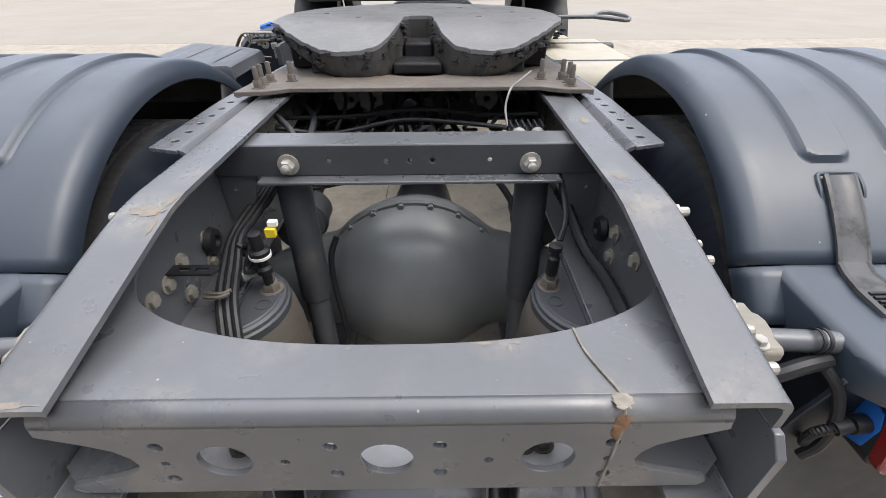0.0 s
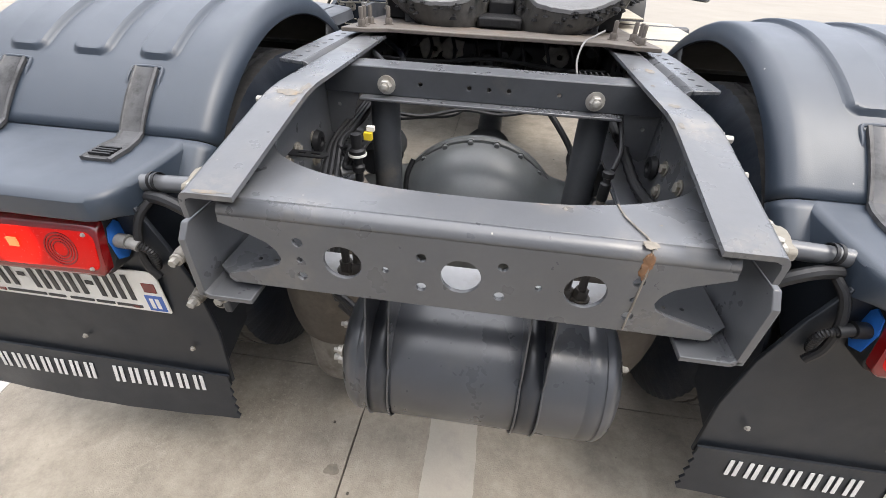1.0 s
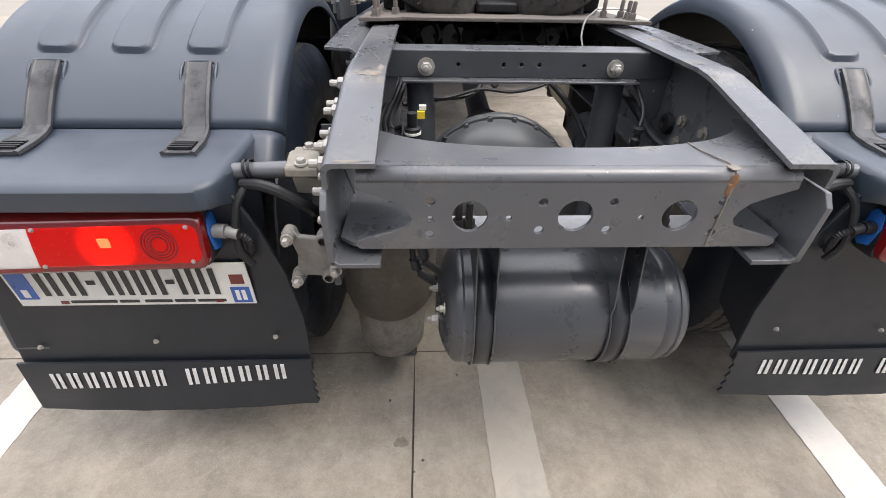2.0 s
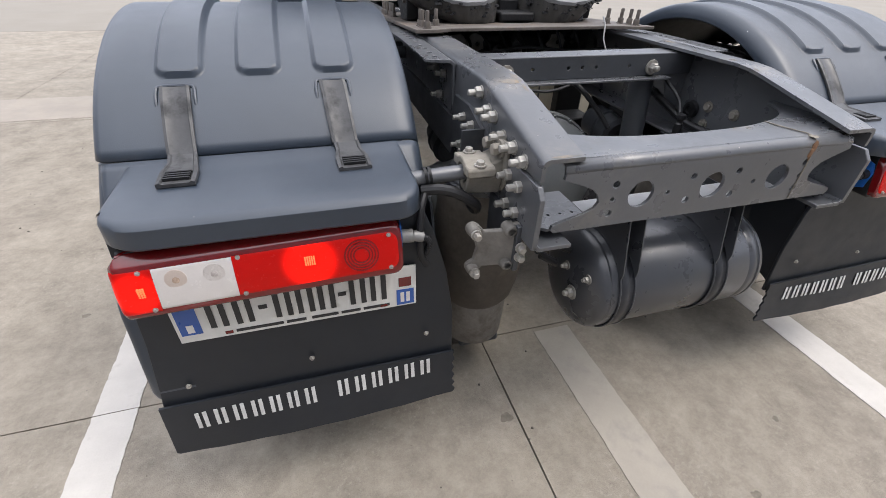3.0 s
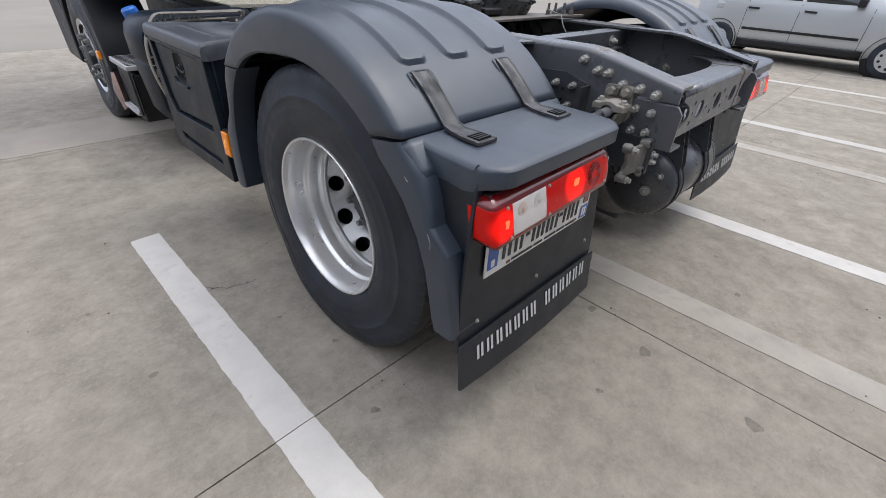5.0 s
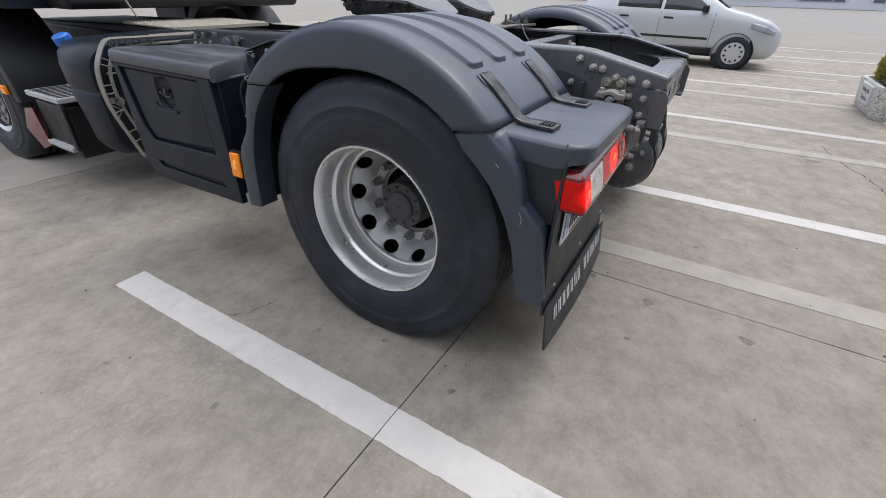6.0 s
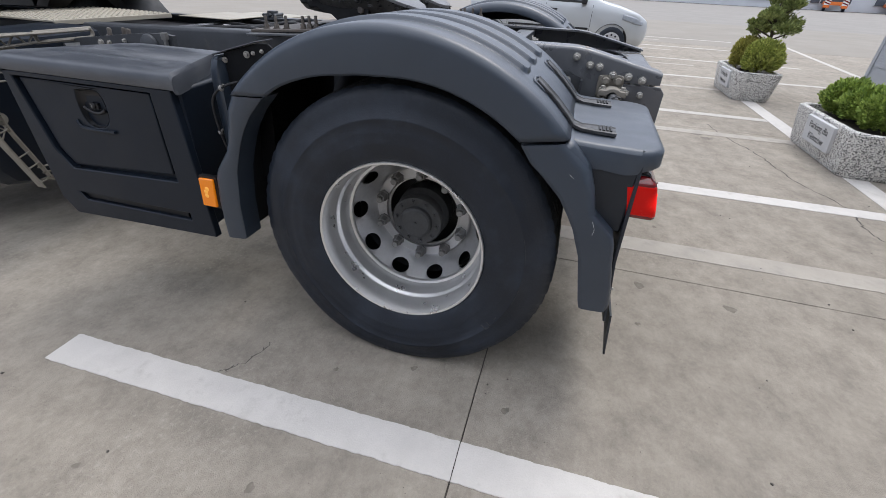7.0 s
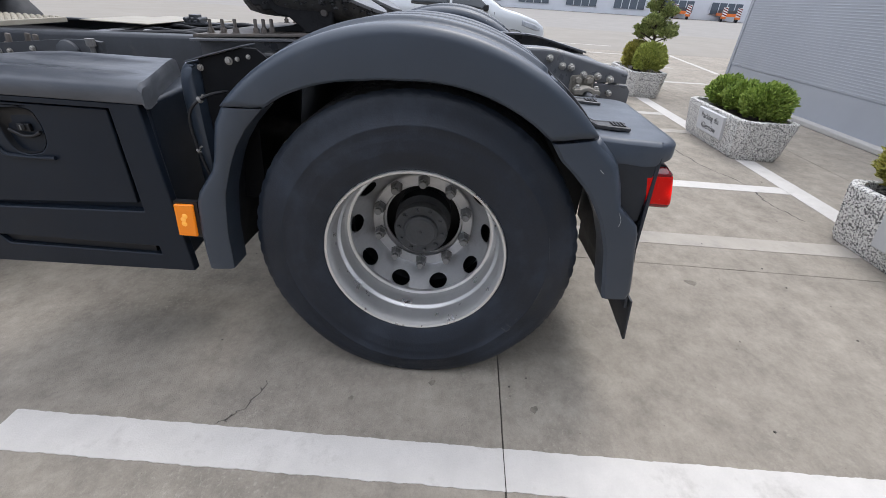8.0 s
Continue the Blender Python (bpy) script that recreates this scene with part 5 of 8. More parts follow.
def wheel(sx, y, z, x_out, dual, name="wheel"):
    """A truck wheel: deep silver dish, ten hand holes, ten nuts, hub cap, tyre with notched shoulders. Local z points outwards."""
    M = pose(sx * x_out, y, z, 0, 90 * sx, 0)
    bm = bmesh.new()
    if dual:
        lathe(bm, [(0, -0.162), (0.005, -0.162), (0.006, -0.165), (0.052, -0.164), (0.060, -0.169), (0.063, -0.182), (0.095, -0.184), (0.099, -0.192), (0.099, -0.212), (0.088, -0.216), (0.090, -0.24), (0.105, -0.26), (0.105, -0.32), (0, -0.32)], M @ pose(0, 0, -0.014), 40)
    else:
        lathe(bm, [(0, 0.03), (0.075, 0.03), (0.095, 0.02), (0.10, -0.02), (0.132, -0.03), (0.132, -0.1), (0, -0.1)], M, 40)
    hub = part(name, bm, HUB, truck, "dual rear wheel with a deep silver rim and worn tyre" if dual else "front wheel with a silver rim")
    for k in range(10):
        a = 2 * math.pi * k / 10 + 0.2
        again("hub_bolt", HUB_BOLT, hub, M @ pose((0.080 if dual else 0.101) * math.cos(a), (0.080 if dual else 0.101) * math.sin(a), -0.198 if dual else 0.0) @ Matrix.Diagonal((0.55, 0.55, 0.9, 1)))
    D = -0.265 if dual else -0.03
    R_HOLE = 0.238 if dual else 0.194
    bm = bmesh.new()
    if dual:
        prof = [(0.290, -0.030), (0.2985, -0.016), (0.2985, -0.010), (0.296, -0.006), (0.289, -0.008), (0.2870, -0.013), (0.2855, -0.020), (0.2835, -0.024), (0.2815, -0.050), (0.2790, -0.088), (0.2775, -0.096), (0.2705, -0.102), (0.2690, -0.110), (0.2665, -0.140), (0.2650, -0.152), (0.2625, -0.157), (0.2610, -0.164), (0.2520, -0.167), (0.2490, -0.175), (0.2515, -0.181), (0.2560, -0.184)]
    else:
        prof = [(0.290, -0.030), (0.2985, -0.016), (0.2985, -0.010), (0.296, -0.006), (0.289, -0.008), (0.270, -0.03), (0.25, -0.04), (0.235, -0.035), (0.225, D)]
    lathe(bm, prof, M, 72)
    rim = part("rim", bm, RIM, hub, "silver painted steel rim", smooth=50)
    bm = bmesh.new()
    H = -0.016 if dual else 0.0
    cone = [(0.13, D + H), (0.190, D + H), (0.198, D + H + 0.004), (0.212, D + 0.012), (0.238, D + 0.050), (0.258, D + 0.090), (0.266, D + 0.110)] if dual else [(0.1, D + 0.012), (0.17, D + 0.012), (0.235, D)]
    holes = []
    for k in range(10):
        a = 2 * math.pi * (k + 0.5) / 10
        ra, ta = (0.0185, 0.0365) if dual else (0.024, 0.024)
        holes.append([((R_HOLE + ra * math.cos(q)) * math.cos(a) - ta * math.sin(q) * math.sin(a), (R_HOLE + ra * math.cos(q)) * math.sin(a) + ta * math.sin(q) * math.cos(a)) for q in (2 * math.pi * j / 22 for j in range(22))])
    folds = []
    for rr in ((0.192, 0.200, 0.209) if dual else (0.160,)):
        pts = ring_pts(0, 0, rr, 60)
        folds += list(zip(pts, pts[1:] + pts[:1]))
    plate(bm, ring_pts(0, 0, 0.262 if dual else 0.2265, 60), holes + [ring_pts(0, 0, 0.1405, 48)], 0.010, lambda u, v, w: M @ Vector((u, v, table(cone, math.hypot(u, v)) - w)), lines=folds)
    part("disc", bm, DISC, hub, smooth=40)
    bm = bmesh.new()
    lathe(bm, [(0.147, D + H + 0.010), (0.150, D + H + 0.0165), (0.185, D + H + 0.0145), (0.190, D + H + 0.009)], M, 60)
    part("bolt_ring", bm, DISC, hub)
    bm = bmesh.new()
    lathe(bm, [(0.255, D + 0.02), (0.245, D - 0.14), (0, D - 0.14)], M, 40)
    part("drum", bm, BLACK, hub)
    bm = bmesh.new()
    lathe(bm, [(0, 0), (0.0235, 0), (0.0235, 0.006), (0.0195, 0.010), (0.0195, 0.03), (0.0165, 0.036), (0, 0.036)], None, 6)
    lathe(bm, [(0, 0.03), (0.012, 0.03), (0.012, 0.052), (0, 0.053)], None, 10)
    first = part("nut", bm, NUT, hub)
    nut = first.data
    bpy.data.objects.remove(first)
    for k in range(10):
        a = 2 * math.pi * k / 10
        again("nut", nut, hub, M @ pose(0.1675 * math.cos(a), 0.1675 * math.sin(a), D + H + 0.0155))
    # tyre
    n = 476
    R = 0.525
    flat = [(0.284, -0.026), (0.300, -0.012), (0.308, -0.006), (0.330, -0.001), (0.352, 0.003), (0.357, 0.0036), (0.362, 0.0037), (0.367, 0.0034), (0.385, 0.0028), (0.388, 0.0030), (0.395, 0.0026), (0.400, 0.0018), (0.425, -0.0006), (0.427, 0.0004), (0.433, -0.0002), (0.435, -0.0020), (0.449, -0.0036), (0.452, -0.0056), (0.474, -0.008), (0.494, -0.012), (0.510, -0.018), (R - 0.003, -0.028),
            (R, -0.072), (R, -0.082), (R - 0.012, -0.085), (R - 0.012, -0.092), (R + 0.001, -0.095), (R + 0.001, -0.13), (R - 0.012, -0.133), (R - 0.012, -0.142), (R + 0.001, -0.145), (R + 0.001, -0.185), (R - 0.012, -0.188), (R - 0.012, -0.197), (R + 0.001, -0.20), (R + 0.001, -0.235), (R - 0.012, -0.238), (R - 0.012, -0.245), (R, -0.248), (R - 0.002, -0.28), (0.486, -0.300), (0.44, -0.318), (0.36, -0.322), (0.30, -0.305), (0.284, -0.295)]

    def lug(k, j):
        if j in (20, 21, 22) or len(flat) - 7 <= j <= len(flat) - 5:
            return 1 - (0.0045 if k % 7 < 2 else 0.0) - 0.0012 * math.sin(k * 0.85)
        if 23 <= j < len(flat) - 7:
            # narrow zigzag cuts across the ribs
            return 1 - (0.009 if (k + (0, 1, 3, 2)[j % 4]) % 7 == 0 else 0.0)
        return 1.0

    cut_at = 21
    tail = len(flat) - 6
    bm = bmesh.new()
    lathe(bm, flat[cut_at:tail + 1], M, n, lambda k, j: lug(k, j + cut_at))
    for v in bm.verts:
        v.co.z = max(v.co.z, 0.002)
    tread = part("tread", bm, TREAD, hub, "dusty worn tread with fine cuts", smooth=30)
    bm = bmesh.new()
    lathe(bm, flat[:cut_at + 1], M, n, lug)
    lathe(bm, flat[tail:], M, n, lambda k, j: lug(k, j + tail))
    for v in bm.verts:
        # the loaded tyre bulges where it stands
        if (v.co.x - sx * (x_out - 0.15)) * sx > 0.08:
            v.co.x += sx * 0.020 * step(0.24, 0.04, v.co.z) * step(0.30, 0.36, math.hypot(v.co.y - y, v.co.z - z)) * step(0.523, 0.50, math.hypot(v.co.y - y, v.co.z - z))
        v.co.z = max(v.co.z, 0.002)
    tyre = part("tyre", bm, TYRE, hub, "worn black truck tyre", smooth=40)
    # worn moulded marks on the sidewall
    for at, span, r0, r1 in ((-2.26, 0.012, 0.405, 0.432), (-2.26, 0.05, 0.430, 0.434), (-2.20, 0.010, 0.410, 0.430), (-2.12, 0.03, 0.418, 0.422), (-2.40, 0.02, 0.412, 0.416), (-1.9, 0.16, 0.4310, 0.4322), (-1.5, 0.2, 0.4312, 0.4322)):
        bm = bmesh.new()
        rows = []
        for q in range(7):
            a = at + span * q / 6
            rows.append([M @ Vector((rr * math.cos(a), rr * math.sin(a), h)) for rr, h in ((r0, -0.004), (r0, 0.0012), (r1, 0.0006), (r1, -0.004))])
        vs = grid(bm, rows)
        bm.faces.new(vs[0])
        bm.faces.new(vs[-1])
        part("sidewall_mark", bm, SCUFFED, hub)
    if dual:
        again("inner_tyre", tyre.data, hub, Matrix.Translation((-sx * 0.335, 0, 0)))
        again("inner_tread", tread.data, hub, Matrix.Translation((-sx * 0.335, 0, 0)))
        bm = bmesh.new()
        lathe(bm, [(0.285, -0.30), (0.26, -0.34), (0.285, -0.37)], M, 40)
        part("inner_rim", bm, RIM, hub)
    return hub


HUB_OB = part("hub_bolt", hex_bolt(0.0125, 0.008, 0.0, 0.018), HUB, truck)
HUB_BOLT = HUB_OB.data
bpy.data.objects.remove(HUB_OB)
for s_ in (-1, 1):
    wheel(s_, AXLE_Y, AXLE_Z, 1.262, True)
    wheel(s_, 4.62, AXLE_Z, 1.235, False)

# ---- fifth wheel coupling on its plate ----
bm = bmesh.new()
rear = [(-0.475, 0.885), (-0.40, 0.892), (-0.34, 0.93), (0.34, 0.93), (0.40, 0.892), (0.475, 0.885)]


def plate_z(y):
    """Top of the coupling plate, which leans forward with the frame."""
    return 1.098 - 0.060 * (y - 0.885)


plate(bm, rear + [(0.475, 1.86), (-0.475, 1.86)], [ring_pts(0, 1.2, 0.10, 20)], 0.012, lambda u, v, w: Vector((u, v, plate_z(v) - w)))
sub = part("coupling_plate", bm, PLATE_STEEL, truck, "rust-tinged steel plate bolted over the frame rails", bevel=0.002)
for sx in (-1, 1):
    for x, y in ((0.425, 0.935), (0.43, 0.985), (0.425, 1.035), (0.43, 1.53), (0.43, 1.565), (0.43, 1.60), (0.43, 1.80), (0.43, 1.745), (0.43, 1.69), (0.365, 1.04)):
        again("stud", STUD_MESH, sub, pose(sx * x, y, plate_z(y)))
    bm = bmesh.new()
    prism(bm, [(1.17, 1.078), (1.62, 1.052), (1.60, 1.066), (1.47, 1.09), (1.40, 1.13), (1.36, 1.19), (1.28, 1.19), (1.21, 1.15)], lambda u, v, w: Vector((sx * w, u, v)), 0.24, 0.34)
    part("pedestal", bm, GREASE_DARK, sub, "greasy cast pedestal", bevel=0.012)
    # pivot pin and the ragged lower edge of the casting
    bm = bmesh.new()
    lathe(bm, [(0, 0.010), (0.012, 0.010), (0.015, 0.005), (0.015, -0.10)], pose(sx * 0.425, 1.30, 1.150, *side(sx)), 14)
    part("pivot_pin", bm, PLATE_STEEL, sub, "worn steel pivot pin")
    bm = bmesh.new()
    prism(bm, [(1.26, 1.165), (1.265, 1.12), (1.27, 1.078), (1.32, 1.072), (1.39, 1.068), (1.40, 1.085), (1.455, 1.125), (1.50, 1.130), (1.525, 1.148), (1.56, 1.142), (1.572, 1.160), (1.60, 1.158), (1.62, 1.19), (1.26, 1.19)], lambda u, v, w: Vector((sx * w, u, v)), 0.34, 0.425)
    part("side_cheek", bm, GREASE_DARK, sub, "black greasy casting below the coupling", bevel=0.006)
half = [(0.0, 1.372), (0.030, 1.366), (0.048, 1.34), (0.052, 1.26), (0.062, 1.20), (0.085, 1.145), (0.115, 1.105), (0.160, 1.083), (0.225, 1.075), (0.285, 1.088), (0.345, 1.130), (0.415, 1.190), (0.455, 1.245), (0.462, 1.30)]
half += [(0.462 * math.cos(a), 1.40 + 0.40 * math.sin(a)) for a in (radians(q) for q in (0, 15, 30, 45, 60, 75, 90))]
coarse = [(-x, y) for x, y in reversed(half[1:-1])] + [half[0]] + half[1:]
chip = random.Random(21)
outline = []
for (xa, ya), (xb, yb) in zip(coarse, coarse[1:] + coarse[:1]):
    n = max(1, int(math.hypot(xb - xa, yb - ya) / 0.013))
    for k in range(n):
        outline.append((lerp(xa, xb, k / n) + chip.uniform(-0.0024, 0.0024), lerp(ya, yb, k / n) + chip.uniform(-0.0024, 0.0024)))


def top_z(v):
    return 1.222 - 0.40 * max(0.0, 1.205 - v) - 0.010 * step(1.3, 1.15, v)


bm = bmesh.new()
plate(bm, outline, [ring_pts(x, y, 0.012, 10) for x, y in ((-0.2, 1.33), (0.2, 1.33), (-0.33, 1.45), (0.33, 1.45), (-0.15, 1.62), (0.15, 1.62))], 0.013, lambda u, v, w: Vector((u, v, top_z(v) - w)),
      lines=[((-0.42, 1.205), (-0.07, 1.205)), ((0.07, 1.205), (0.42, 1.205)), ((-0.38, 1.16), (-0.085, 1.155)), ((0.085, 1.155), (0.38, 1.16))])
fifth = part("fifth_wheel", bm, GREASE, truck, "greasy grey steel fifth wheel coupling with a slotted tail", bevel=0.002)
bm = bmesh.new()
rows = []
for f, dz in ((0.985, 0.011), (0.975, 0.030), (0.945, 0.06), (0.86, 0.092), (0.70, 0.105)):
    rows.append([Vector((x * f, lerp(1.40, y, lerp(1, f, 0.55)), top_z(y) - dz)) for x, y in outline])
vs = grid(bm, rows, close=True)
part("skirt", bm, GREASE_MID, fifth, "grey cast skirt streaked with grease", smooth=50)
bm = boxes((-0.045, 0.045, 1.22, 1.33, 1.10, 1.16), (-0.075, 0.075, 1.12, 1.24, 1.085, 1.12))
part("lock_jaw", bm, GREASE_DARK, fifth, bevel=0.008)
bm = bmesh.new()
rnd = random.Random(5)
for k in range(520):
    t = rnd.random()
    i = int(t * (len(outline) - 1))
    x, y = outline[i]
    if y < 1.3 or x < -0.2:
        r = rnd.uniform(0.003, 0.010) if k % 5 else rnd.uniform(0.010, 0.018)
        lathe(bm, [(0, r * 0.5), (r * 0.8, r * 0.25), (r, -r * 0.3), (0, -r * 0.5)], pose(x + rnd.uniform(-0.02, 0.02), y + rnd.uniform(-0.003, 0.03), top_z(y) - rnd.uniform(0.004, 0.05)), 7)
tagged(part("grease", bm, GREASE_DARK, fifth), kind="stuff")
bm = bmesh.new()
rod(bm, (0.40, 1.80, 1.165), (0.74, 1.82, 1.165), 0.009, 10)
loop = [(0.74, 1.82, 1.165), (0.79, 1.92, 1.167), (0.85, 1.94, 1.167), (0.90, 1.86, 1.160), (0.88, 1.78, 1.155), (0.82, 1.78, 1.160), (0.74, 1.82, 1.165)]
hose(bm, loop, 0.009, 10)
part("release_handle", bm, CHASSIS, fifth, "grey steel release handle with a looped grip")

# ---- side locker ----
bm = bmesh.new()
prism(bm, [(-1.262, 1.56), (-1.262, 2.30), (-0.89, 2.12), (-0.86, 1.62)], lambda u, v, w: Vector((u, v, w)), 0.43, 0.94)
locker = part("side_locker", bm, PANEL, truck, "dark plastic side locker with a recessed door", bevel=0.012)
bm = bmesh.new()
rows = []
for y in (1.538, 1.546, 1.58, 1.64, 1.75, 1.92, 2.10, 2.22, 2.26, 2.292, 2.300):
    lip = 0.012 if y in (1.538, 2.300) else 0.0
    ridge = 0.004 if 1.6 < y < 2.24 else 0.0
    inset = lambda x: lerp(y, 1.915 + (y - 1.915) * 0.53, min(1.0, max(0.0, (x + 1.26) / 0.40)))
    rows.append([Vector((x, inset(x), z - lip + (ridge if -1.186 < x < -1.104 or -1.001 < x < -0.934 else 0))) for x, z in ((-0.835, 0.945), (-0.845, 0.990), (-0.86, 0.997), (-0.93, 1.001), (-0.935, 1.001), (-1.00, 1.001), (-1.006, 1.001), (-1.10, 1.001), (-1.105, 1.001), (-1.185, 1.001), (-1.19, 1.001), (-1.262, 1.001), (-1.284, 0.998), (-1.293, 0.993), (-1.298, 0.984), (-1.299, 0.950), (-1.296, 0.944), (-1.280, 0.941), (-1.0, 0.94))])
vs = grid(bm, rows, close=True)
bm.faces.new(vs[0])
bm.faces.new(vs[-1])
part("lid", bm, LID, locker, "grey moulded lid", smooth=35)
frame_ = [(1.536, 0.404), (2.235, 0.382), (2.285, 0.45), (2.300, 0.942), (1.564, 0.942)]
door_hole = [(1.646, 0.614), (2.15, 0.592), (2.205, 0.665), (2.26, 0.926), (1.650, 0.926)]
slot_hole = [(1.634, 0.460), (2.15, 0.456), (2.176, 0.488), (1.634, 0.490)]
bm = bmesh.new()
plate(bm, frame_, [door_hole, slot_hole], 0.03, lambda u, v, w: Vector((-1.292 + w, u, v)))
part("front_frame", bm, PANEL, locker, bevel=0.004)
bm = bmesh.new()
cup = [(1.995, 0.900), (1.945, 0.906), (1.900, 0.904), (1.884, 0.880), (1.880, 0.840), (1.888, 0.805), (1.912, 0.780), (1.945, 0.772), (1.980, 0.776), (2.000, 0.805), (2.004, 0.855)]
hc = [(p.x, p.y) for p in smooth_line([(y, z, 0) for y, z in cup + cup[:1]], 3)][:-1]
plate(bm, [(1.668, 0.634), (2.144, 0.604), (2.192, 0.668), (2.245, 0.920), (1.668, 0.920)], [hc], 0.02, lambda u, v, w: Vector((-1.279 + w, u, v)))
door = part("locker_door", bm, PANEL, locker, bevel=0.004)
bm = bmesh.new()
grid(bm, [[Vector((-1.2785 + depth + 0.020 * max(0.0, (0.87 - z) / 0.10) * (f < 0.97), lerp(1.942, y, f), lerp(0.838, z, f))) for y, z in hc] for f, depth in ((1.0, 0.0), (0.95, 0.006), (0.86, 0.013), (0.6, 0.017), (0.3, 0.018), (0.02, 0.018))], close=True)
part("handle_cup", bm, BLACK, locker, smooth=50)
bm = bmesh.new()
hose(bm, [(-1.276, 1.985, 0.842), (-1.272, 1.955, 0.824), (-1.270, 1.925, 0.824), (-1.273, 1.895, 0.838)], 0.006, 8, 6)
box(bm, -1.272, -1.258, 1.925, 1.962, 0.836, 0.858)
lathe(bm, [(0, 0.008), (0.010, 0.008), (0.012, 0.0), (0, 0.0)], pose(-1.270, 1.944, 0.850, 0, -90, 0), 16)
part("handle", bm, BLACK, locker, "black handle with a lock", bevel=0.002)
part("key_slot", boxes((-1.2795, -1.2775, 1.942, 1.946, 0.842, 0.856)), NUT, locker, "bright slot of the lock")
bm = bmesh.new()
hose(bm, [(-1.281, 2.040, 0.790), (-1.282, 2.030, 0.772), (-1.283, 2.010, 0.765), (-1.283, 1.95, 0.763), (-1.283, 1.872, 0.765)], 0.0062, 8, 5)
part("pull_lip", bm, PANEL, locker)
part("slot_back", boxes((-1.275, -1.26, 1.66, 2.18, 0.46, 0.52)), BLACK, locker)
bm = bmesh.new()
prism(bm, [(1.492, 0.541), (1.552, 0.541), (1.543, 0.650), (1.483, 0.652)], lambda u, v, w: Vector((w, u, v)), -1.297, -1.286)
marker = part("side_marker", bm, AMBER, truck, "orange side marker lamp", bevel=0.004)
for z in (0.585, 0.600, 0.612):
    bm = bmesh.new()
    lathe(bm, [(0, 0.0025), (0.006, 0.0015), (0.009, 0.0)], pose(-1.297, 1.517 + 0.006 * math.sin(z * 400), z, 0, -90, 0), 12)
    part("bulb", bm, AMBER_HOT, marker, "bright spot of the bulb")
bm = bmesh.new()
prism(bm, [(1.480, 0.535), (1.556, 0.535), (1.548, 0.656), (1.474, 0.658)], lambda u, v, w: Vector((w, u, v)), -1.2865, -1.268)
part("base", bm, BLACK, marker, "black base")
# right side: pale tank lid beside the far mudguard
bm = boxes((0.62, 1.10, 1.78, 2.70, 0.40, 0.955))
fuel = part("fuel_tank", bm, CREAM, truck, "pale alloy fuel tank with a flat top", bevel=0.07)
for y in (1.98, 2.48):
    part("tank_strap", boxes((0.615, 1.105, y - 0.025, y + 0.025, 0.395, 0.960)), STRAP_PAINT, fuel, bevel=0.07)
# bracket between locker and mudguard: a dark box with a rounded leading edge
bm = bmesh.new()
rows = []
for z, y0 in ((0.62, 1.490), (0.80, 1.492), (0.94, 1.492), (0.990, 1.488), (1.020, 1.476), (1.034, 1.462)):
    rows.append([Vector((-0.95, y0 + 0.03, z))] + [Vector((-1.118 - 0.052 * math.sin(radians(a)), y0 - 0.012 + 0.052 * math.cos(radians(a)), z)) for a in (0, 15, 30, 45, 60, 75, 90)] + [Vector((-1.168, 1.468, z)), Vector((-1.136, 1.456, z)), Vector((-1.136, 1.33, z))])
grid(bm, rows)
hinge = part("mudguard_bracket", bm, FENDER, truck, "dark bracket holding the mudguard's front", thick=0.004, smooth=50)
bm = bmesh.new()
plate(bm, [(1.455, 1.010), (1.455, 1.046), (1.42, 1.056), (1.32, 1.084), (1.28, 1.084), (1.25, 1.06), (1.30, 0.98), (1.32, 0.62), (1.455, 0.62)], [], 0.006, lambda u, v, w: Vector((-1.139 - w, u, v)))
part("side_plate", bm, MATT_BLACK, hinge, "matt black side plate", bevel=0.002)
bm = bmesh.new()
prism(bm, [(1.490, 1.036), (1.42, 1.0575), (1.32, 1.0855), (1.32, 1.0895), (1.42, 1.0615), (1.490, 1.040)], lambda u, v, w: Vector((w, u, v)), -1.160, -1.06)
part("top_flange", bm, LID, hinge, bevel=0.001)
bm = bmesh.new()
hose(bm, [(-1.10, 1.36, 0.955), (-1.17, 1.40, 0.962), (-1.212, 1.437, 0.947), (-1.222, 1.470, 0.905), (-1.222, 1.470, 0.82), (-1.215, 1.455, 0.72), (-1.205, 1.445, 0.62)], 0.0045, 8)
part("cable", bm, BLACK, hinge)
for at, q in (((-1.209, 1.437, 0.947), 0.0095), ((-1.221, 1.468, 0.80), 0.0075)):
    bm = bmesh.new()
    lathe(bm, [(0.004, -0.004), (q, -0.004), (q, 0.004), (0.004, 0.004)], pose(*at, 55, 20, 0), 12)
    rod(bm, at, (at[0], at[1] - 0.012, at[2] + 0.014), 0.003, 6)
    part("cable_clip", bm, NUT, hinge, "grey cable clip")
for y, z, q in ((1.452, 1.024, 0.55), (1.364, 1.047, 0.62), (1.338, 1.053, 0.36), (1.305, 1.061, 0.36)):
    again("bolt", HEAD_MESH, hinge, pose(-1.1455, y, z, 0, -90, 0) @ Matrix.Diagonal((q, q, 0.8, 1)))
bm = bmesh.new()
plate(bm, [(2.06, 0.93), (3.00, 0.84), (3.00, 0.895), (2.93, 0.914), (2.59, 0.976), (2.33, 1.006), (2.20, 1.020), (2.10, 1.024), (2.055, 1.018)], [], 0.02, lambda u, v, w: Vector((-0.73 - w, u, v)))
beam_ = part("locker_bracket", bm, CHASSIS_DARK, truck, "dark steel bracket behind the locker lid")
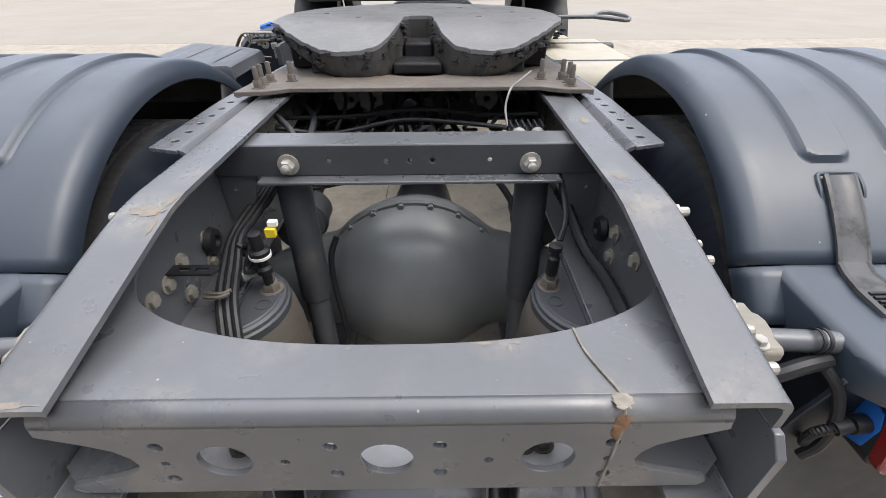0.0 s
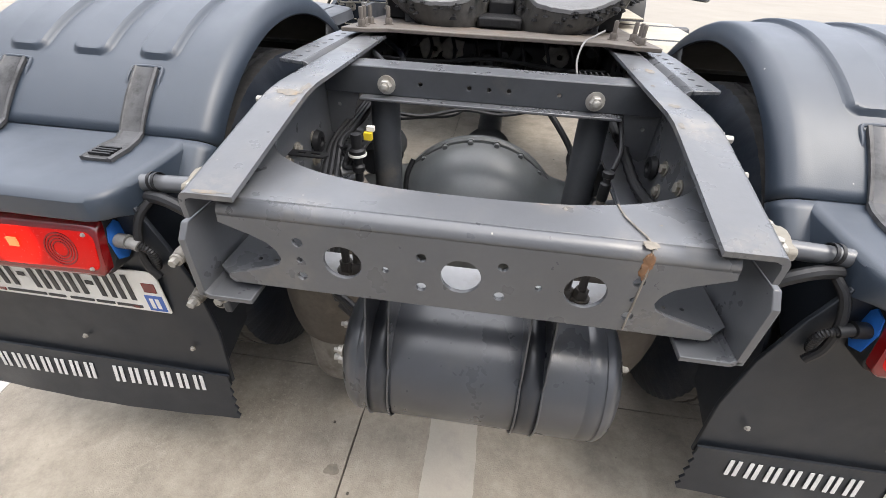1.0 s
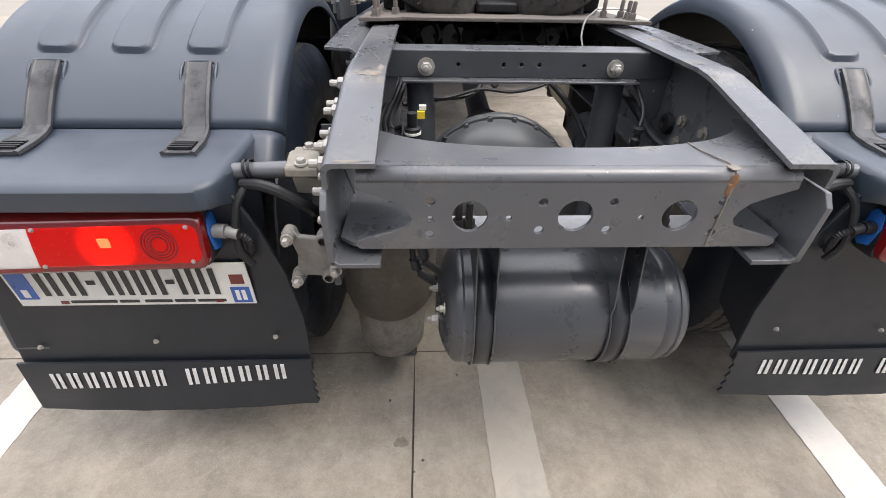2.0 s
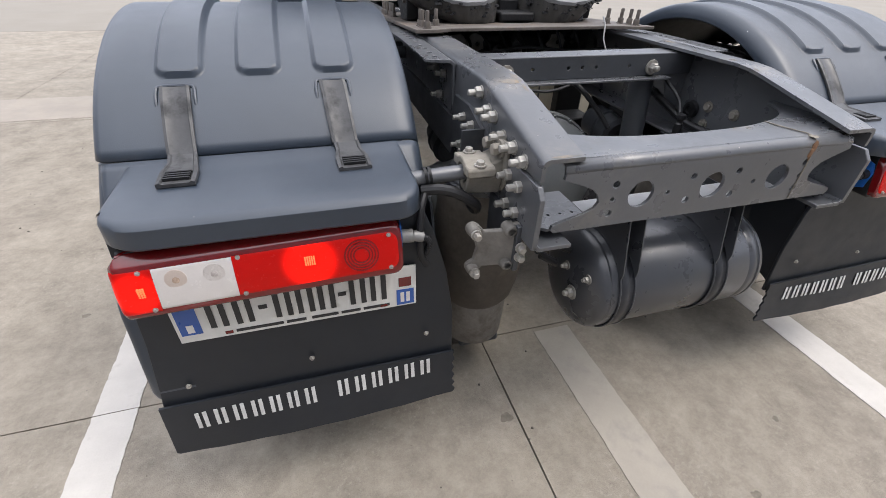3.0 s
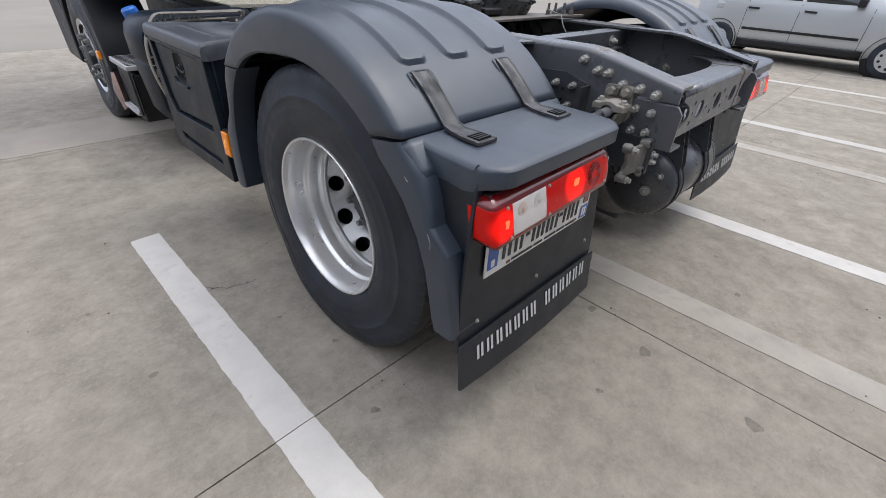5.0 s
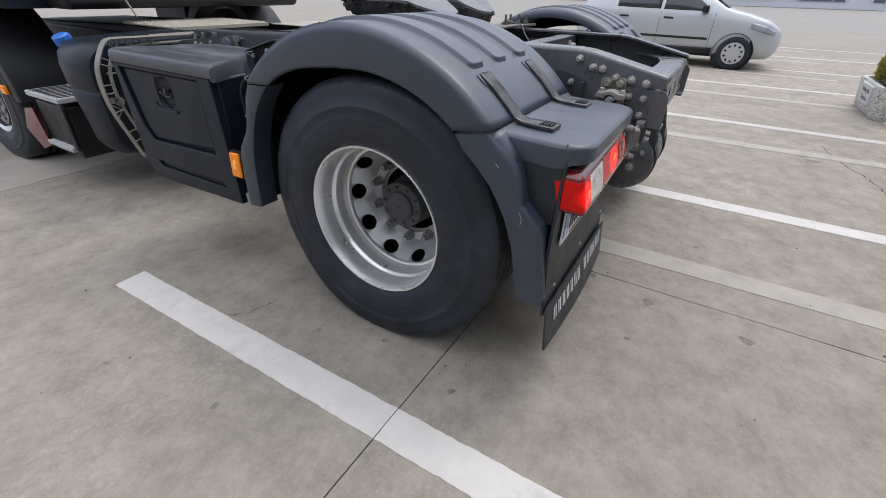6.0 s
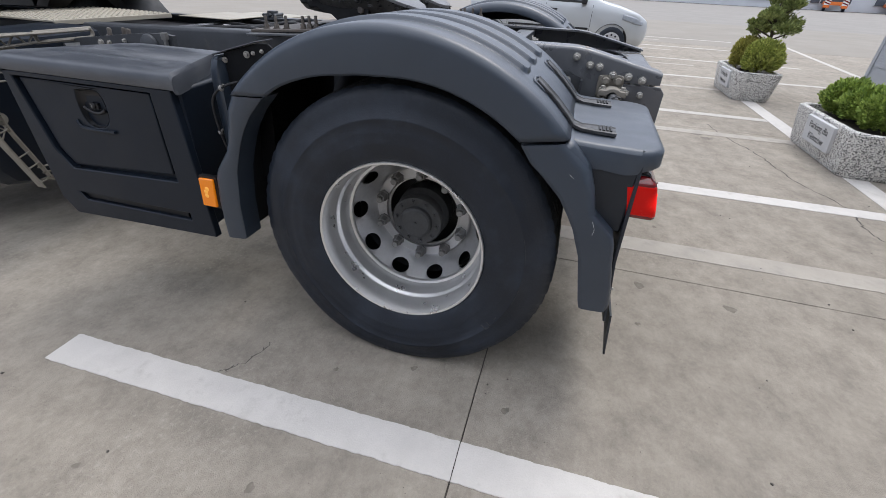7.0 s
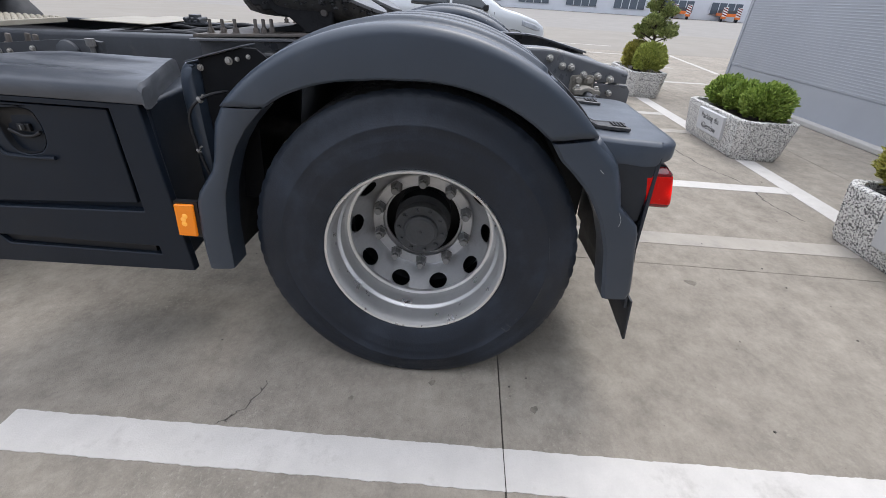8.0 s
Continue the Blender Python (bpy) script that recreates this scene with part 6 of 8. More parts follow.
for y, z, q in ((2.868, 0.910, 1.1), (2.475, 0.963, 0.9), (2.425, 0.966, 0.6), (2.330, 0.981, 0.6)):
    again("bolt", HEAD_MESH, beam_, pose(-0.751, y, z, 0, -90, 0) @ Matrix.Diagonal((q, q, 1, 1)))
bm = bmesh.new()
plate(bm, [(2.712, 0.942), (2.614, 0.953), (2.616, 0.931), (2.705, 0.919)], [], 0.001, lambda u, v, w: Vector((-0.7505 - w, u, v)))
part("sticker", bm, SHEET_PALE, beam_, "small pale sticker")
bm = bmesh.new()
lathe(bm, [(0, 0.020), (0.030, 0.018), (0.044, 0.010), (0.048, 0.0)], pose(-0.751, 2.19, 0.972, 0, -90, 0), 24)
part("bump", bm, CHASSIS_DARK, beam_)
part("nut", rods(((-0.762, 2.085, 1.004), (-0.762, 2.085, 1.030), 0.016, 6), ((-0.762, 2.085, 0.96), (-0.762, 2.085, 1.004), 0.009, 10)), NUT, beam_, "worn nut on the bracket's end")
for x, y in ((-0.70, 2.36), (-0.68, 2.41), (-0.72, 2.45)):
    again("nut", STUD_MESH, beam_, pose(x, y, 0.975, 10, 0, 0) @ Matrix.Diagonal((1.3, 1.3, 0.9, 1)))

# cast arch frame of the missing fairing: a channel of two flanges with ribs between them
outer = smooth_line([(-0.86, 0, 1.004), (-1.04, 0, 1.008), (-1.120, 0, 1.006), (-1.158, 0, 0.985), (-1.200, 0, 0.925), (-1.228, 0, 0.860), (-1.238, 0, 0.767), (-1.232, 0, 0.676), (-1.214, 0, 0.590), (-1.182, 0, 0.479), (-1.150, 0, 0.365)], 6)
normals = []
for i, p in enumerate(outer):
    d = (outer[min(i + 1, len(outer) - 1)] - outer[max(i - 1, 0)]).normalized()
    normals.append(Vector((0, 1, 0)).cross(d).normalized())
if (Vector((-0.9, 0, 0.7)) - outer[30]).dot(normals[30]) < 0:
    normals = [-q for q in normals]
GAP = 0.062


def flange(off, y0, y1, thick, first=0):
    bm_ = bmesh.new()
    rows_ = [[p + q * (off + b) + Vector((0, y, 0)) for y, b in ((y0, 0), (y1, 0), (y1, thick), (y0, thick))] for p, q in list(zip(outer, normals))[first:]]
    vs_ = grid(bm_, rows_, close=True)
    bm_.faces.new(vs_[0])
    bm_.faces.new(vs_[-1])
    return bm_


fair = part("fairing_frame", flange(0.0, 2.625, 2.675, 0.007), ALLOY, truck, "curved pale alloy frame for the side fairing", bevel=0.002)
part("inner_flange", flange(GAP, 2.640, 2.675, 0.005, 8), ALLOY, fair, bevel=0.001)
for k in (10, 16, 24, 27, 35, 38, 45, 52, 55, 59):
    bm = bmesh.new()
    p, q = outer[k], normals[k]
    rod(bm, p + Vector((0, 2.650, 0)), p + q * GAP + Vector((0, 2.650, 0)), 0.0035, 8)
    part("rib", bm, ALLOY, fair)
for k, n_ in ((12, 5), (41, 5), (48, -4)):
    bm = bmesh.new()
    rod(bm, outer[k] + Vector((0, 2.655, 0)), outer[k + n_] + normals[k + n_] * GAP + Vector((0, 2.655, 0)), 0.003, 8)
    part("rib", bm, ALLOY, fair)
for z, x0 in ((0.872, -1.170), (0.838, -1.185), (0.455, -1.125), (0.425, -1.115)):
    part("stay", rods(((x0, 2.655, z), (x0 + 0.17, 2.665, z - 0.012), 0.004, 8)), ALLOY, fair)
for x, z in ((-1.170, 0.690), (-1.020, 0.935)):
    bm = bmesh.new()
    plate(bm, ring_pts(x, z, 0.026, 14), [ring_pts(x, z, 0.007, 10)], 0.005, lambda u, v, w: Vector((u, 2.655 + w, v)))
    box(bm, x - 0.045, x - 0.012, 2.655, 2.660, z - 0.006, z + 0.022)
    part("lug", bm, ALLOY, fair, "alloy lug with a bolt hole", bevel=0.001)
bm = bmesh.new()
slot = [(-0.665 + 0.020 * math.cos(radians(a)), 0.984 + 0.020 * math.sin(radians(a))) for a in range(-90, 91, 15)] + [(-0.895 - 0.012 * math.cos(radians(a)), 0.984 - 0.020 * math.sin(radians(a))) for a in range(-90, 91, 15)]
hose(bm, [(x, 2.650, z) for x, z in slot + slot[:1]], 0.008, 8, 2)
part("end_loop", bm, ALLOY, fair)
part("lower_chord", rods(((-1.10, 2.650, 0.957), (-0.90, 2.650, 0.966), 0.006, 8)), ALLOY, fair)
for xa, xb in ((-1.10, -1.06), (-1.03, -1.06), (-1.03, -0.99), (-0.95, -0.99), (-0.95, -0.91)):
    part("rib", rods(((xa, 2.648, 0.960), (xb, 2.648, 1.004), 0.004, 8)), ALLOY, fair)
part("front_rail", rods(((-1.12, 2.622, 1.004), (-0.68, 2.622, 1.000), 0.006, 8)), ALLOY, fair)

# rounded urea tank ahead of it, with its blue cap
bm = bmesh.new()
rows = []
for y, g, lean in ((2.72, 0.06, 0.10), (2.735, 0.02, 0.10), (2.78, 0.0, 0.10), (2.95, 0.0, 0.02), (3.06, 0.0, -0.06), (3.12, 0.02, -0.10), (3.14, 0.06, -0.10)):
    rows.append([Vector((x, y + lean * (0.99 - z), z)) for x, z in ((-0.55, 0.33 + g), (-1.08, 0.33 + g), (-1.17 + g, 0.355 + g), (-1.212 + g, 0.42 + g), (-1.225 + g, 0.60), (-1.237 + g, 0.70), (-1.225 + g, 0.725), (-1.240 + g, 0.75), (-1.240 + g, 0.86), (-1.225 + g, 0.92 - g), (-1.18 + g, 0.965 - g), (-1.10, 0.985 - g), (-0.55, 1.0 - g))])
vs = grid(bm, rows, close=True)
bm.faces.new(vs[0])
bm.faces.new(vs[-1])
urea = part("urea_tank", bm, PANEL, truck, "rounded dark grey plastic tank with a blue cap", smooth=40)
bm = bmesh.new()
lathe(bm, [(0, 0.05), (0.035, 0.05), (0.045, 0.04), (0.046, 0.0), (0, 0)], pose(-1.145, 3.12, 0.950, 0, -18, 0), 18, lambda k, j: 1 + 0.05 * (k % 2))
part("filler_cap", bm, BLUE_CAP, urea, "blue screw cap")
# battery and step block below the cab
step_ = part("step_block", boxes((-0.6, -1.225, 3.30, 3.72, 0.24, 0.575), (-0.6, -1.10, 3.21, 3.75, 0.575, 0.60)), BLACK, truck, "black step well below the cab", bevel=0.02)
part("step_tread", boxes((-0.98, -1.252, 3.28, 3.74, 0.602, 0.634)), SHEET_PALE, step_, "pale alloy step tread", bevel=0.004)
part("step_tread", boxes((-1.05, -1.262, 3.34, 3.70, 0.285, 0.312)), SHEET_PALE, step_, "pale alloy step tread", bevel=0.004)
for k in range(9):
    part("tread_slot", boxes((-1.02, -1.24, 3.30 + 0.048 * k, 3.320 + 0.048 * k, 0.634, 0.637)), BLACK, step_)
part("side_plate", boxes((-1.236, -1.250, 3.27, 3.33, 0.30, 0.60)), BLACK, step_, bevel=0.006)
bm = bmesh.new()
prism(bm, [(3.74, 0.52), (3.88, 0.50), (4.02, 0.34), (3.86, 0.215), (3.69, 0.27), (3.72, 0.40)], lambda u, v, w: Vector((w, u, v)), -1.246, -1.254)
part("reflector", bm, RED_DARK, truck, "red reflector board beside the front wheel", bevel=0.002)
bm = bmesh.new()
prism(bm, [(4.08, 0.56), (4.16, 0.56), (4.16, 0.62), (4.08, 0.62)], lambda u, v, w: Vector((w, u, v)), -1.24, -1.262)
part("side_marker", bm, AMBER, truck, "small orange side marker lamp on the cab", bevel=0.006)

# catwalk between cab and coupling
cat = part("catwalk", boxes((-0.58, 0.17, 2.98, 3.60, 1.002, 1.012)), CREAM, truck, "pale alloy tread-plate catwalk across the frame", bevel=0.002)
bm = bmesh.new()
for i in range(17):
    for j in range(20):
        lathe(bm, [(0.013, 0), (0.009, 0.006), (0, 0.008)], pose(-0.56 + 0.0375 * j, 3.0 + 0.0375 * i, 1.012), 6)
tagged(part("tread_studs", bm, CREAM, cat), kind="stuff")
part("edge", boxes((-0.582, 0.172, 2.966, 2.98, 0.988, 1.014)), CREAM, cat, bevel=0.003)
# cab: dark rear wall, floor and corners
bm = bmesh.new()
rows = []
for y in (3.72, 3.78, 5.7, 5.95):
    g = 0.04 if y in (3.72, 5.95) else 0.0
    rows.append([Vector((x, y, z)) for x, z in ((-1.15 + g, 1.10), (-1.235 + g, 1.18), (-1.245 + g, 2.2), (-1.22 + g, 3.55), (-1.05, 3.75), (1.05, 3.75), (1.22 - g, 3.55), (1.245 - g, 2.2), (1.235 - g, 1.18), (1.15 - g, 1.10))])
vs = grid(bm, rows, close=True)
bm.faces.new(vs[0])
bm.faces.new(vs[-1])
cab = part("cab", bm, PANEL, truck, "dark grey sleeper cab of the truck", smooth=40)
for sx in (-1, 1):
    bm = bmesh.new()
    cowl_strip(bm, sx, [(4.62 + 0.68 * math.cos(a), 0.52 + 0.68 * math.sin(a), 4.62 + 0.58 * math.cos(a), 0.52 + 0.58 * math.sin(a)) for a in (radians(q) for q in range(0, 181, 12))], 0.85, 1.24)
    part("wheel_arch", bm, BLACK, cab)
    part("side_skirt", boxes((sx * 0.9, sx * 1.235, 5.25, 5.9, 0.35, 1.2)), PANEL, cab, bevel=0.03)
    part("mirror_arm", boxes((sx * 1.24, sx * 1.42, 5.3, 5.4, 1.9, 2.5)), BLACK, cab, bevel=0.03)
# lower box stretched back below the rails to keep light from under the truck
bm = boxes((-0.45, 0.45, 2.62, 5.6, 0.45, 0.94), (-0.95, 0.95, 3.45, 3.74, 1.10, 1.32))
part("engine_block", bm, BLACK, truck, "dark engine and gearbox mass under the cab, stretched back to block light", bevel=0.04)
bm = bmesh.new()
rod(bm, (-0.62, 3.30, 1.06), (-0.66, 3.42, 1.30), 0.006, 8)
part("stay_rod", bm, ALLOY, cab)

# ---- planters ----
PEBBLE = bpy.data.materials.new("washed_pebble_concrete")
PEBBLE.use_nodes = True
n_, l_ = PEBBLE.node_tree.nodes, PEBBLE.node_tree.links
geo = n_.new("ShaderNodeNewGeometry")
vor = n_.new("ShaderNodeTexVoronoi")
vor.inputs["Scale"].default_value = 122
l_.new(geo.outputs["Position"], vor.inputs["Vector"])
sep = n_.new("ShaderNodeSeparateColor")
l_.new(vor.outputs["Color"], sep.inputs["Color"])
cr = n_.new("ShaderNodeValToRGB")
cr.color_ramp.interpolation = "CONSTANT"
for pos, c in ((0.0, 0.07), (0.15, 0.24), (0.30, 0.66), (0.55, 0.46), (0.75, 0.74)):
    e = cr.color_ramp.elements.new(pos) if pos else cr.color_ramp.elements[0]
    e.color = (c, c * 0.97, c * 0.91, 1)
l_.new(sep.outputs["Red"], cr.inputs["Fac"])
l_.new(cr.outputs["Color"], n_["Principled BSDF"].inputs["Base Color"])
n_["Principled BSDF"].inputs["Roughness"].default_value = 0.8
bmp = n_.new("ShaderNodeBump")
bmp.inputs["Distance"].default_value = 0.006
bmp.inputs["Strength"].default_value = 0.8
bmp.invert = True
l_.new(vor.outputs["Distance"], bmp.inputs["Height"])
l_.new(bmp.outputs["Normal"], n_["Principled BSDF"].inputs["Normal"])
SOIL = surface("soil", (0.05, 0.04, 0.03), 0.95, var=0.4, scale=30, bump=1.0)
SIGN = surface("pale_stone_sign", (0.52, 0.52, 0.52), 0.6, var=0.05, bump=0.1)


def leafy(name, dark, light):
    m = surface(name, dark, 0.6, var=0.35, scale=14, bump=0.0, spec=0.3)
    n, l = m.node_tree.nodes, m.node_tree.links
    p = n["Principled BSDF"]
    old = p.inputs["Base Color"].links[0].from_socket
    g = n.new("ShaderNodeNewGeometry")
    x = n.new("ShaderNodeMixRGB")
    l.new(g.outputs["Random Per Island"], x.inputs["Fac"])
    l.new(old, x.inputs["Color1"])
    x.inputs["Color2"].default_value = (*light, 1)
    l.new(x.outputs["Color"], p.inputs["Base Color"])
    return m


THUJA = leafy("thuja_leaf", (0.12, 0.20, 0.034), (0.40, 0.50, 0.115))
THUJA_OLD = leafy("thuja_leaf_yellowed", (0.24, 0.24, 0.05), (0.52, 0.48, 0.13))
THUJA_MID = leafy("thuja_leaf_pale", (0.23, 0.28, 0.055), (0.55, 0.58, 0.16))
PINE = leafy("pine_needle", (0.12, 0.16, 0.045), (0.38, 0.42, 0.15))
BARK = surface("bark", (0.09, 0.07, 0.05), 0.9, var=0.3, scale=30, bump=0.8)


def spray(bm, at, out, size, rnd, count):
    """A small fan of narrow leaf blades."""
    out = out.normalized()
    a = out.orthogonal().normalized()
    b = out.cross(a)
    for _ in range(count):
        t = rnd.uniform(0, 6.283)
        d = (out + 0.75 * rnd.uniform(0.2, 1) * (a * math.cos(t) + b * math.sin(t))).normalized()
        w = d.orthogonal().normalized()
        w = (Matrix.Rotation(rnd.uniform(0, 6.28), 3, d) @ w) * size * 0.20
        p = at + Vector((rnd.uniform(-1, 1), rnd.uniform(-1, 1), rnd.uniform(-1, 1))) * size * 0.4
        q = p + d * size * rnd.uniform(0.6, 1.2)
        mid = p.lerp(q, 0.55)
        v = [bm.verts.new(c) for c in (p, mid + w, q, mid - w)]
        bm.faces.new(v)


def shrub(name, label, at, r, h, mat_, seed, count=2000):
    rnd = random.Random(seed)
    bush = thing(name, label, "shrub", pose(*at))
    bm = rods(((0, 0, -0.02), (0.01, 0, h * 0.5), 0.02, 8, 0.01))
    for k in range(9):
        a = k * 2.4
        rod(bm, (0, 0, h * 0.2), (0.6 * r * math.cos(a), 0.6 * r * math.sin(a), h * (0.4 + 0.05 * k)), 0.006, 5, 0.002)
    part("stem", bm, BARK, bush)
    bm = bmesh.new()
    for k in range(count):
        u = rnd.uniform(-0.8, 1)
        t = rnd.uniform(0, 6.283)
        s = math.sqrt(1 - u * u)
        d = Vector((s * math.cos(t), s * math.sin(t), u))
        lump = 0.90 + 0.06 * math.sin(3 * t + seed) * s + 0.06 * math.sin(5 * u + 2 * t + seed) + 0.05 * math.sin(9 * t + 4 * u)
        depth = rnd.uniform(0.62, 1.0) ** 0.6
        p = Vector((d.x * r, d.y * r, h * 0.5 + d.z * h * 0.5)) * 1.0
        p = Vector((p.x * lump * depth, p.y * lump * depth, h * 0.5 + (p.z - h * 0.5) * lump * depth))
        spray(bm, p, Vector((d.x, d.y, d.z * 0.6 + 0.75)), rnd.uniform(0.024, 0.050), rnd, 8)
    part("foliage", bm, mat_, bush, smooth=0)
    return bush


def bonsai(at, seed):
    rnd = random.Random(seed)
    tree = thing("pine_tree", "small cloud-pruned pine in a pebble planter", "tree", pose(*at))
    bm = bmesh.new()
    line = [(0, 0, -0.02), (0.02, 0.01, 0.25), (-0.03, 0.0, 0.5), (0.03, 0.02, 0.72), (0.0, 0.0, 0.98)]
    hose(bm, line, 0.022, 8)
    pads = []
    for x, y, z, r in ((0.26, 0.1, 0.52, 0.17), (-0.24, -0.1, 0.56, 0.18), (0.02, 0.22, 0.60, 0.16), (0.10, -0.24, 0.62, 0.17), (-0.17, 0.16, 0.72, 0.14), (0.19, -0.05, 0.76, 0.15), (-0.10, -0.12, 0.86, 0.13), (0.08, 0.10, 0.92, 0.12), (0.0, 0.0, 1.06, 0.12)):
        hose(bm, [(0, 0, z - 0.12), (x * 0.5, y * 0.5, z - 0.07), (x, y, z - 0.02)], 0.009, 6, 4)
        pads.append((Vector((x * 0.85, y * 0.85, z + 0.03)), r * 0.8))
    part("trunk", bm, BARK, tree)
    bm = bmesh.new()
    for c, r in pads:
        for k in range(130):
            t = rnd.uniform(0, 6.283)
            q = r * math.sqrt(rnd.random())
            p = c + Vector((q * math.cos(t), q * math.sin(t), rnd.uniform(-0.10, 0.13) * (1.15 - q / r)))
            spray(bm, p, Vector((math.cos(t) * q / r, math.sin(t) * q / r, 0.8)), 0.05, rnd, 7)
    part("crown", bm, PINE, tree, smooth=0)
    return tree


def planter(at, sign):
    """A trough of washed-pebble concrete with chamfered feet and corners, 1.2 m long."""
    tub = thing("planter", "pebble-dashed concrete trough planter" + (" with a small sign" if sign else ""), "planter", at, "planters along the bays")

    def ring(L, W, z, c):
        return [Vector((x, y, z)) for x, y in ((-L + c, -W), (L - c, -W), (L, -W + c), (L, W - c), (L - c, W), (-L + c, W), (-L, W - c), (-L, -W + c))]
    bm = bmesh.new()
    rows = [ring(0.56, 0.225, 0.0, 0.06), ring(0.585, 0.245, 0.05, 0.07), ring(0.62, 0.285, 0.33, 0.085), ring(0.622, 0.287, 0.372, 0.085), ring(0.615, 0.28, 0.38, 0.085), ring(0.565, 0.235, 0.38, 0.07), ring(0.55, 0.22, 0.28, 0.06)]
    vs = grid(bm, rows, close=True)
    bm.faces.new(vs[0])
    part("trough", bm, PEBBLE, tub, bevel=0.008)
    bm = bmesh.new()
    grid(bm, [[Vector((lerp(-0.54, 0.54, i / 12), lerp(-0.25, 0.25, j / 6), 0.335 + 0.015 * math.sin(i * 1.7 + j))) for i in range(13)] for j in range(7)])
    part("soil", bm, SOIL, tub)
    if sign:
        m = pose(-0.06, 0.275, 0.235, -8, 0, 0)
        bm = bmesh.new()
        box(bm, -0.265, 0.265, -0.01, 0.024, -0.115, 0.115, m)
        board = part("sign", bm, SIGN, tub, "pale grey sign with two lines of dark lettering", bevel=0.006)
        for text, z in (("Parking dla", 0.022), ("Klientów", -0.075)):
            c = bpy.data.curves.new("words", "FONT")
            c.body, c.size, c.align_x, c.extrude = text, 0.085, "CENTER", 0.0006
            words = new("lettering", c)
            words.data.materials.append(INK)
            words.parent = board
            words.matrix_local = m @ pose(0, 0.0252, z, 90, 0, 180)
    return tub


planter(pose(5.46, -2.15, 0), True)
planter(pose(2.40, -2.225, 0), True)
planter(pose(-0.30, -2.05, 0), True)
shrub("shrub", "round green clipped thuja in a planter", (5.10, -2.16, 0.32), 0.25, 0.47, THUJA_MID, 1)
shrub("shrub", "yellowing clipped thuja in a planter", (5.55, -2.10, 0.32), 0.22, 0.46, THUJA_OLD, 2)
bonsai((5.36, -2.24, 0.32), 3)
shrub("shrub", "round green clipped thuja in a planter", (2.06, -2.26, 0.32), 0.225, 0.37, THUJA, 4)
shrub("shrub", "round green clipped thuja in a planter", (2.42, -2.24, 0.32), 0.19, 0.33, THUJA, 5)
shrub("shrub", "round green clipped thuja in a planter", (2.73, -2.21, 0.32), 0.19, 0.34, THUJA, 6)
shrub("shrub", "yellowing clipped thuja in a planter", (0.10, -2.07, 0.32), 0.25, 0.42, THUJA_OLD, 7)

# ---- grey corrugated hall beside the bays ----
SHEET = surface("grey_sheet_metal", (0.35, 0.365, 0.39), 0.5, metal=0.1, var=0.05, scale=1.2, bump=0.02, dirt=(0.28, 0.28, 0.28), dirt_at=0.6, dirt_scale=1.5, dirt_most=0.3)
PLINTH = surface("plinth_concrete", (0.42, 0.40, 0.37), 0.85, var=0.1, scale=3, bump=0.3)
hall = thing("hall", "grey hall with horizontal corrugated metal walls", "building")
WX, WY = 6.12, -3.97


def corrugated(bm, a, b, z0, z1, out, pitch=0.034, depth=0.0016):
    a, b, out = Vector(a), Vector(b), Vector(out)
    rows = []
    n = int((z1 - z0) / pitch)
    for k in range(n):
        z = z0 + k * pitch
        for f, d in ((0.0, 0.0), (0.5, 0.0), (0.6, depth), (0.9, depth)):
            rows.append([Vector((p.x, p.y, z + f * pitch)) + out * d for p in (a, b)])
    rows.append([Vector((p.x, p.y, z1)) for p in (a, b)])
    grid(bm, rows)
    return bm


bm = bmesh.new()
corrugated(bm, (-9, WY, 0), (WX, WY, 0), 0.47, 5.0, (0, 1, 0))
part("wall", bm, SHEET, hall, smooth=0)
bm = bmesh.new()
corrugated(bm, (WX, WY, 0), (WX, -16, 0), 0.47, 5.0, (1, 0, 0))
part("wall", bm, SHEET, hall, smooth=0)
part("lower_panel", boxes((-9, WX - 0.004, -16, WY - 0.006, 0.06, 0.462)), SHEET, hall)
part("core", boxes((-9, WX - 0.01, -16, WY - 0.012, 0.462, 5.05)), SHEET, hall)
part("corner_trim", boxes((WX - 0.06, WX + 0.014, WY - 0.06, WY + 0.014, 0.06, 5.05)), SHEET, hall, bevel=0.004)
part("plinth", boxes((-9, WX + 0.10, -16, WY + 0.12, 0.0, 0.06)), PLINTH, hall, bevel=0.01)
part("roof", boxes((-9.1, WX + 0.1, -16.1, WY + 0.1, 5.05, 5.25)), SHEET, hall)

# ---- unseen plain wall, added to close the yard and dim the truck's left side ----
blocking_wall = tagged(part("wall_west", boxes((-9.3, -9.0, -16, 4.0, 0.0, 7.0)), SHEET), "unseen plain grey wall added to cut the light from the west", "wall", kind="structure")

# ---- parked silver hatchback ----
HEAD_GLASS = surface("headlamp_glass", (0.30, 0.32, 0.345), 0.10, var=0.2, scale=12, bump=0.0, coat=0.8)
SILVER = surface("silver_car_paint", (0.47, 0.485, 0.49), 0.30, metal=0.3, var=0.0, scale=2, bump=0.0, coat=0.3)
GLASS = surface("dark_car_glass", (0.03, 0.035, 0.04), 0.06, var=0.02, bump=0.0, coat=0.3)
HUBCAP = surface("hubcap_silver", (0.50, 0.50, 0.50), 0.35, metal=0.3, var=0.05, bump=0.0)
car = thing("hatchback_car", "silver hatchback car parked across the yard", "car", pose(8.5, -0.02, 0))


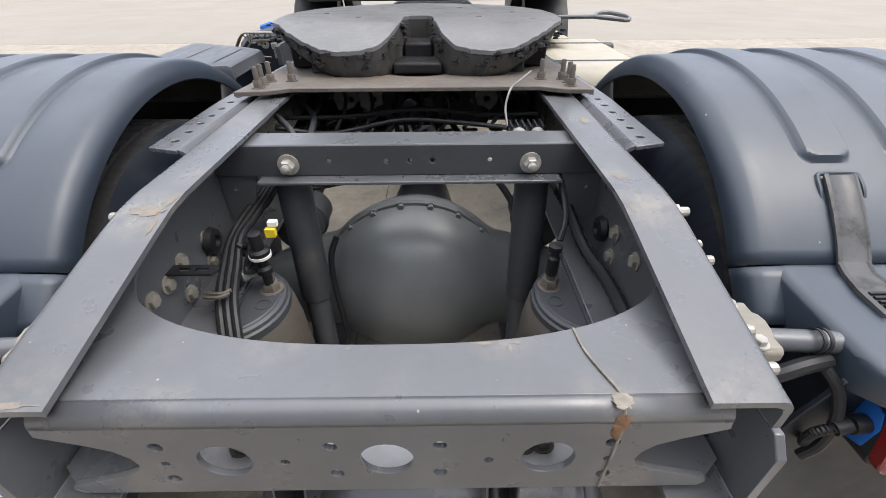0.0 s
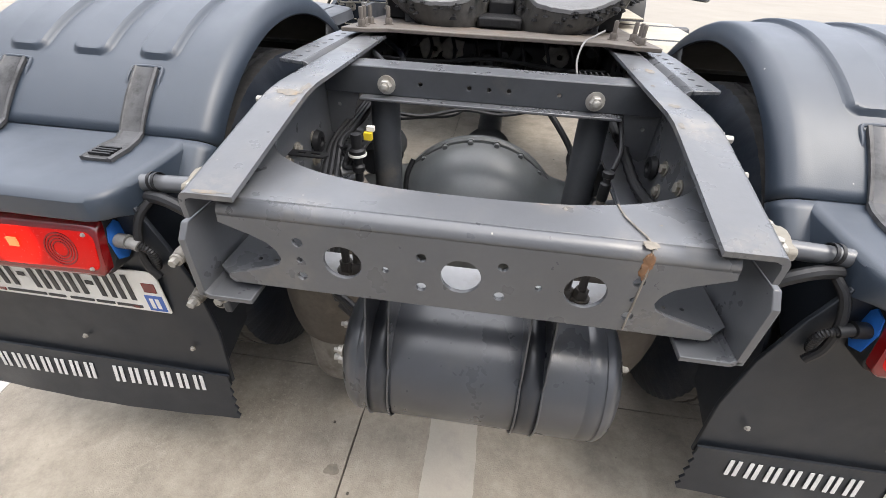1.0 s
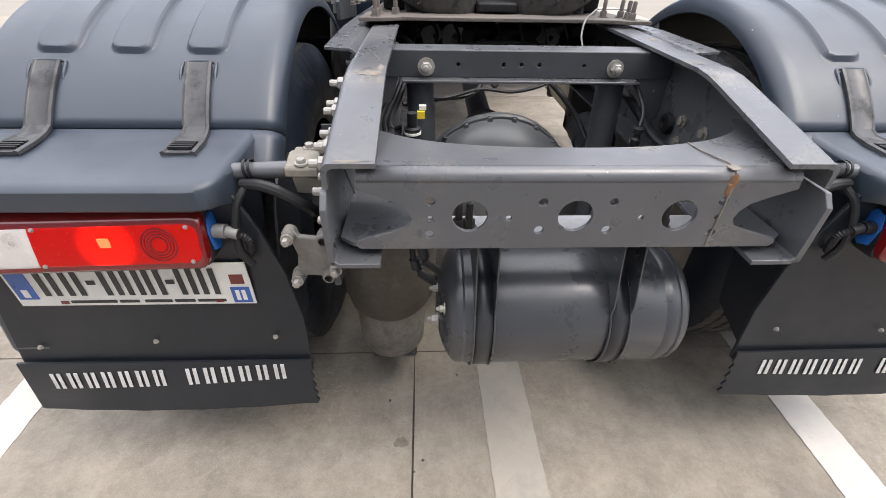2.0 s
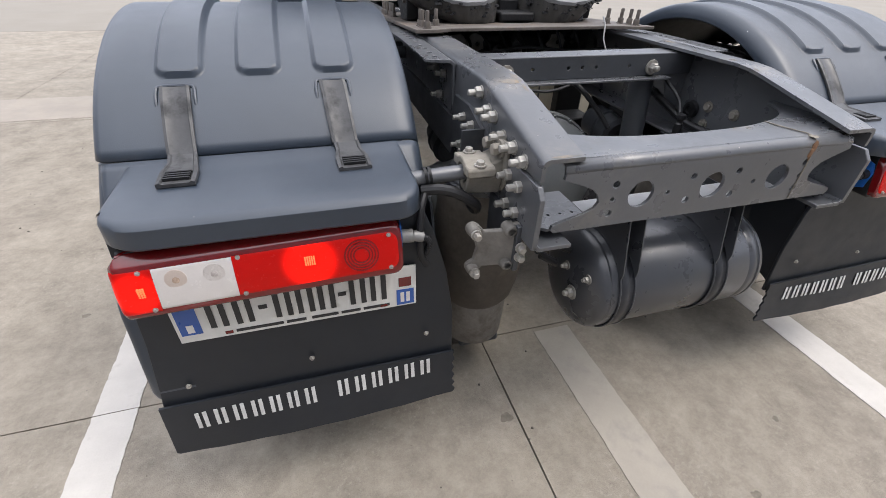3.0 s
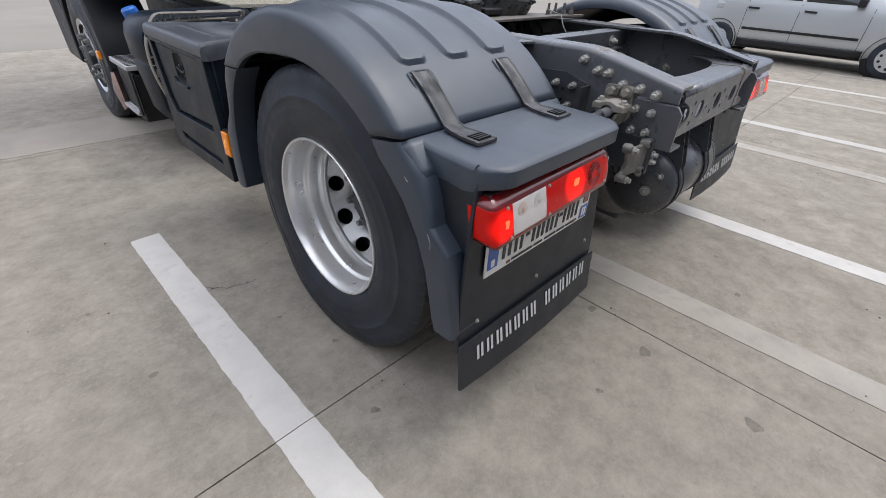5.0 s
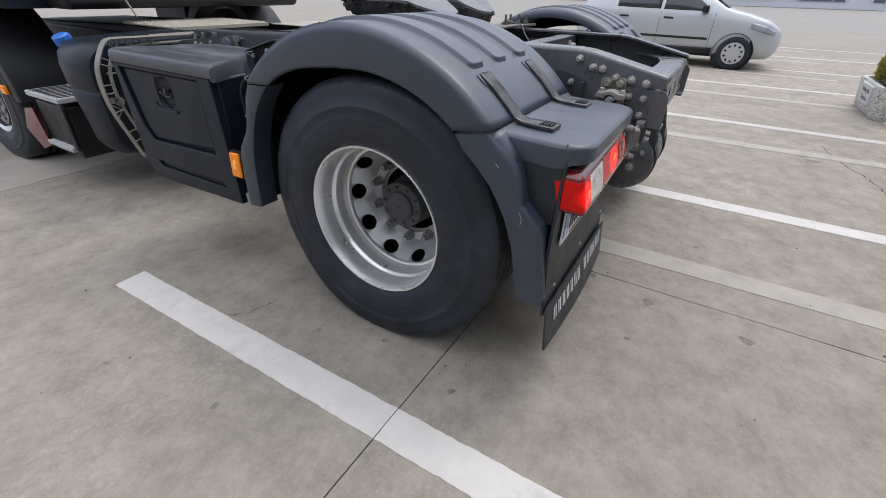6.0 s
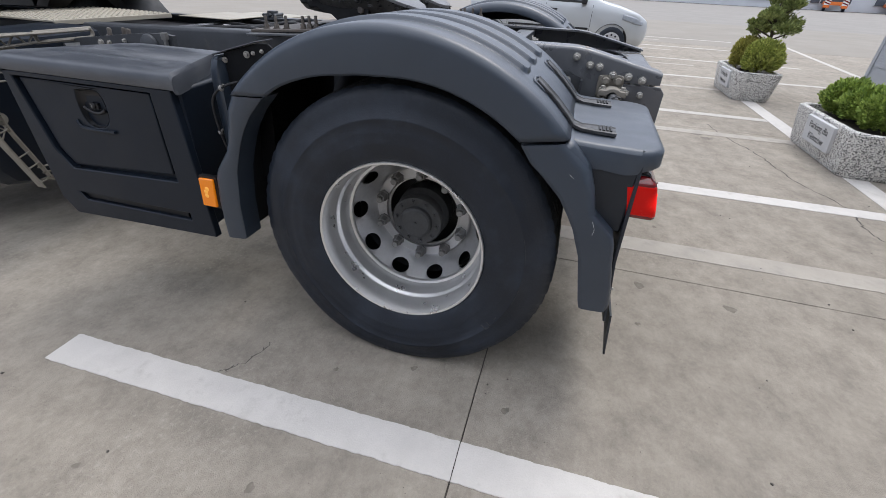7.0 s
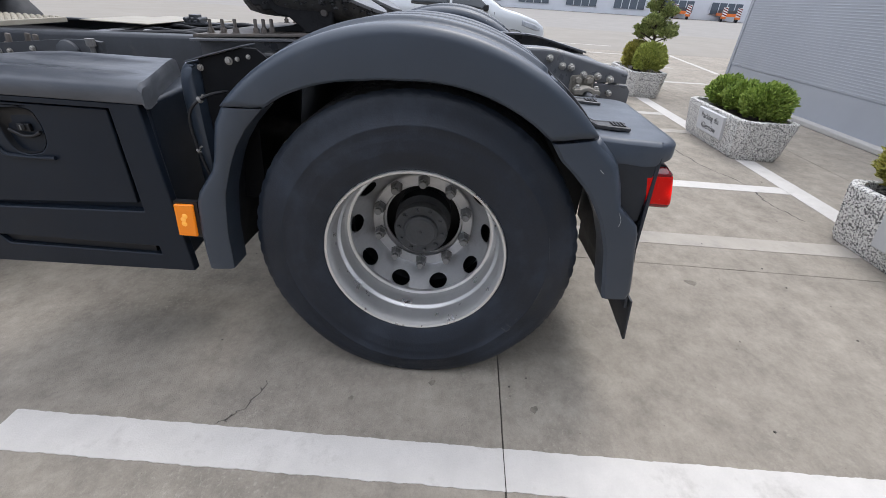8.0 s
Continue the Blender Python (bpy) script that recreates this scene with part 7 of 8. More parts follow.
def car_section(y):
    """Half-width, floor, sill, waist and roof heights along the car, nose at the low end."""
    nose = [(-1.00, 0.42), (-0.95, 0.60), (-0.80, 0.74), (-0.5, 0.80), (0.2, 0.82), (2.2, 0.82), (2.7, 0.80), (2.88, 0.72), (2.95, 0.60)]
    waist = [(-1.00, 0.60), (-0.95, 0.70), (-0.75, 0.80), (-0.35, 0.90), (0.1, 0.96), (0.3, 0.98), (2.6, 1.02), (2.95, 0.95)]
    roof = [(-1.00, 0.61), (-0.95, 0.72), (-0.75, 0.85), (-0.35, 0.97), (0.05, 1.05), (0.45, 1.32), (0.8, 1.48), (1.4, 1.53), (2.2, 1.48), (2.6, 1.32), (2.85, 1.05), (2.95, 0.96)]
    low = [(-1.00, 0.38), (-0.9, 0.22), (-0.6, 0.20), (2.5, 0.20), (2.9, 0.30), (2.95, 0.40)]
    return table(nose, y), table(low, y), table(waist, y), table(roof, y)


ys = [-1.0, -0.97, -0.93, -0.85, -0.75, -0.6, -0.45, -0.35, -0.2, -0.05, 0.1, 0.3, 0.5, 0.8, 1.1, 1.4, 1.8, 2.2, 2.4, 2.6, 2.75, 2.85, 2.92, 2.95]
rows = []
for y in ys:
    w, lo, wa, ro = car_section(y)
    cab_in = 0.16 * step(0.0, 0.5, ro - wa)
    sec = [(w - 0.10, lo), (w - 0.02, lo + 0.04), (w + 0.0, lerp(lo, wa, 0.35)), (w + 0.005, lerp(lo, wa, 0.6)), (w - 0.015, lerp(lo, wa, 0.88)), (w - 0.035, wa), (w - 0.05 - cab_in * 0.5, lerp(wa, ro, 0.5)), (w - 0.07 - cab_in, lerp(wa, ro, 0.9)), (w - 0.16 - cab_in, ro), (w * 0.4, ro + 0.015 * step(0, 0.4, ro - wa))]
    rows.append([Vector((0.82 - x, y, z)) for x, z in sec] + [Vector((0.82 + x, y, z)) for x, z in reversed(sec)])
bm = bmesh.new()
vs = grid(bm, rows, close=True)
bm.faces.new(vs[0])
bm.faces.new(vs[-1])
body = part("body", bm, SILVER, car, smooth=60)
for y in (-0.27, 2.38):
    for x, s_ in ((0.0, -1), (1.64, 1)):
        M = pose(x + s_ * 0.012, y, 0.295, 0, 90 * s_, 0)
        bm = bmesh.new()
        lathe(bm, [(0.345, 0.004), (0.355, 0.0), (0.355, -0.03), (0, -0.03)], M @ pose(0, 0.02, -0.004), 36)
        part("wheel_arch", bm, BLACK, body)
        bm = bmesh.new()
        lathe(bm, [(0.19, 0.008), (0.20, 0.022), (0.25, 0.026), (0.285, 0.014), (0.295, -0.01), (0.295, -0.16), (0, -0.16)], M, 40)
        w_ = part("wheel", bm, TYRE, car, "small car wheel with a silver cover")
        bm = bmesh.new()
        holes = [ring_pts(0.145 * math.cos(a), 0.145 * math.sin(a), 0.022, 10) for a in (2 * math.pi * k / 10 for k in range(10))]
        plate(bm, ring_pts(0, 0, 0.196, 40), holes, 0.006, lambda u, v, w: M @ Vector((u, v, 0.022 + 0.015 * (1 - (u * u + v * v) / 0.04) - w)))
        part("wheel_cover", bm, HUBCAP, w_)
        bm = bmesh.new()
        lathe(bm, [(0.195, 0.006), (0, 0.006)], M, 30)
        part("rim", bm, BLACK, w_)


def on_side(u, z, off):
    w, lo, wa, ro = car_section(u)
    cab_in = 0.16 * step(0.0, 0.5, ro - wa)
    prof = [(lo, w - 0.10), (lo + 0.04, w - 0.02), (lerp(lo, wa, 0.35), w), (lerp(lo, wa, 0.6), w + 0.005), (lerp(lo, wa, 0.88), w - 0.015), (wa, w - 0.035), (lerp(wa, ro, 0.5), w - 0.05 - cab_in * 0.5), (lerp(wa, ro, 0.9), w - 0.07 - cab_in), (ro, w - 0.16 - cab_in)]
    return Vector((0.82 - table(prof, z) - off, u, z))


def side_skin(pts, off, n=10):
    """A thin piece laid on the car's flank, between an upper and a lower line."""
    bm_ = bmesh.new()
    rows_ = []
    for k in range(n + 1):
        t = k / n * (len(pts) - 1)
        i = min(int(t), len(pts) - 2)
        f = t - i
        y, za, zb = (lerp(pts[i][j], pts[i + 1][j], f) for j in range(3))
        rows_.append([on_side(y, lerp(za, zb, q / 4), off) for q in range(5)])
    grid(bm_, rows_)
    return bm_


part("side_window", side_skin([(0.42, 1.0, 1.10), (0.75, 1.0, 1.36), (1.18, 1.01, 1.42)], 0.006), GLASS, car, thick=0.004)
part("side_window", side_skin([(1.24, 1.01, 1.42), (1.8, 1.02, 1.40), (2.1, 1.03, 1.36)], 0.006), GLASS, car, thick=0.004)
part("rub_strip", side_skin([(0.25, 0.50, 0.54), (2.0, 0.51, 0.55)], 0.014), BLACK, car, "black rubbing strip", thick=0.01)
part("sill", side_skin([(0.12, 0.22, 0.36), (2.02, 0.22, 0.36)], 0.010), BLACK, car, "dark plastic sill", thick=0.008)
for y in (0.22, 1.21, 2.03):
    part("door_gap", side_skin([(y - 0.004, 0.36, 0.97), (y + 0.004, 0.36, 0.97)], 0.002, 2), BLACK, car)
for y in (1.05, 1.92):
    part("door_handle", side_skin([(y - 0.09, 0.845, 0.875), (y + 0.09, 0.85, 0.88)], 0.022), BLACK, car, "black door handle", thick=0.02)
part("wing_mirror", boxes((-0.12, 0.06, 0.36, 0.47, 0.98, 1.10)), BLACK, car, bevel=0.02)
part("headlamp", side_skin([(-0.86, 0.64, 0.70), (-0.7, 0.66, 0.78), (-0.42, 0.74, 0.84)], 0.008), HEAD_GLASS, car, "clear headlamp", thick=0.004)
part("fuel_flap", side_skin([(2.44, 0.82, 0.92), (2.56, 0.82, 0.92)], 0.003), SILVER, car, thick=0.003)
bm = bmesh.new()
rows = []
for y, z in ((0.02, 1.035), (0.45, 1.325), (0.78, 1.475)):
    hw = 0.66 - 0.10 * (z - 1.03)
    rows.append([Vector((0.82 - hw, y - 0.008, z + 0.01)), Vector((0.82, y - 0.014, z + 0.022)), Vector((0.82 + hw, y - 0.008, z + 0.01))])
grid(bm, rows)
part("windscreen", bm, GLASS, car, thick=0.004)

# ---- far side of the yard ----
FACADE = surface("white_facade", (0.62, 0.63, 0.65), 0.7, var=0.05, scale=0.4, bump=0.02)
FAR_GLASS = surface("far_glass", (0.10, 0.12, 0.14), 0.15, var=0.1, bump=0.0)
ORANGE = surface("orange_paint", (0.70, 0.16, 0.02), 0.5, var=0.1, scale=2, bump=0.0)
far_hall = thing("far_hall", "long white hall across the yard", "building", pose(82, 0, 0))
part("wall", boxes((0, 12, -70, 60, 0, 8)), FACADE, far_hall)
part("roof", boxes((-0.3, 12.3, -70.3, 60.3, 8, 8.5)), SHEET, far_hall)
for k in range(14):
    y = -60 + 8 * k
    w_ = part("window", boxes((-0.12, -0.02, y, y + 5.2, 0.9, 2.6)), FAR_GLASS, far_hall)
    for j in range(5):
        part("mullion", boxes((-0.2, -0.13, y + 1.3 * j - 0.05, y + 1.3 * j + 0.05, 0.85, 2.65)), FACADE, w_)


def low_loader(at):
    """A far orange low-loader, tail on, with striped marker boards."""
    lorry = thing("low_loader_trailer", "orange low-loader trailer with red and white striped boards", "trailer", at, "low loaders across the yard")
    part("bed", boxes((0, 8, -1.3, 1.3, 0.75, 1.15)), ORANGE, lorry, bevel=0.03)
    part("headboard", boxes((0.2, 7.8, -1.1, 1.1, 1.15, 1.6)), CHASSIS_DARK, lorry)
    for y in (-0.95, 0.95):
        b = part("marker_board", boxes((-0.10, -0.04, y - 0.32, y + 0.32, 0.75, 2.0)), WHITE_PLATE, lorry)
        for k in range(4):
            bm_ = bmesh.new()
            z = 0.78 + 0.3 * k
            prism(bm_, [(y - 0.31, z), (y + 0.31, z + 0.22), (y + 0.31, z + 0.36), (y - 0.31, z + 0.14)], lambda u, v, w: Vector((-0.12 - 0.01 * w, u, min(v, 1.99))), 0, 1)
            part("stripe", bm_, RED_DARK, b)
        part("bumper", boxes((-0.06, 0.2, y - 0.35, y + 0.35, 0.45, 0.75)), ORANGE, lorry)
    for x in (1.0, 2.3):
        for y in (-1.05, 1.05):
            bm_ = bmesh.new()
            lathe(bm_, [(0, -0.15), (0.42, -0.15), (0.45, 0), (0.42, 0.15), (0, 0.15)], pose(x, y, 0.451, 90, 0, 0), 20)
            part("wheel", bm_, TYRE, lorry)
    return lorry


low_loader(pose(74, -31.0, 0, 0, 0, -20))
low_loader(pose(74, -38.5, 0, 0, 0, -20))

# ---- hoses, valves and dark running gear between the rails ----
bm = boxes((-0.25, 0.25, 1.30, 1.62, 0.86, 1.02), (-0.43, 0.43, 1.42, 1.50, 0.84, 1.03))
mid = part("centre_crossmember", bm, BLACK, truck, "black cast crossmember below the coupling", bevel=0.02)
rnd = random.Random(11)
for k in range(26):
    x, z = rnd.uniform(-0.34, 0.34), rnd.uniform(0.86, 1.03)
    bm = bmesh.new()
    r = rnd.uniform(0.012, 0.035)
    rod(bm, (x, 1.31, z), (x + rnd.uniform(-0.03, 0.03), 1.31 - rnd.uniform(0.03, 0.16), z + rnd.uniform(-0.03, 0.03)), r, 10, r * 0.8)
    part("valve", bm, BLACK if k % 3 else CHASSIS_DARK, mid, bevel=0.003)
# ragged casting ends below the coupling plate, smeared with grease
for cx, seed in ((-0.235, 2), (0.215, 9), (-0.16, 14)):
    rnd = random.Random(seed)
    pts = [(cx + 0.055 * rnd.uniform(0.6, 1.1) * math.cos(a), 1.005 + 0.045 * rnd.uniform(0.6, 1.1) * math.sin(a)) for a in (2 * math.pi * k / 11 for k in range(11))]
    bm = bmesh.new()
    plate(bm, pts, [ring_pts(cx + 0.01, 1.0, 0.010, 8)], 0.012, lambda u, v, w: Vector((u, 1.16 + w + 0.1 * (u - cx), v)))
    part("casting", bm, BRACKET, mid, "pale ragged casting end", bevel=0.003)
for sx in (-1, 1):
    bm = bmesh.new()
    lathe(bm, [(0, 0), (0.05, 0), (0.066, 0.015), (0.066, 0.075), (0.073, 0.08), (0.073, 0.095), (0.066, 0.10), (0.066, 0.16), (0.04, 0.19), (0, 0.19)], frame_of((sx * 0.365, 0.80, 0.70), (sx * 0.345, 1.05, 0.73))[0], 26)
    part("brake_chamber", bm, CHASSIS_DARK, axle, "dusty round brake chamber")


def cables(name, label, lines, r, mat_=None, ribs=0.0):
    bm_ = bmesh.new()
    for pts in lines:
        hose(bm_, pts, r, 10, 8, ribs)
    return part(name, bm_, mat_ or BLACK, truck, label)


for i, dx in enumerate((-0.014, 0.0, 0.014)):
    cables("air_hose", "black air hose along the rail", [[(-0.300 + dx, 0.22, 0.74), (-0.325 + dx, 0.29, 0.815), (-0.345 + dx, 0.35, 0.852), (-0.362 + dx, 0.42, 0.868), (-0.376 + dx, 0.50, 0.884 + 0.006 * i), (-0.370 + dx, 0.58, 0.902), (-0.347 + dx, 0.68, 0.925 + 0.006 * i), (-0.34 + dx, 0.80, 0.95), (-0.36 + dx, 1.2, 0.98)]], 0.0085)
cables("air_hose", "black air hose along the rail", [[(-0.322, 0.23, 0.735), (-0.352, 0.34, 0.83), (-0.375, 0.42, 0.85), (-0.392, 0.50, 0.868), (-0.372, 0.62, 0.888), (-0.352, 0.70, 0.91), (-0.37, 1.1, 0.95)]], 0.011)
cables("corrugated_hose", "black corrugated hose by the rail", [[(0.412, 0.24, 0.822), (0.406, 0.31, 0.840), (0.402, 0.40, 0.846), (0.384, 0.50, 0.856), (0.366, 0.62, 0.900), (0.348, 0.70, 0.930), (0.34, 1.1, 0.97)]], 0.0125, None, 0.16)
cables("cable", "thin black cable over the axle", [[(-0.30, 0.74, 0.90), (-0.20, 0.80, 0.875), (-0.08, 0.83, 0.895), (0.03, 0.84, 0.885), (0.12, 0.85, 0.90), (0.22, 0.90, 0.925), (0.30, 0.95, 0.92)]], 0.006)
cables("cable", "thin black cable over the axle", [[(-0.34, 0.78, 0.86), (-0.22, 0.82, 0.865), (-0.10, 0.86, 0.875), (-0.06, 0.95, 0.93), (-0.08, 1.1, 1.0)]], 0.008)
cables("cable", "thick black cable over the axle", [[(0.10, 1.2, 0.92), (0.14, 1.0, 0.92), (0.20, 0.90, 0.88), (0.27, 0.84, 0.80), (0.30, 0.78, 0.74)]], 0.010)
cables("cable", "thick black cable over the axle", [[(-0.04, 1.2, 0.95), (0.0, 1.0, 0.90), (-0.02, 0.93, 0.88), (-0.04, 1.05, 0.95)]], 0.008)
cables("cable", "black cable bundle below the coupling", [[(-0.40, 0.92, 0.99), (-0.25, 0.96, 0.96), (-0.05, 0.98, 0.99), (0.12, 0.97, 0.985), (0.30, 0.92, 0.98)], [(-0.40, 0.98, 1.0), (-0.2, 1.02, 0.99), (0.0, 1.02, 1.01), (0.2, 1.03, 0.99), (0.36, 1.0, 1.0)]], 0.007)
cables("cable", "black cable bundle below the coupling", [[(-0.38, 0.9, 1.03), (-0.33, 0.85, 1.0), (-0.32, 0.80, 0.95), (-0.34, 0.74, 0.92)], [(-0.39, 1.1, 1.03), (-0.31, 1.0, 1.0), (-0.30, 0.86, 0.96)]], 0.009, CHASSIS_DARK)
cables("cable", "dark wire from the plate to the valve", [[(0.33, 1.02, 1.115), (0.29, 0.95, 1.108), (0.255, 0.89, 1.10), (0.240, 0.86, 1.06), (0.244, 0.83, 1.02)]], 0.003, NUT)
for k in range(9):
    a = 0.7 * k
    cables("grease_line", "thin greasy line hanging below the coupling", [[(-0.32 + 0.08 * k, 1.10 + 0.03 * math.sin(a), 1.06), (-0.30 + 0.08 * k, 1.05, 1.0 + 0.02 * math.cos(a)), (-0.34 + 0.08 * k, 1.0, 0.94 - 0.02 * math.sin(a)), (-0.32 + 0.085 * k, 1.15, 0.90)]], 0.006)

# finned valve block by the right rail
valve = part("valve_block", boxes((0.245, 0.340, 0.80, 0.85, 0.995, 1.018)), BLACK, truck, "black finned valve block by the rail", bevel=0.004)
for k in range(6):
    part("fin", boxes((0.250 + 0.016 * k, 0.254 + 0.016 * k, 0.795, 0.852, 1.016, 1.030)), BLACK, valve)
for x in (0.268, 0.316):
    bm = bmesh.new()
    lathe(bm, [(0, 0), (0.019, 0), (0.019, 0.016), (0.014, 0.020), (0.014, 0.028), (0.008, 0.030), (0.008, 0.042), (0, 0.042)], pose(x, 0.800, 1.006, 68, 0, 0), 16)
    part("port", bm, NUT, valve, "grey valve port")

# pressure sensor with a yellow tag on the left air spring, elbow on the right one
bm = bmesh.new()
lathe(bm, [(0, 0.80), (0.010, 0.80), (0.010, 0.845), (0.016, 0.85), (0.016, 0.862), (0.011, 0.868), (0.011, 0.888), (0.021, 0.892), (0.021, 0.906), (0.013, 0.91), (0.013, 0.945), (0, 0.947)], pose(-0.300, 0.450, 0, 1, 0, 0), 18)
sensor = part("pressure_sensor", bm, BLACK, truck, "black pressure sensor with a yellow tag")
part("tag", boxes((-0.288, -0.268, 0.454, 0.466, 0.922, 0.940)), YELLOW, sensor, "yellow tag")
part("white_tag", boxes((-0.282, -0.264, 0.462, 0.474, 0.942, 0.953)), WHITE_PLATE, sensor, "white tag")
bm = bmesh.new()
lathe(bm, [(0.018, 0.890), (0.0225, 0.891), (0.0225, 0.897), (0.018, 0.898)], pose(-0.300, 0.450, 0, 1, 0, 0), 18)
part("ring", bm, WHITE_PLATE, sensor, "white ring")
rnd = random.Random(8)
for k in range(6):
    bm = bmesh.new()
    hose(bm, [(-0.300 + rnd.uniform(-0.012, 0.012), 0.452, 0.85), (-0.33, 0.44 + rnd.uniform(-0.03, 0.03), 0.865), (-0.325, 0.455, 0.88 + rnd.uniform(-0.015, 0.02)), (-0.36, 0.47, 0.885 + rnd.uniform(-0.01, 0.01))], 0.0065, 7, 5)
    part("lead", bm, BLACK, sensor)
bm = bmesh.new()
rod(bm, (-0.302, 0.452, 0.845), (-0.335, 0.43, 0.848), 0.011, 12)
rod(bm, (-0.335, 0.43, 0.848), (-0.345, 0.422, 0.848), 0.013, 12)
part("test_port", bm, NUT, sensor, "grey capped test port")
bm = bmesh.new()
lathe(bm, [(0, 0.80), (0.010, 0.80), (0.010, 0.83), (0.013, 0.835), (0.013, 0.875), (0.009, 0.88), (0.009, 0.89), (0.014, 0.893), (0.014, 0.905), (0, 0.908)], pose(0.300, 0.441, 0), 16)
elbow = part("air_fitting", bm, BLACK, truck, "black ribbed air fitting")
bm = bmesh.new()
hose(bm, [(0.314, 0.465, 0.90), (0.33, 0.50, 0.93), (0.335, 0.56, 0.96), (0.33, 0.64, 0.99), (0.31, 0.75, 0.97)], 0.006, 8)
part("hose", bm, BLACK, elbow)
# slotted bracket on the left web
bm = bmesh.new()
plate(bm, [(-0.430, -0.012), (-0.372, -0.012), (-0.366, 0.0), (-0.372, 0.012), (-0.430, 0.012)], [[(-0.418, -0.004), (-0.404, -0.004), (-0.404, 0.004), (-0.418, 0.004)], [(-0.396, -0.004), (-0.380, -0.004), (-0.380, 0.004), (-0.396, 0.004)]], 0.004, lambda u, v, w: Vector((-0.431 + (u + 0.431) * 1.42, 0.350 + v * 1.2, 0.918 + w)))
part("hose_bracket", bm, BLACK, truck, "black slotted hose bracket")
bm = bmesh.new()
for q in (0.0, 0.010):
    hose(bm, [(-0.335, 0.345 + q, 0.868), (-0.345, 0.33 + q, 0.872), (-0.375, 0.335 + q, 0.868), (-0.385, 0.36 + q, 0.855)], 0.004, 6, 6)
part("hose_tie", bm, BAG, truck, "grey plastic hose tie")
bm = bmesh.new()
lathe(bm, [(0, 0.012), (0.012, 0.012), (0.014, 0.02), (0.026, 0.018), (0.030, 0.006), (0.024, 0.002), (0.024, 0.0)], pose(0.431, 0.53, 0.888, 0, -90, 0), 24)
part("grommet", bm, BLACK, truck, "black rubber grommet in the rail web")
bm = bmesh.new()
lathe(bm, [(0, 0.012), (0.012, 0.012), (0.014, 0.02), (0.026, 0.018), (0.030, 0.006), (0.024, 0.002), (0.024, 0.0)], pose(-0.431, 0.49, 0.892, 0, 90, 0), 24)
part("grommet", bm, BLACK, truck, "black rubber grommet in the rail web")
for sx in (-1, 1):
    bm = bmesh.new()
    hose(bm, [(sx * 0.640, 0.150, 0.890), (sx * 0.600, 0.140, 0.893), (sx * 0.560, 0.135, 0.880), (sx * 0.515, 0.140, 0.845), (sx * 0.505, 0.17, 0.815), (sx * 0.49, 0.26, 0.80), (sx * 0.46, 0.40, 0.80)], 0.0125, 10)
    bundle = part("cable_loom", bm, BLACK, truck, "black cable loom tied to the mudguard tube")
    bm = bmesh.new()
    hose(bm, [(sx * 0.632, 0.145, 0.888), (sx * 0.648, 0.118, 0.86), (sx * 0.655, 0.100, 0.81), (sx * 0.655, 0.096, 0.76), (sx * 0.640, 0.098, 0.725)], 0.0085, 10)
    part("lead", bm, BLACK, bundle)
    bm = bmesh.new()
    for x in (0.628, 0.618):
        lathe(bm, [(0.0178, -0.003), (0.0195, -0.003), (0.0195, 0.003), (0.0178, 0.003)], frame_of((sx * x, 0.165, 0.9175), (sx * (x + 0.1), 0.165, 0.905))[0], 18)
    box(bm, sx * 0.617, sx * 0.632, 0.150, 0.158, 0.888, 0.902)
    part("cable_tie", bm, BLACK, bundle)
# fittings near the tank's left end
bm = bmesh.new()
rod(bm, (-0.215, 0.13, 0.66), (-0.275, 0.15, 0.69), 0.010, 10)
rod(bm, (-0.235, 0.17, 0.60), (-0.285, 0.19, 0.625), 0.012, 10)
hose(bm, [(-0.268, 0.15, 0.69), (-0.282, 0.16, 0.73), (-0.275, 0.20, 0.80)], 0.008, 8)
hose(bm, [(-0.282, 0.19, 0.625), (-0.300, 0.20, 0.68), (-0.290, 0.24, 0.78)], 0.008, 8)
part("tank_fitting", bm, BLACK, tank, "black hose fittings")
bm = bmesh.new()
rod(bm, (-0.270, 0.152, 0.70), (-0.277, 0.158, 0.725), 0.0125, 12)
rod(bm, (-0.290, 0.193, 0.635), (-0.297, 0.197, 0.662), 0.0125, 12)
part("hose_collar", bm, FLAP, tank, "dark hose collars")
# bolts seen through the round holes of the rear face
for x in (-0.205, -0.185, 0.175, 0.20):
    again("bolt", STUD_MESH, cross, pose(x, 0.05 + 0.02 * abs(x), 0.845))
# brake hose at the rear axle seen beside the shock
cables("cable", "black hose beside the axle housing", [[(-0.205, 0.66, 0.79), (-0.222, 0.64, 0.74), (-0.220, 0.62, 0.66), (-0.208, 0.60, 0.58), (-0.205, 0.60, 0.52)]], 0.008)

# rubbed and rusty spots on the rails
WEAR = surface("rubbed_paint", (0.20, 0.185, 0.165), 0.7, var=0.25, scale=40, dirt=(0.24, 0.16, 0.085), dirt_at=0.5, dirt_scale=40, bump=0.4)


def scuff(cx, cy, rx, ry, lift, seed, host, mat_):
    rnd_ = random.Random(seed)
    b_ = bmesh.new()
    n = 22
    v = []
    for k in range(n):
        a = 2 * math.pi * k / n
        q = rnd_.uniform(0.55, 1.1)
        x, y = cx + rx * q * math.cos(a), cy + ry * q * math.sin(a)
        v.append(b_.verts.new((x, y, lift(y) + 0.0006)))
    c = b_.verts.new((cx, cy, lift(cy) + 0.0006))
    for k in range(n):
        b_.faces.new((c, v[k], v[(k + 1) % n]))
    return part("scuff", b_, mat_, host, "rubbed rusty patch", smooth=0)


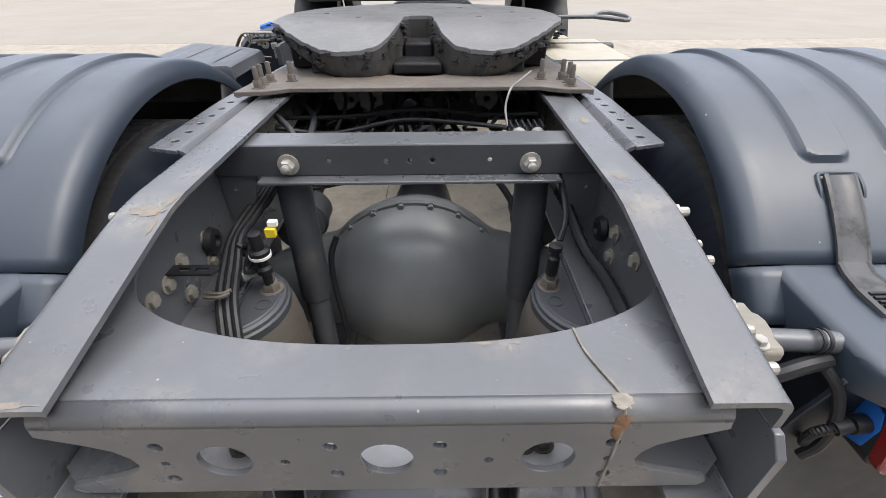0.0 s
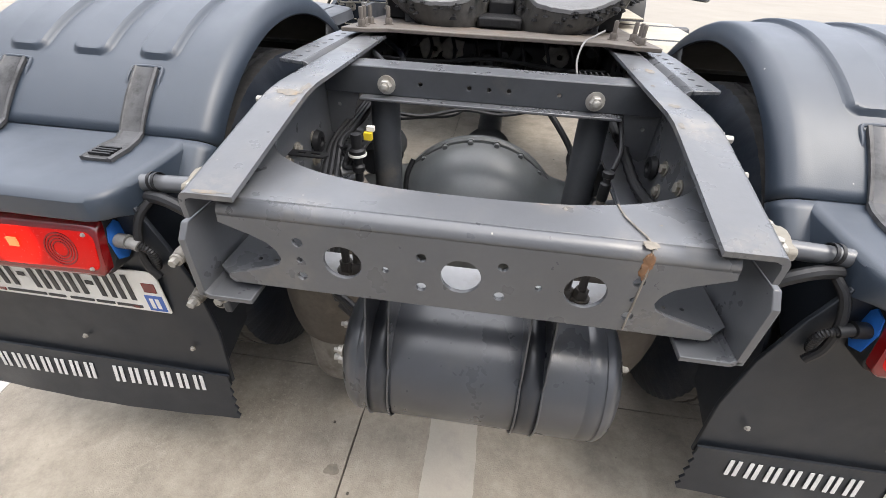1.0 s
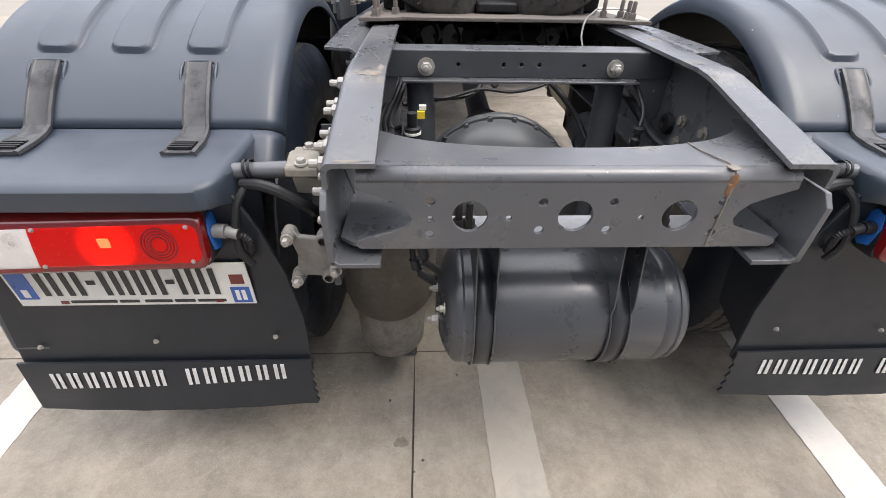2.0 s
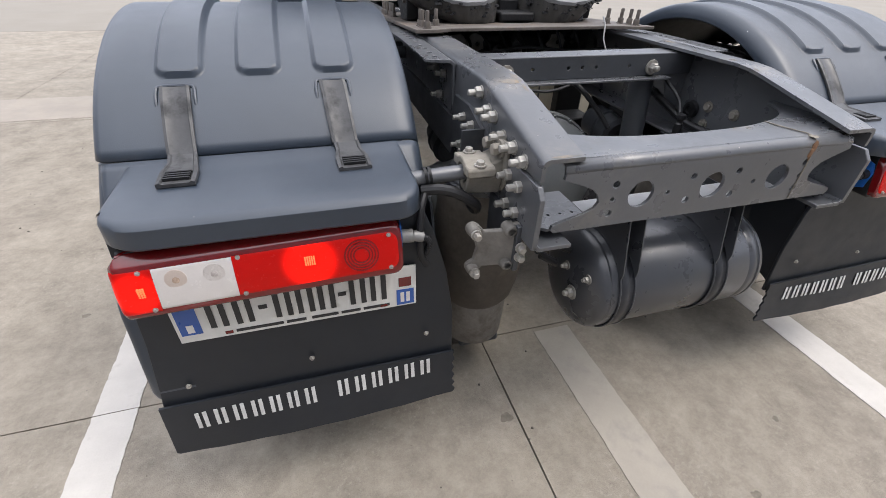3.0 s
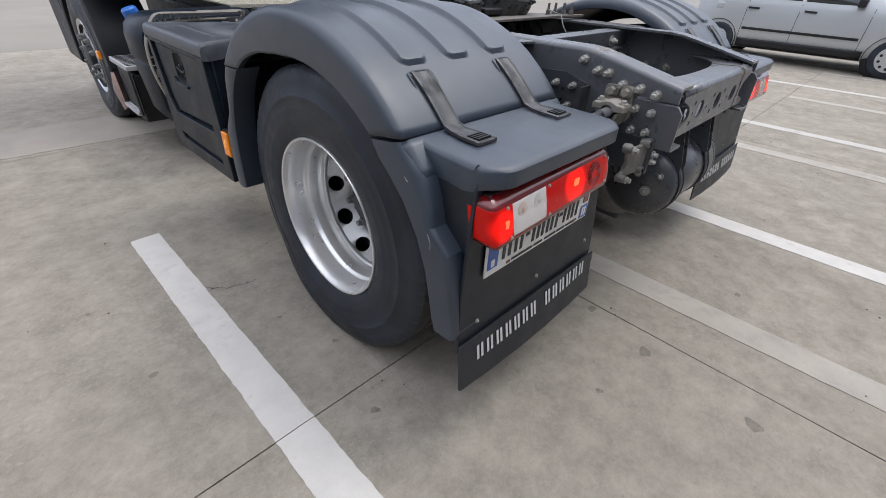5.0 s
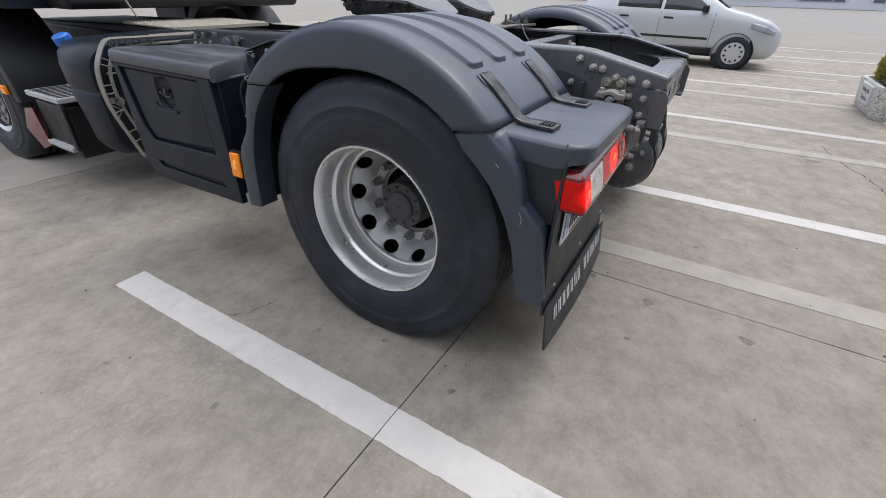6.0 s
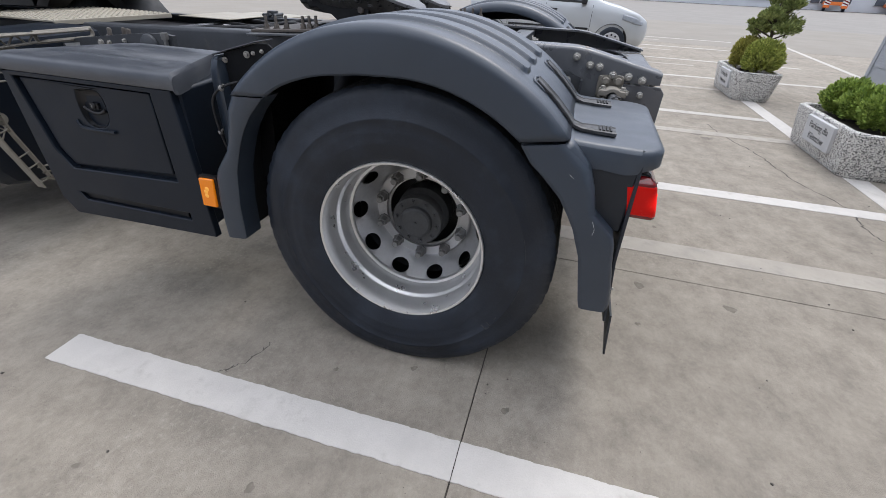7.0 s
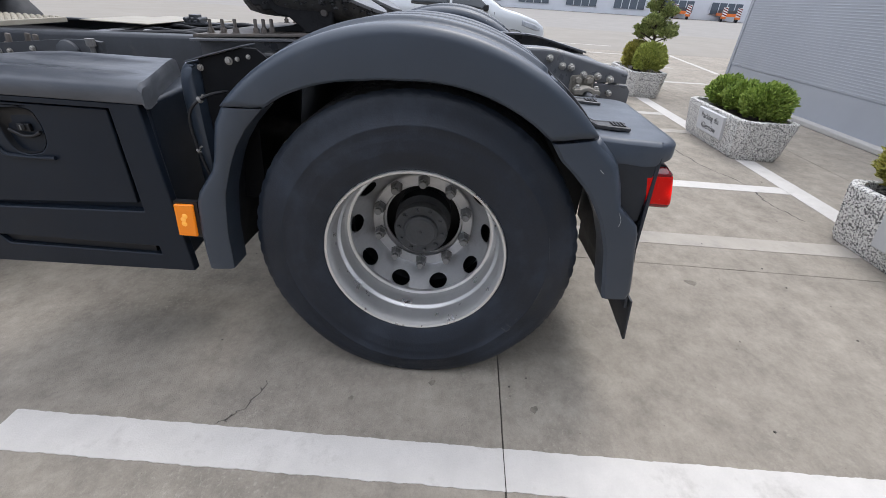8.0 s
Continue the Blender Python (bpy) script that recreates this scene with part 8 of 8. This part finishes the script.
for i, (x, y, rx, ry) in enumerate(((-0.385, 0.305, 0.03, 0.014), (-0.362, 0.33, 0.010, 0.03), (-0.392, 0.006, 0.035, 0.004), (-0.362, 0.27, 0.006, 0.02), (0.375, 0.40, 0.016, 0.012), (0.36, 0.30, 0.006, 0.012), (0.40, 0.70, 0.012, 0.03), (0.37, 0.55, 0.006, 0.012))):
    scuff(x, y, rx, ry, rail_top, i, rails[0] if x < 0 else rails[1], WEAR)
for i, (x, y, rx, ry) in enumerate(((0.12, 0.098, 0.014, 0.003), (0.16, 0.099, 0.008, 0.003), (0.15, 0.09, 0.004, 0.007), (-0.05, 0.092, 0.004, 0.002), (0.29, 0.07, 0.003, 0.003), (-0.30, 0.06, 0.004, 0.002))):
    scuff(x, y, rx, ry, lambda y_: 0.992, 40 + i, cross, WEAR)

# bars, pipes and couplings on top of the frame between the coupling and the cab
for x, y0, y1 in ((-0.20, 1.95, 2.49), (0.18, 1.95, 2.49)):
    part("frame_bar", boxes((x - 0.02, x + 0.02, y0, y1, 0.955, 0.985)), CHASSIS_DARK, truck, "dark steel bar between the frame rails", bevel=0.003)
for y, m_ in ((2.02, CHASSIS_DARK), (2.56, CHASSIS)):
    part("frame_bar", boxes((-0.348, 0.348, y - 0.03, y + 0.03, 0.955, 0.998 - 0.01 * (y > 2.3))), m_, truck, "dark steel bar across the frame", bevel=0.003)
for i, (x, z) in enumerate(((-0.30, 1.0), (-0.10, 0.99), (0.05, 1.0), (0.26, 1.005))):
    cables("air_hose", "black air hose on top of the frame", [[(x, 1.86, z), (x + 0.03 * math.sin(i), 2.0, z + 0.022), (x - 0.04, 2.2, z + 0.012 * math.cos(i)), (x + 0.02, 2.42, z - 0.01), (x, 2.60, z - 0.06)]], 0.012)
bm = boxes((0.36, 0.44, 2.30, 2.40, 1.012, 1.026), (0.375, 0.43, 2.325, 2.375, 1.026, 1.055))
for y in (2.31, 2.35, 2.39):
    rod(bm, (0.35, y, 1.03), (0.45, y, 1.035), 0.010, 10)
part("hose_coupling", bm, CHASSIS_DARK, truck, "dark hose clamp on the frame rail", bevel=0.003)
bm = bmesh.new()
rnd = random.Random(3)
grid(bm, [[Vector((-0.29 + 0.042 * i, 2.12 + 0.045 * j, 0.996 + rnd.uniform(-0.008, 0.010))) for i in range(6)] for j in range(6)])
part("heat_shield", bm, SHEET_PALE, truck, "crumpled pale metal sheet between the rails", thick=0.002, smooth=60)
part("cover_plate", boxes((0.06, 0.50, 2.42, 2.80, 1.012, 1.018)), CREAM, truck, "pale flat cover plate over the frame", bevel=0.002)
part("cover_plate", boxes((0.52, 0.78, 2.30, 2.75, 1.004, 1.010)), CREAM, truck, "pale flat cover plate over the frame", bevel=0.002)

# fine pale scratches on the plastic
for pts in ([(-1.2962, 0.215, 0.735), (-1.2962, 0.205, 0.712), (-1.2962, 0.207, 0.694)], [(-1.2962, 0.300, 0.86), (-1.2962, 0.292, 0.852), (-1.2962, 0.288, 0.85)]):
    bm = bmesh.new()
    hose(bm, pts, 0.0005, 5, 5)
    part("scratch", bm, WHITE_PRINT, truck, "fine pale scratch in the plastic")

# dark valves on black blocks, added outside the rails to darken the view past the tyres
for sx in (-1, 1):
    vb = part("valve_bracket", boxes((sx * 0.452, sx * 0.60, 1.45, 1.52, 0.52, 1.0), (sx * 0.452, sx * 0.60, 1.30, 1.52, 0.52, 0.60)), BLACK, truck, "black block added on the frame rail to darken the view past the tyre", bevel=0.01)
    for y, z, r in ((1.10, 0.99, 0.022), (1.16, 1.0, 0.018), (1.22, 0.98, 0.025)):
        bm = bmesh.new()
        lathe(bm, [(0, 0), (r, 0), (r, 0.05), (r * 0.7, 0.06), (r * 0.7, 0.09), (0, 0.09)], pose(sx * 0.47, y, z, *side(sx)), 14)
        part("valve", bm, CHASSIS_DARK, vb)
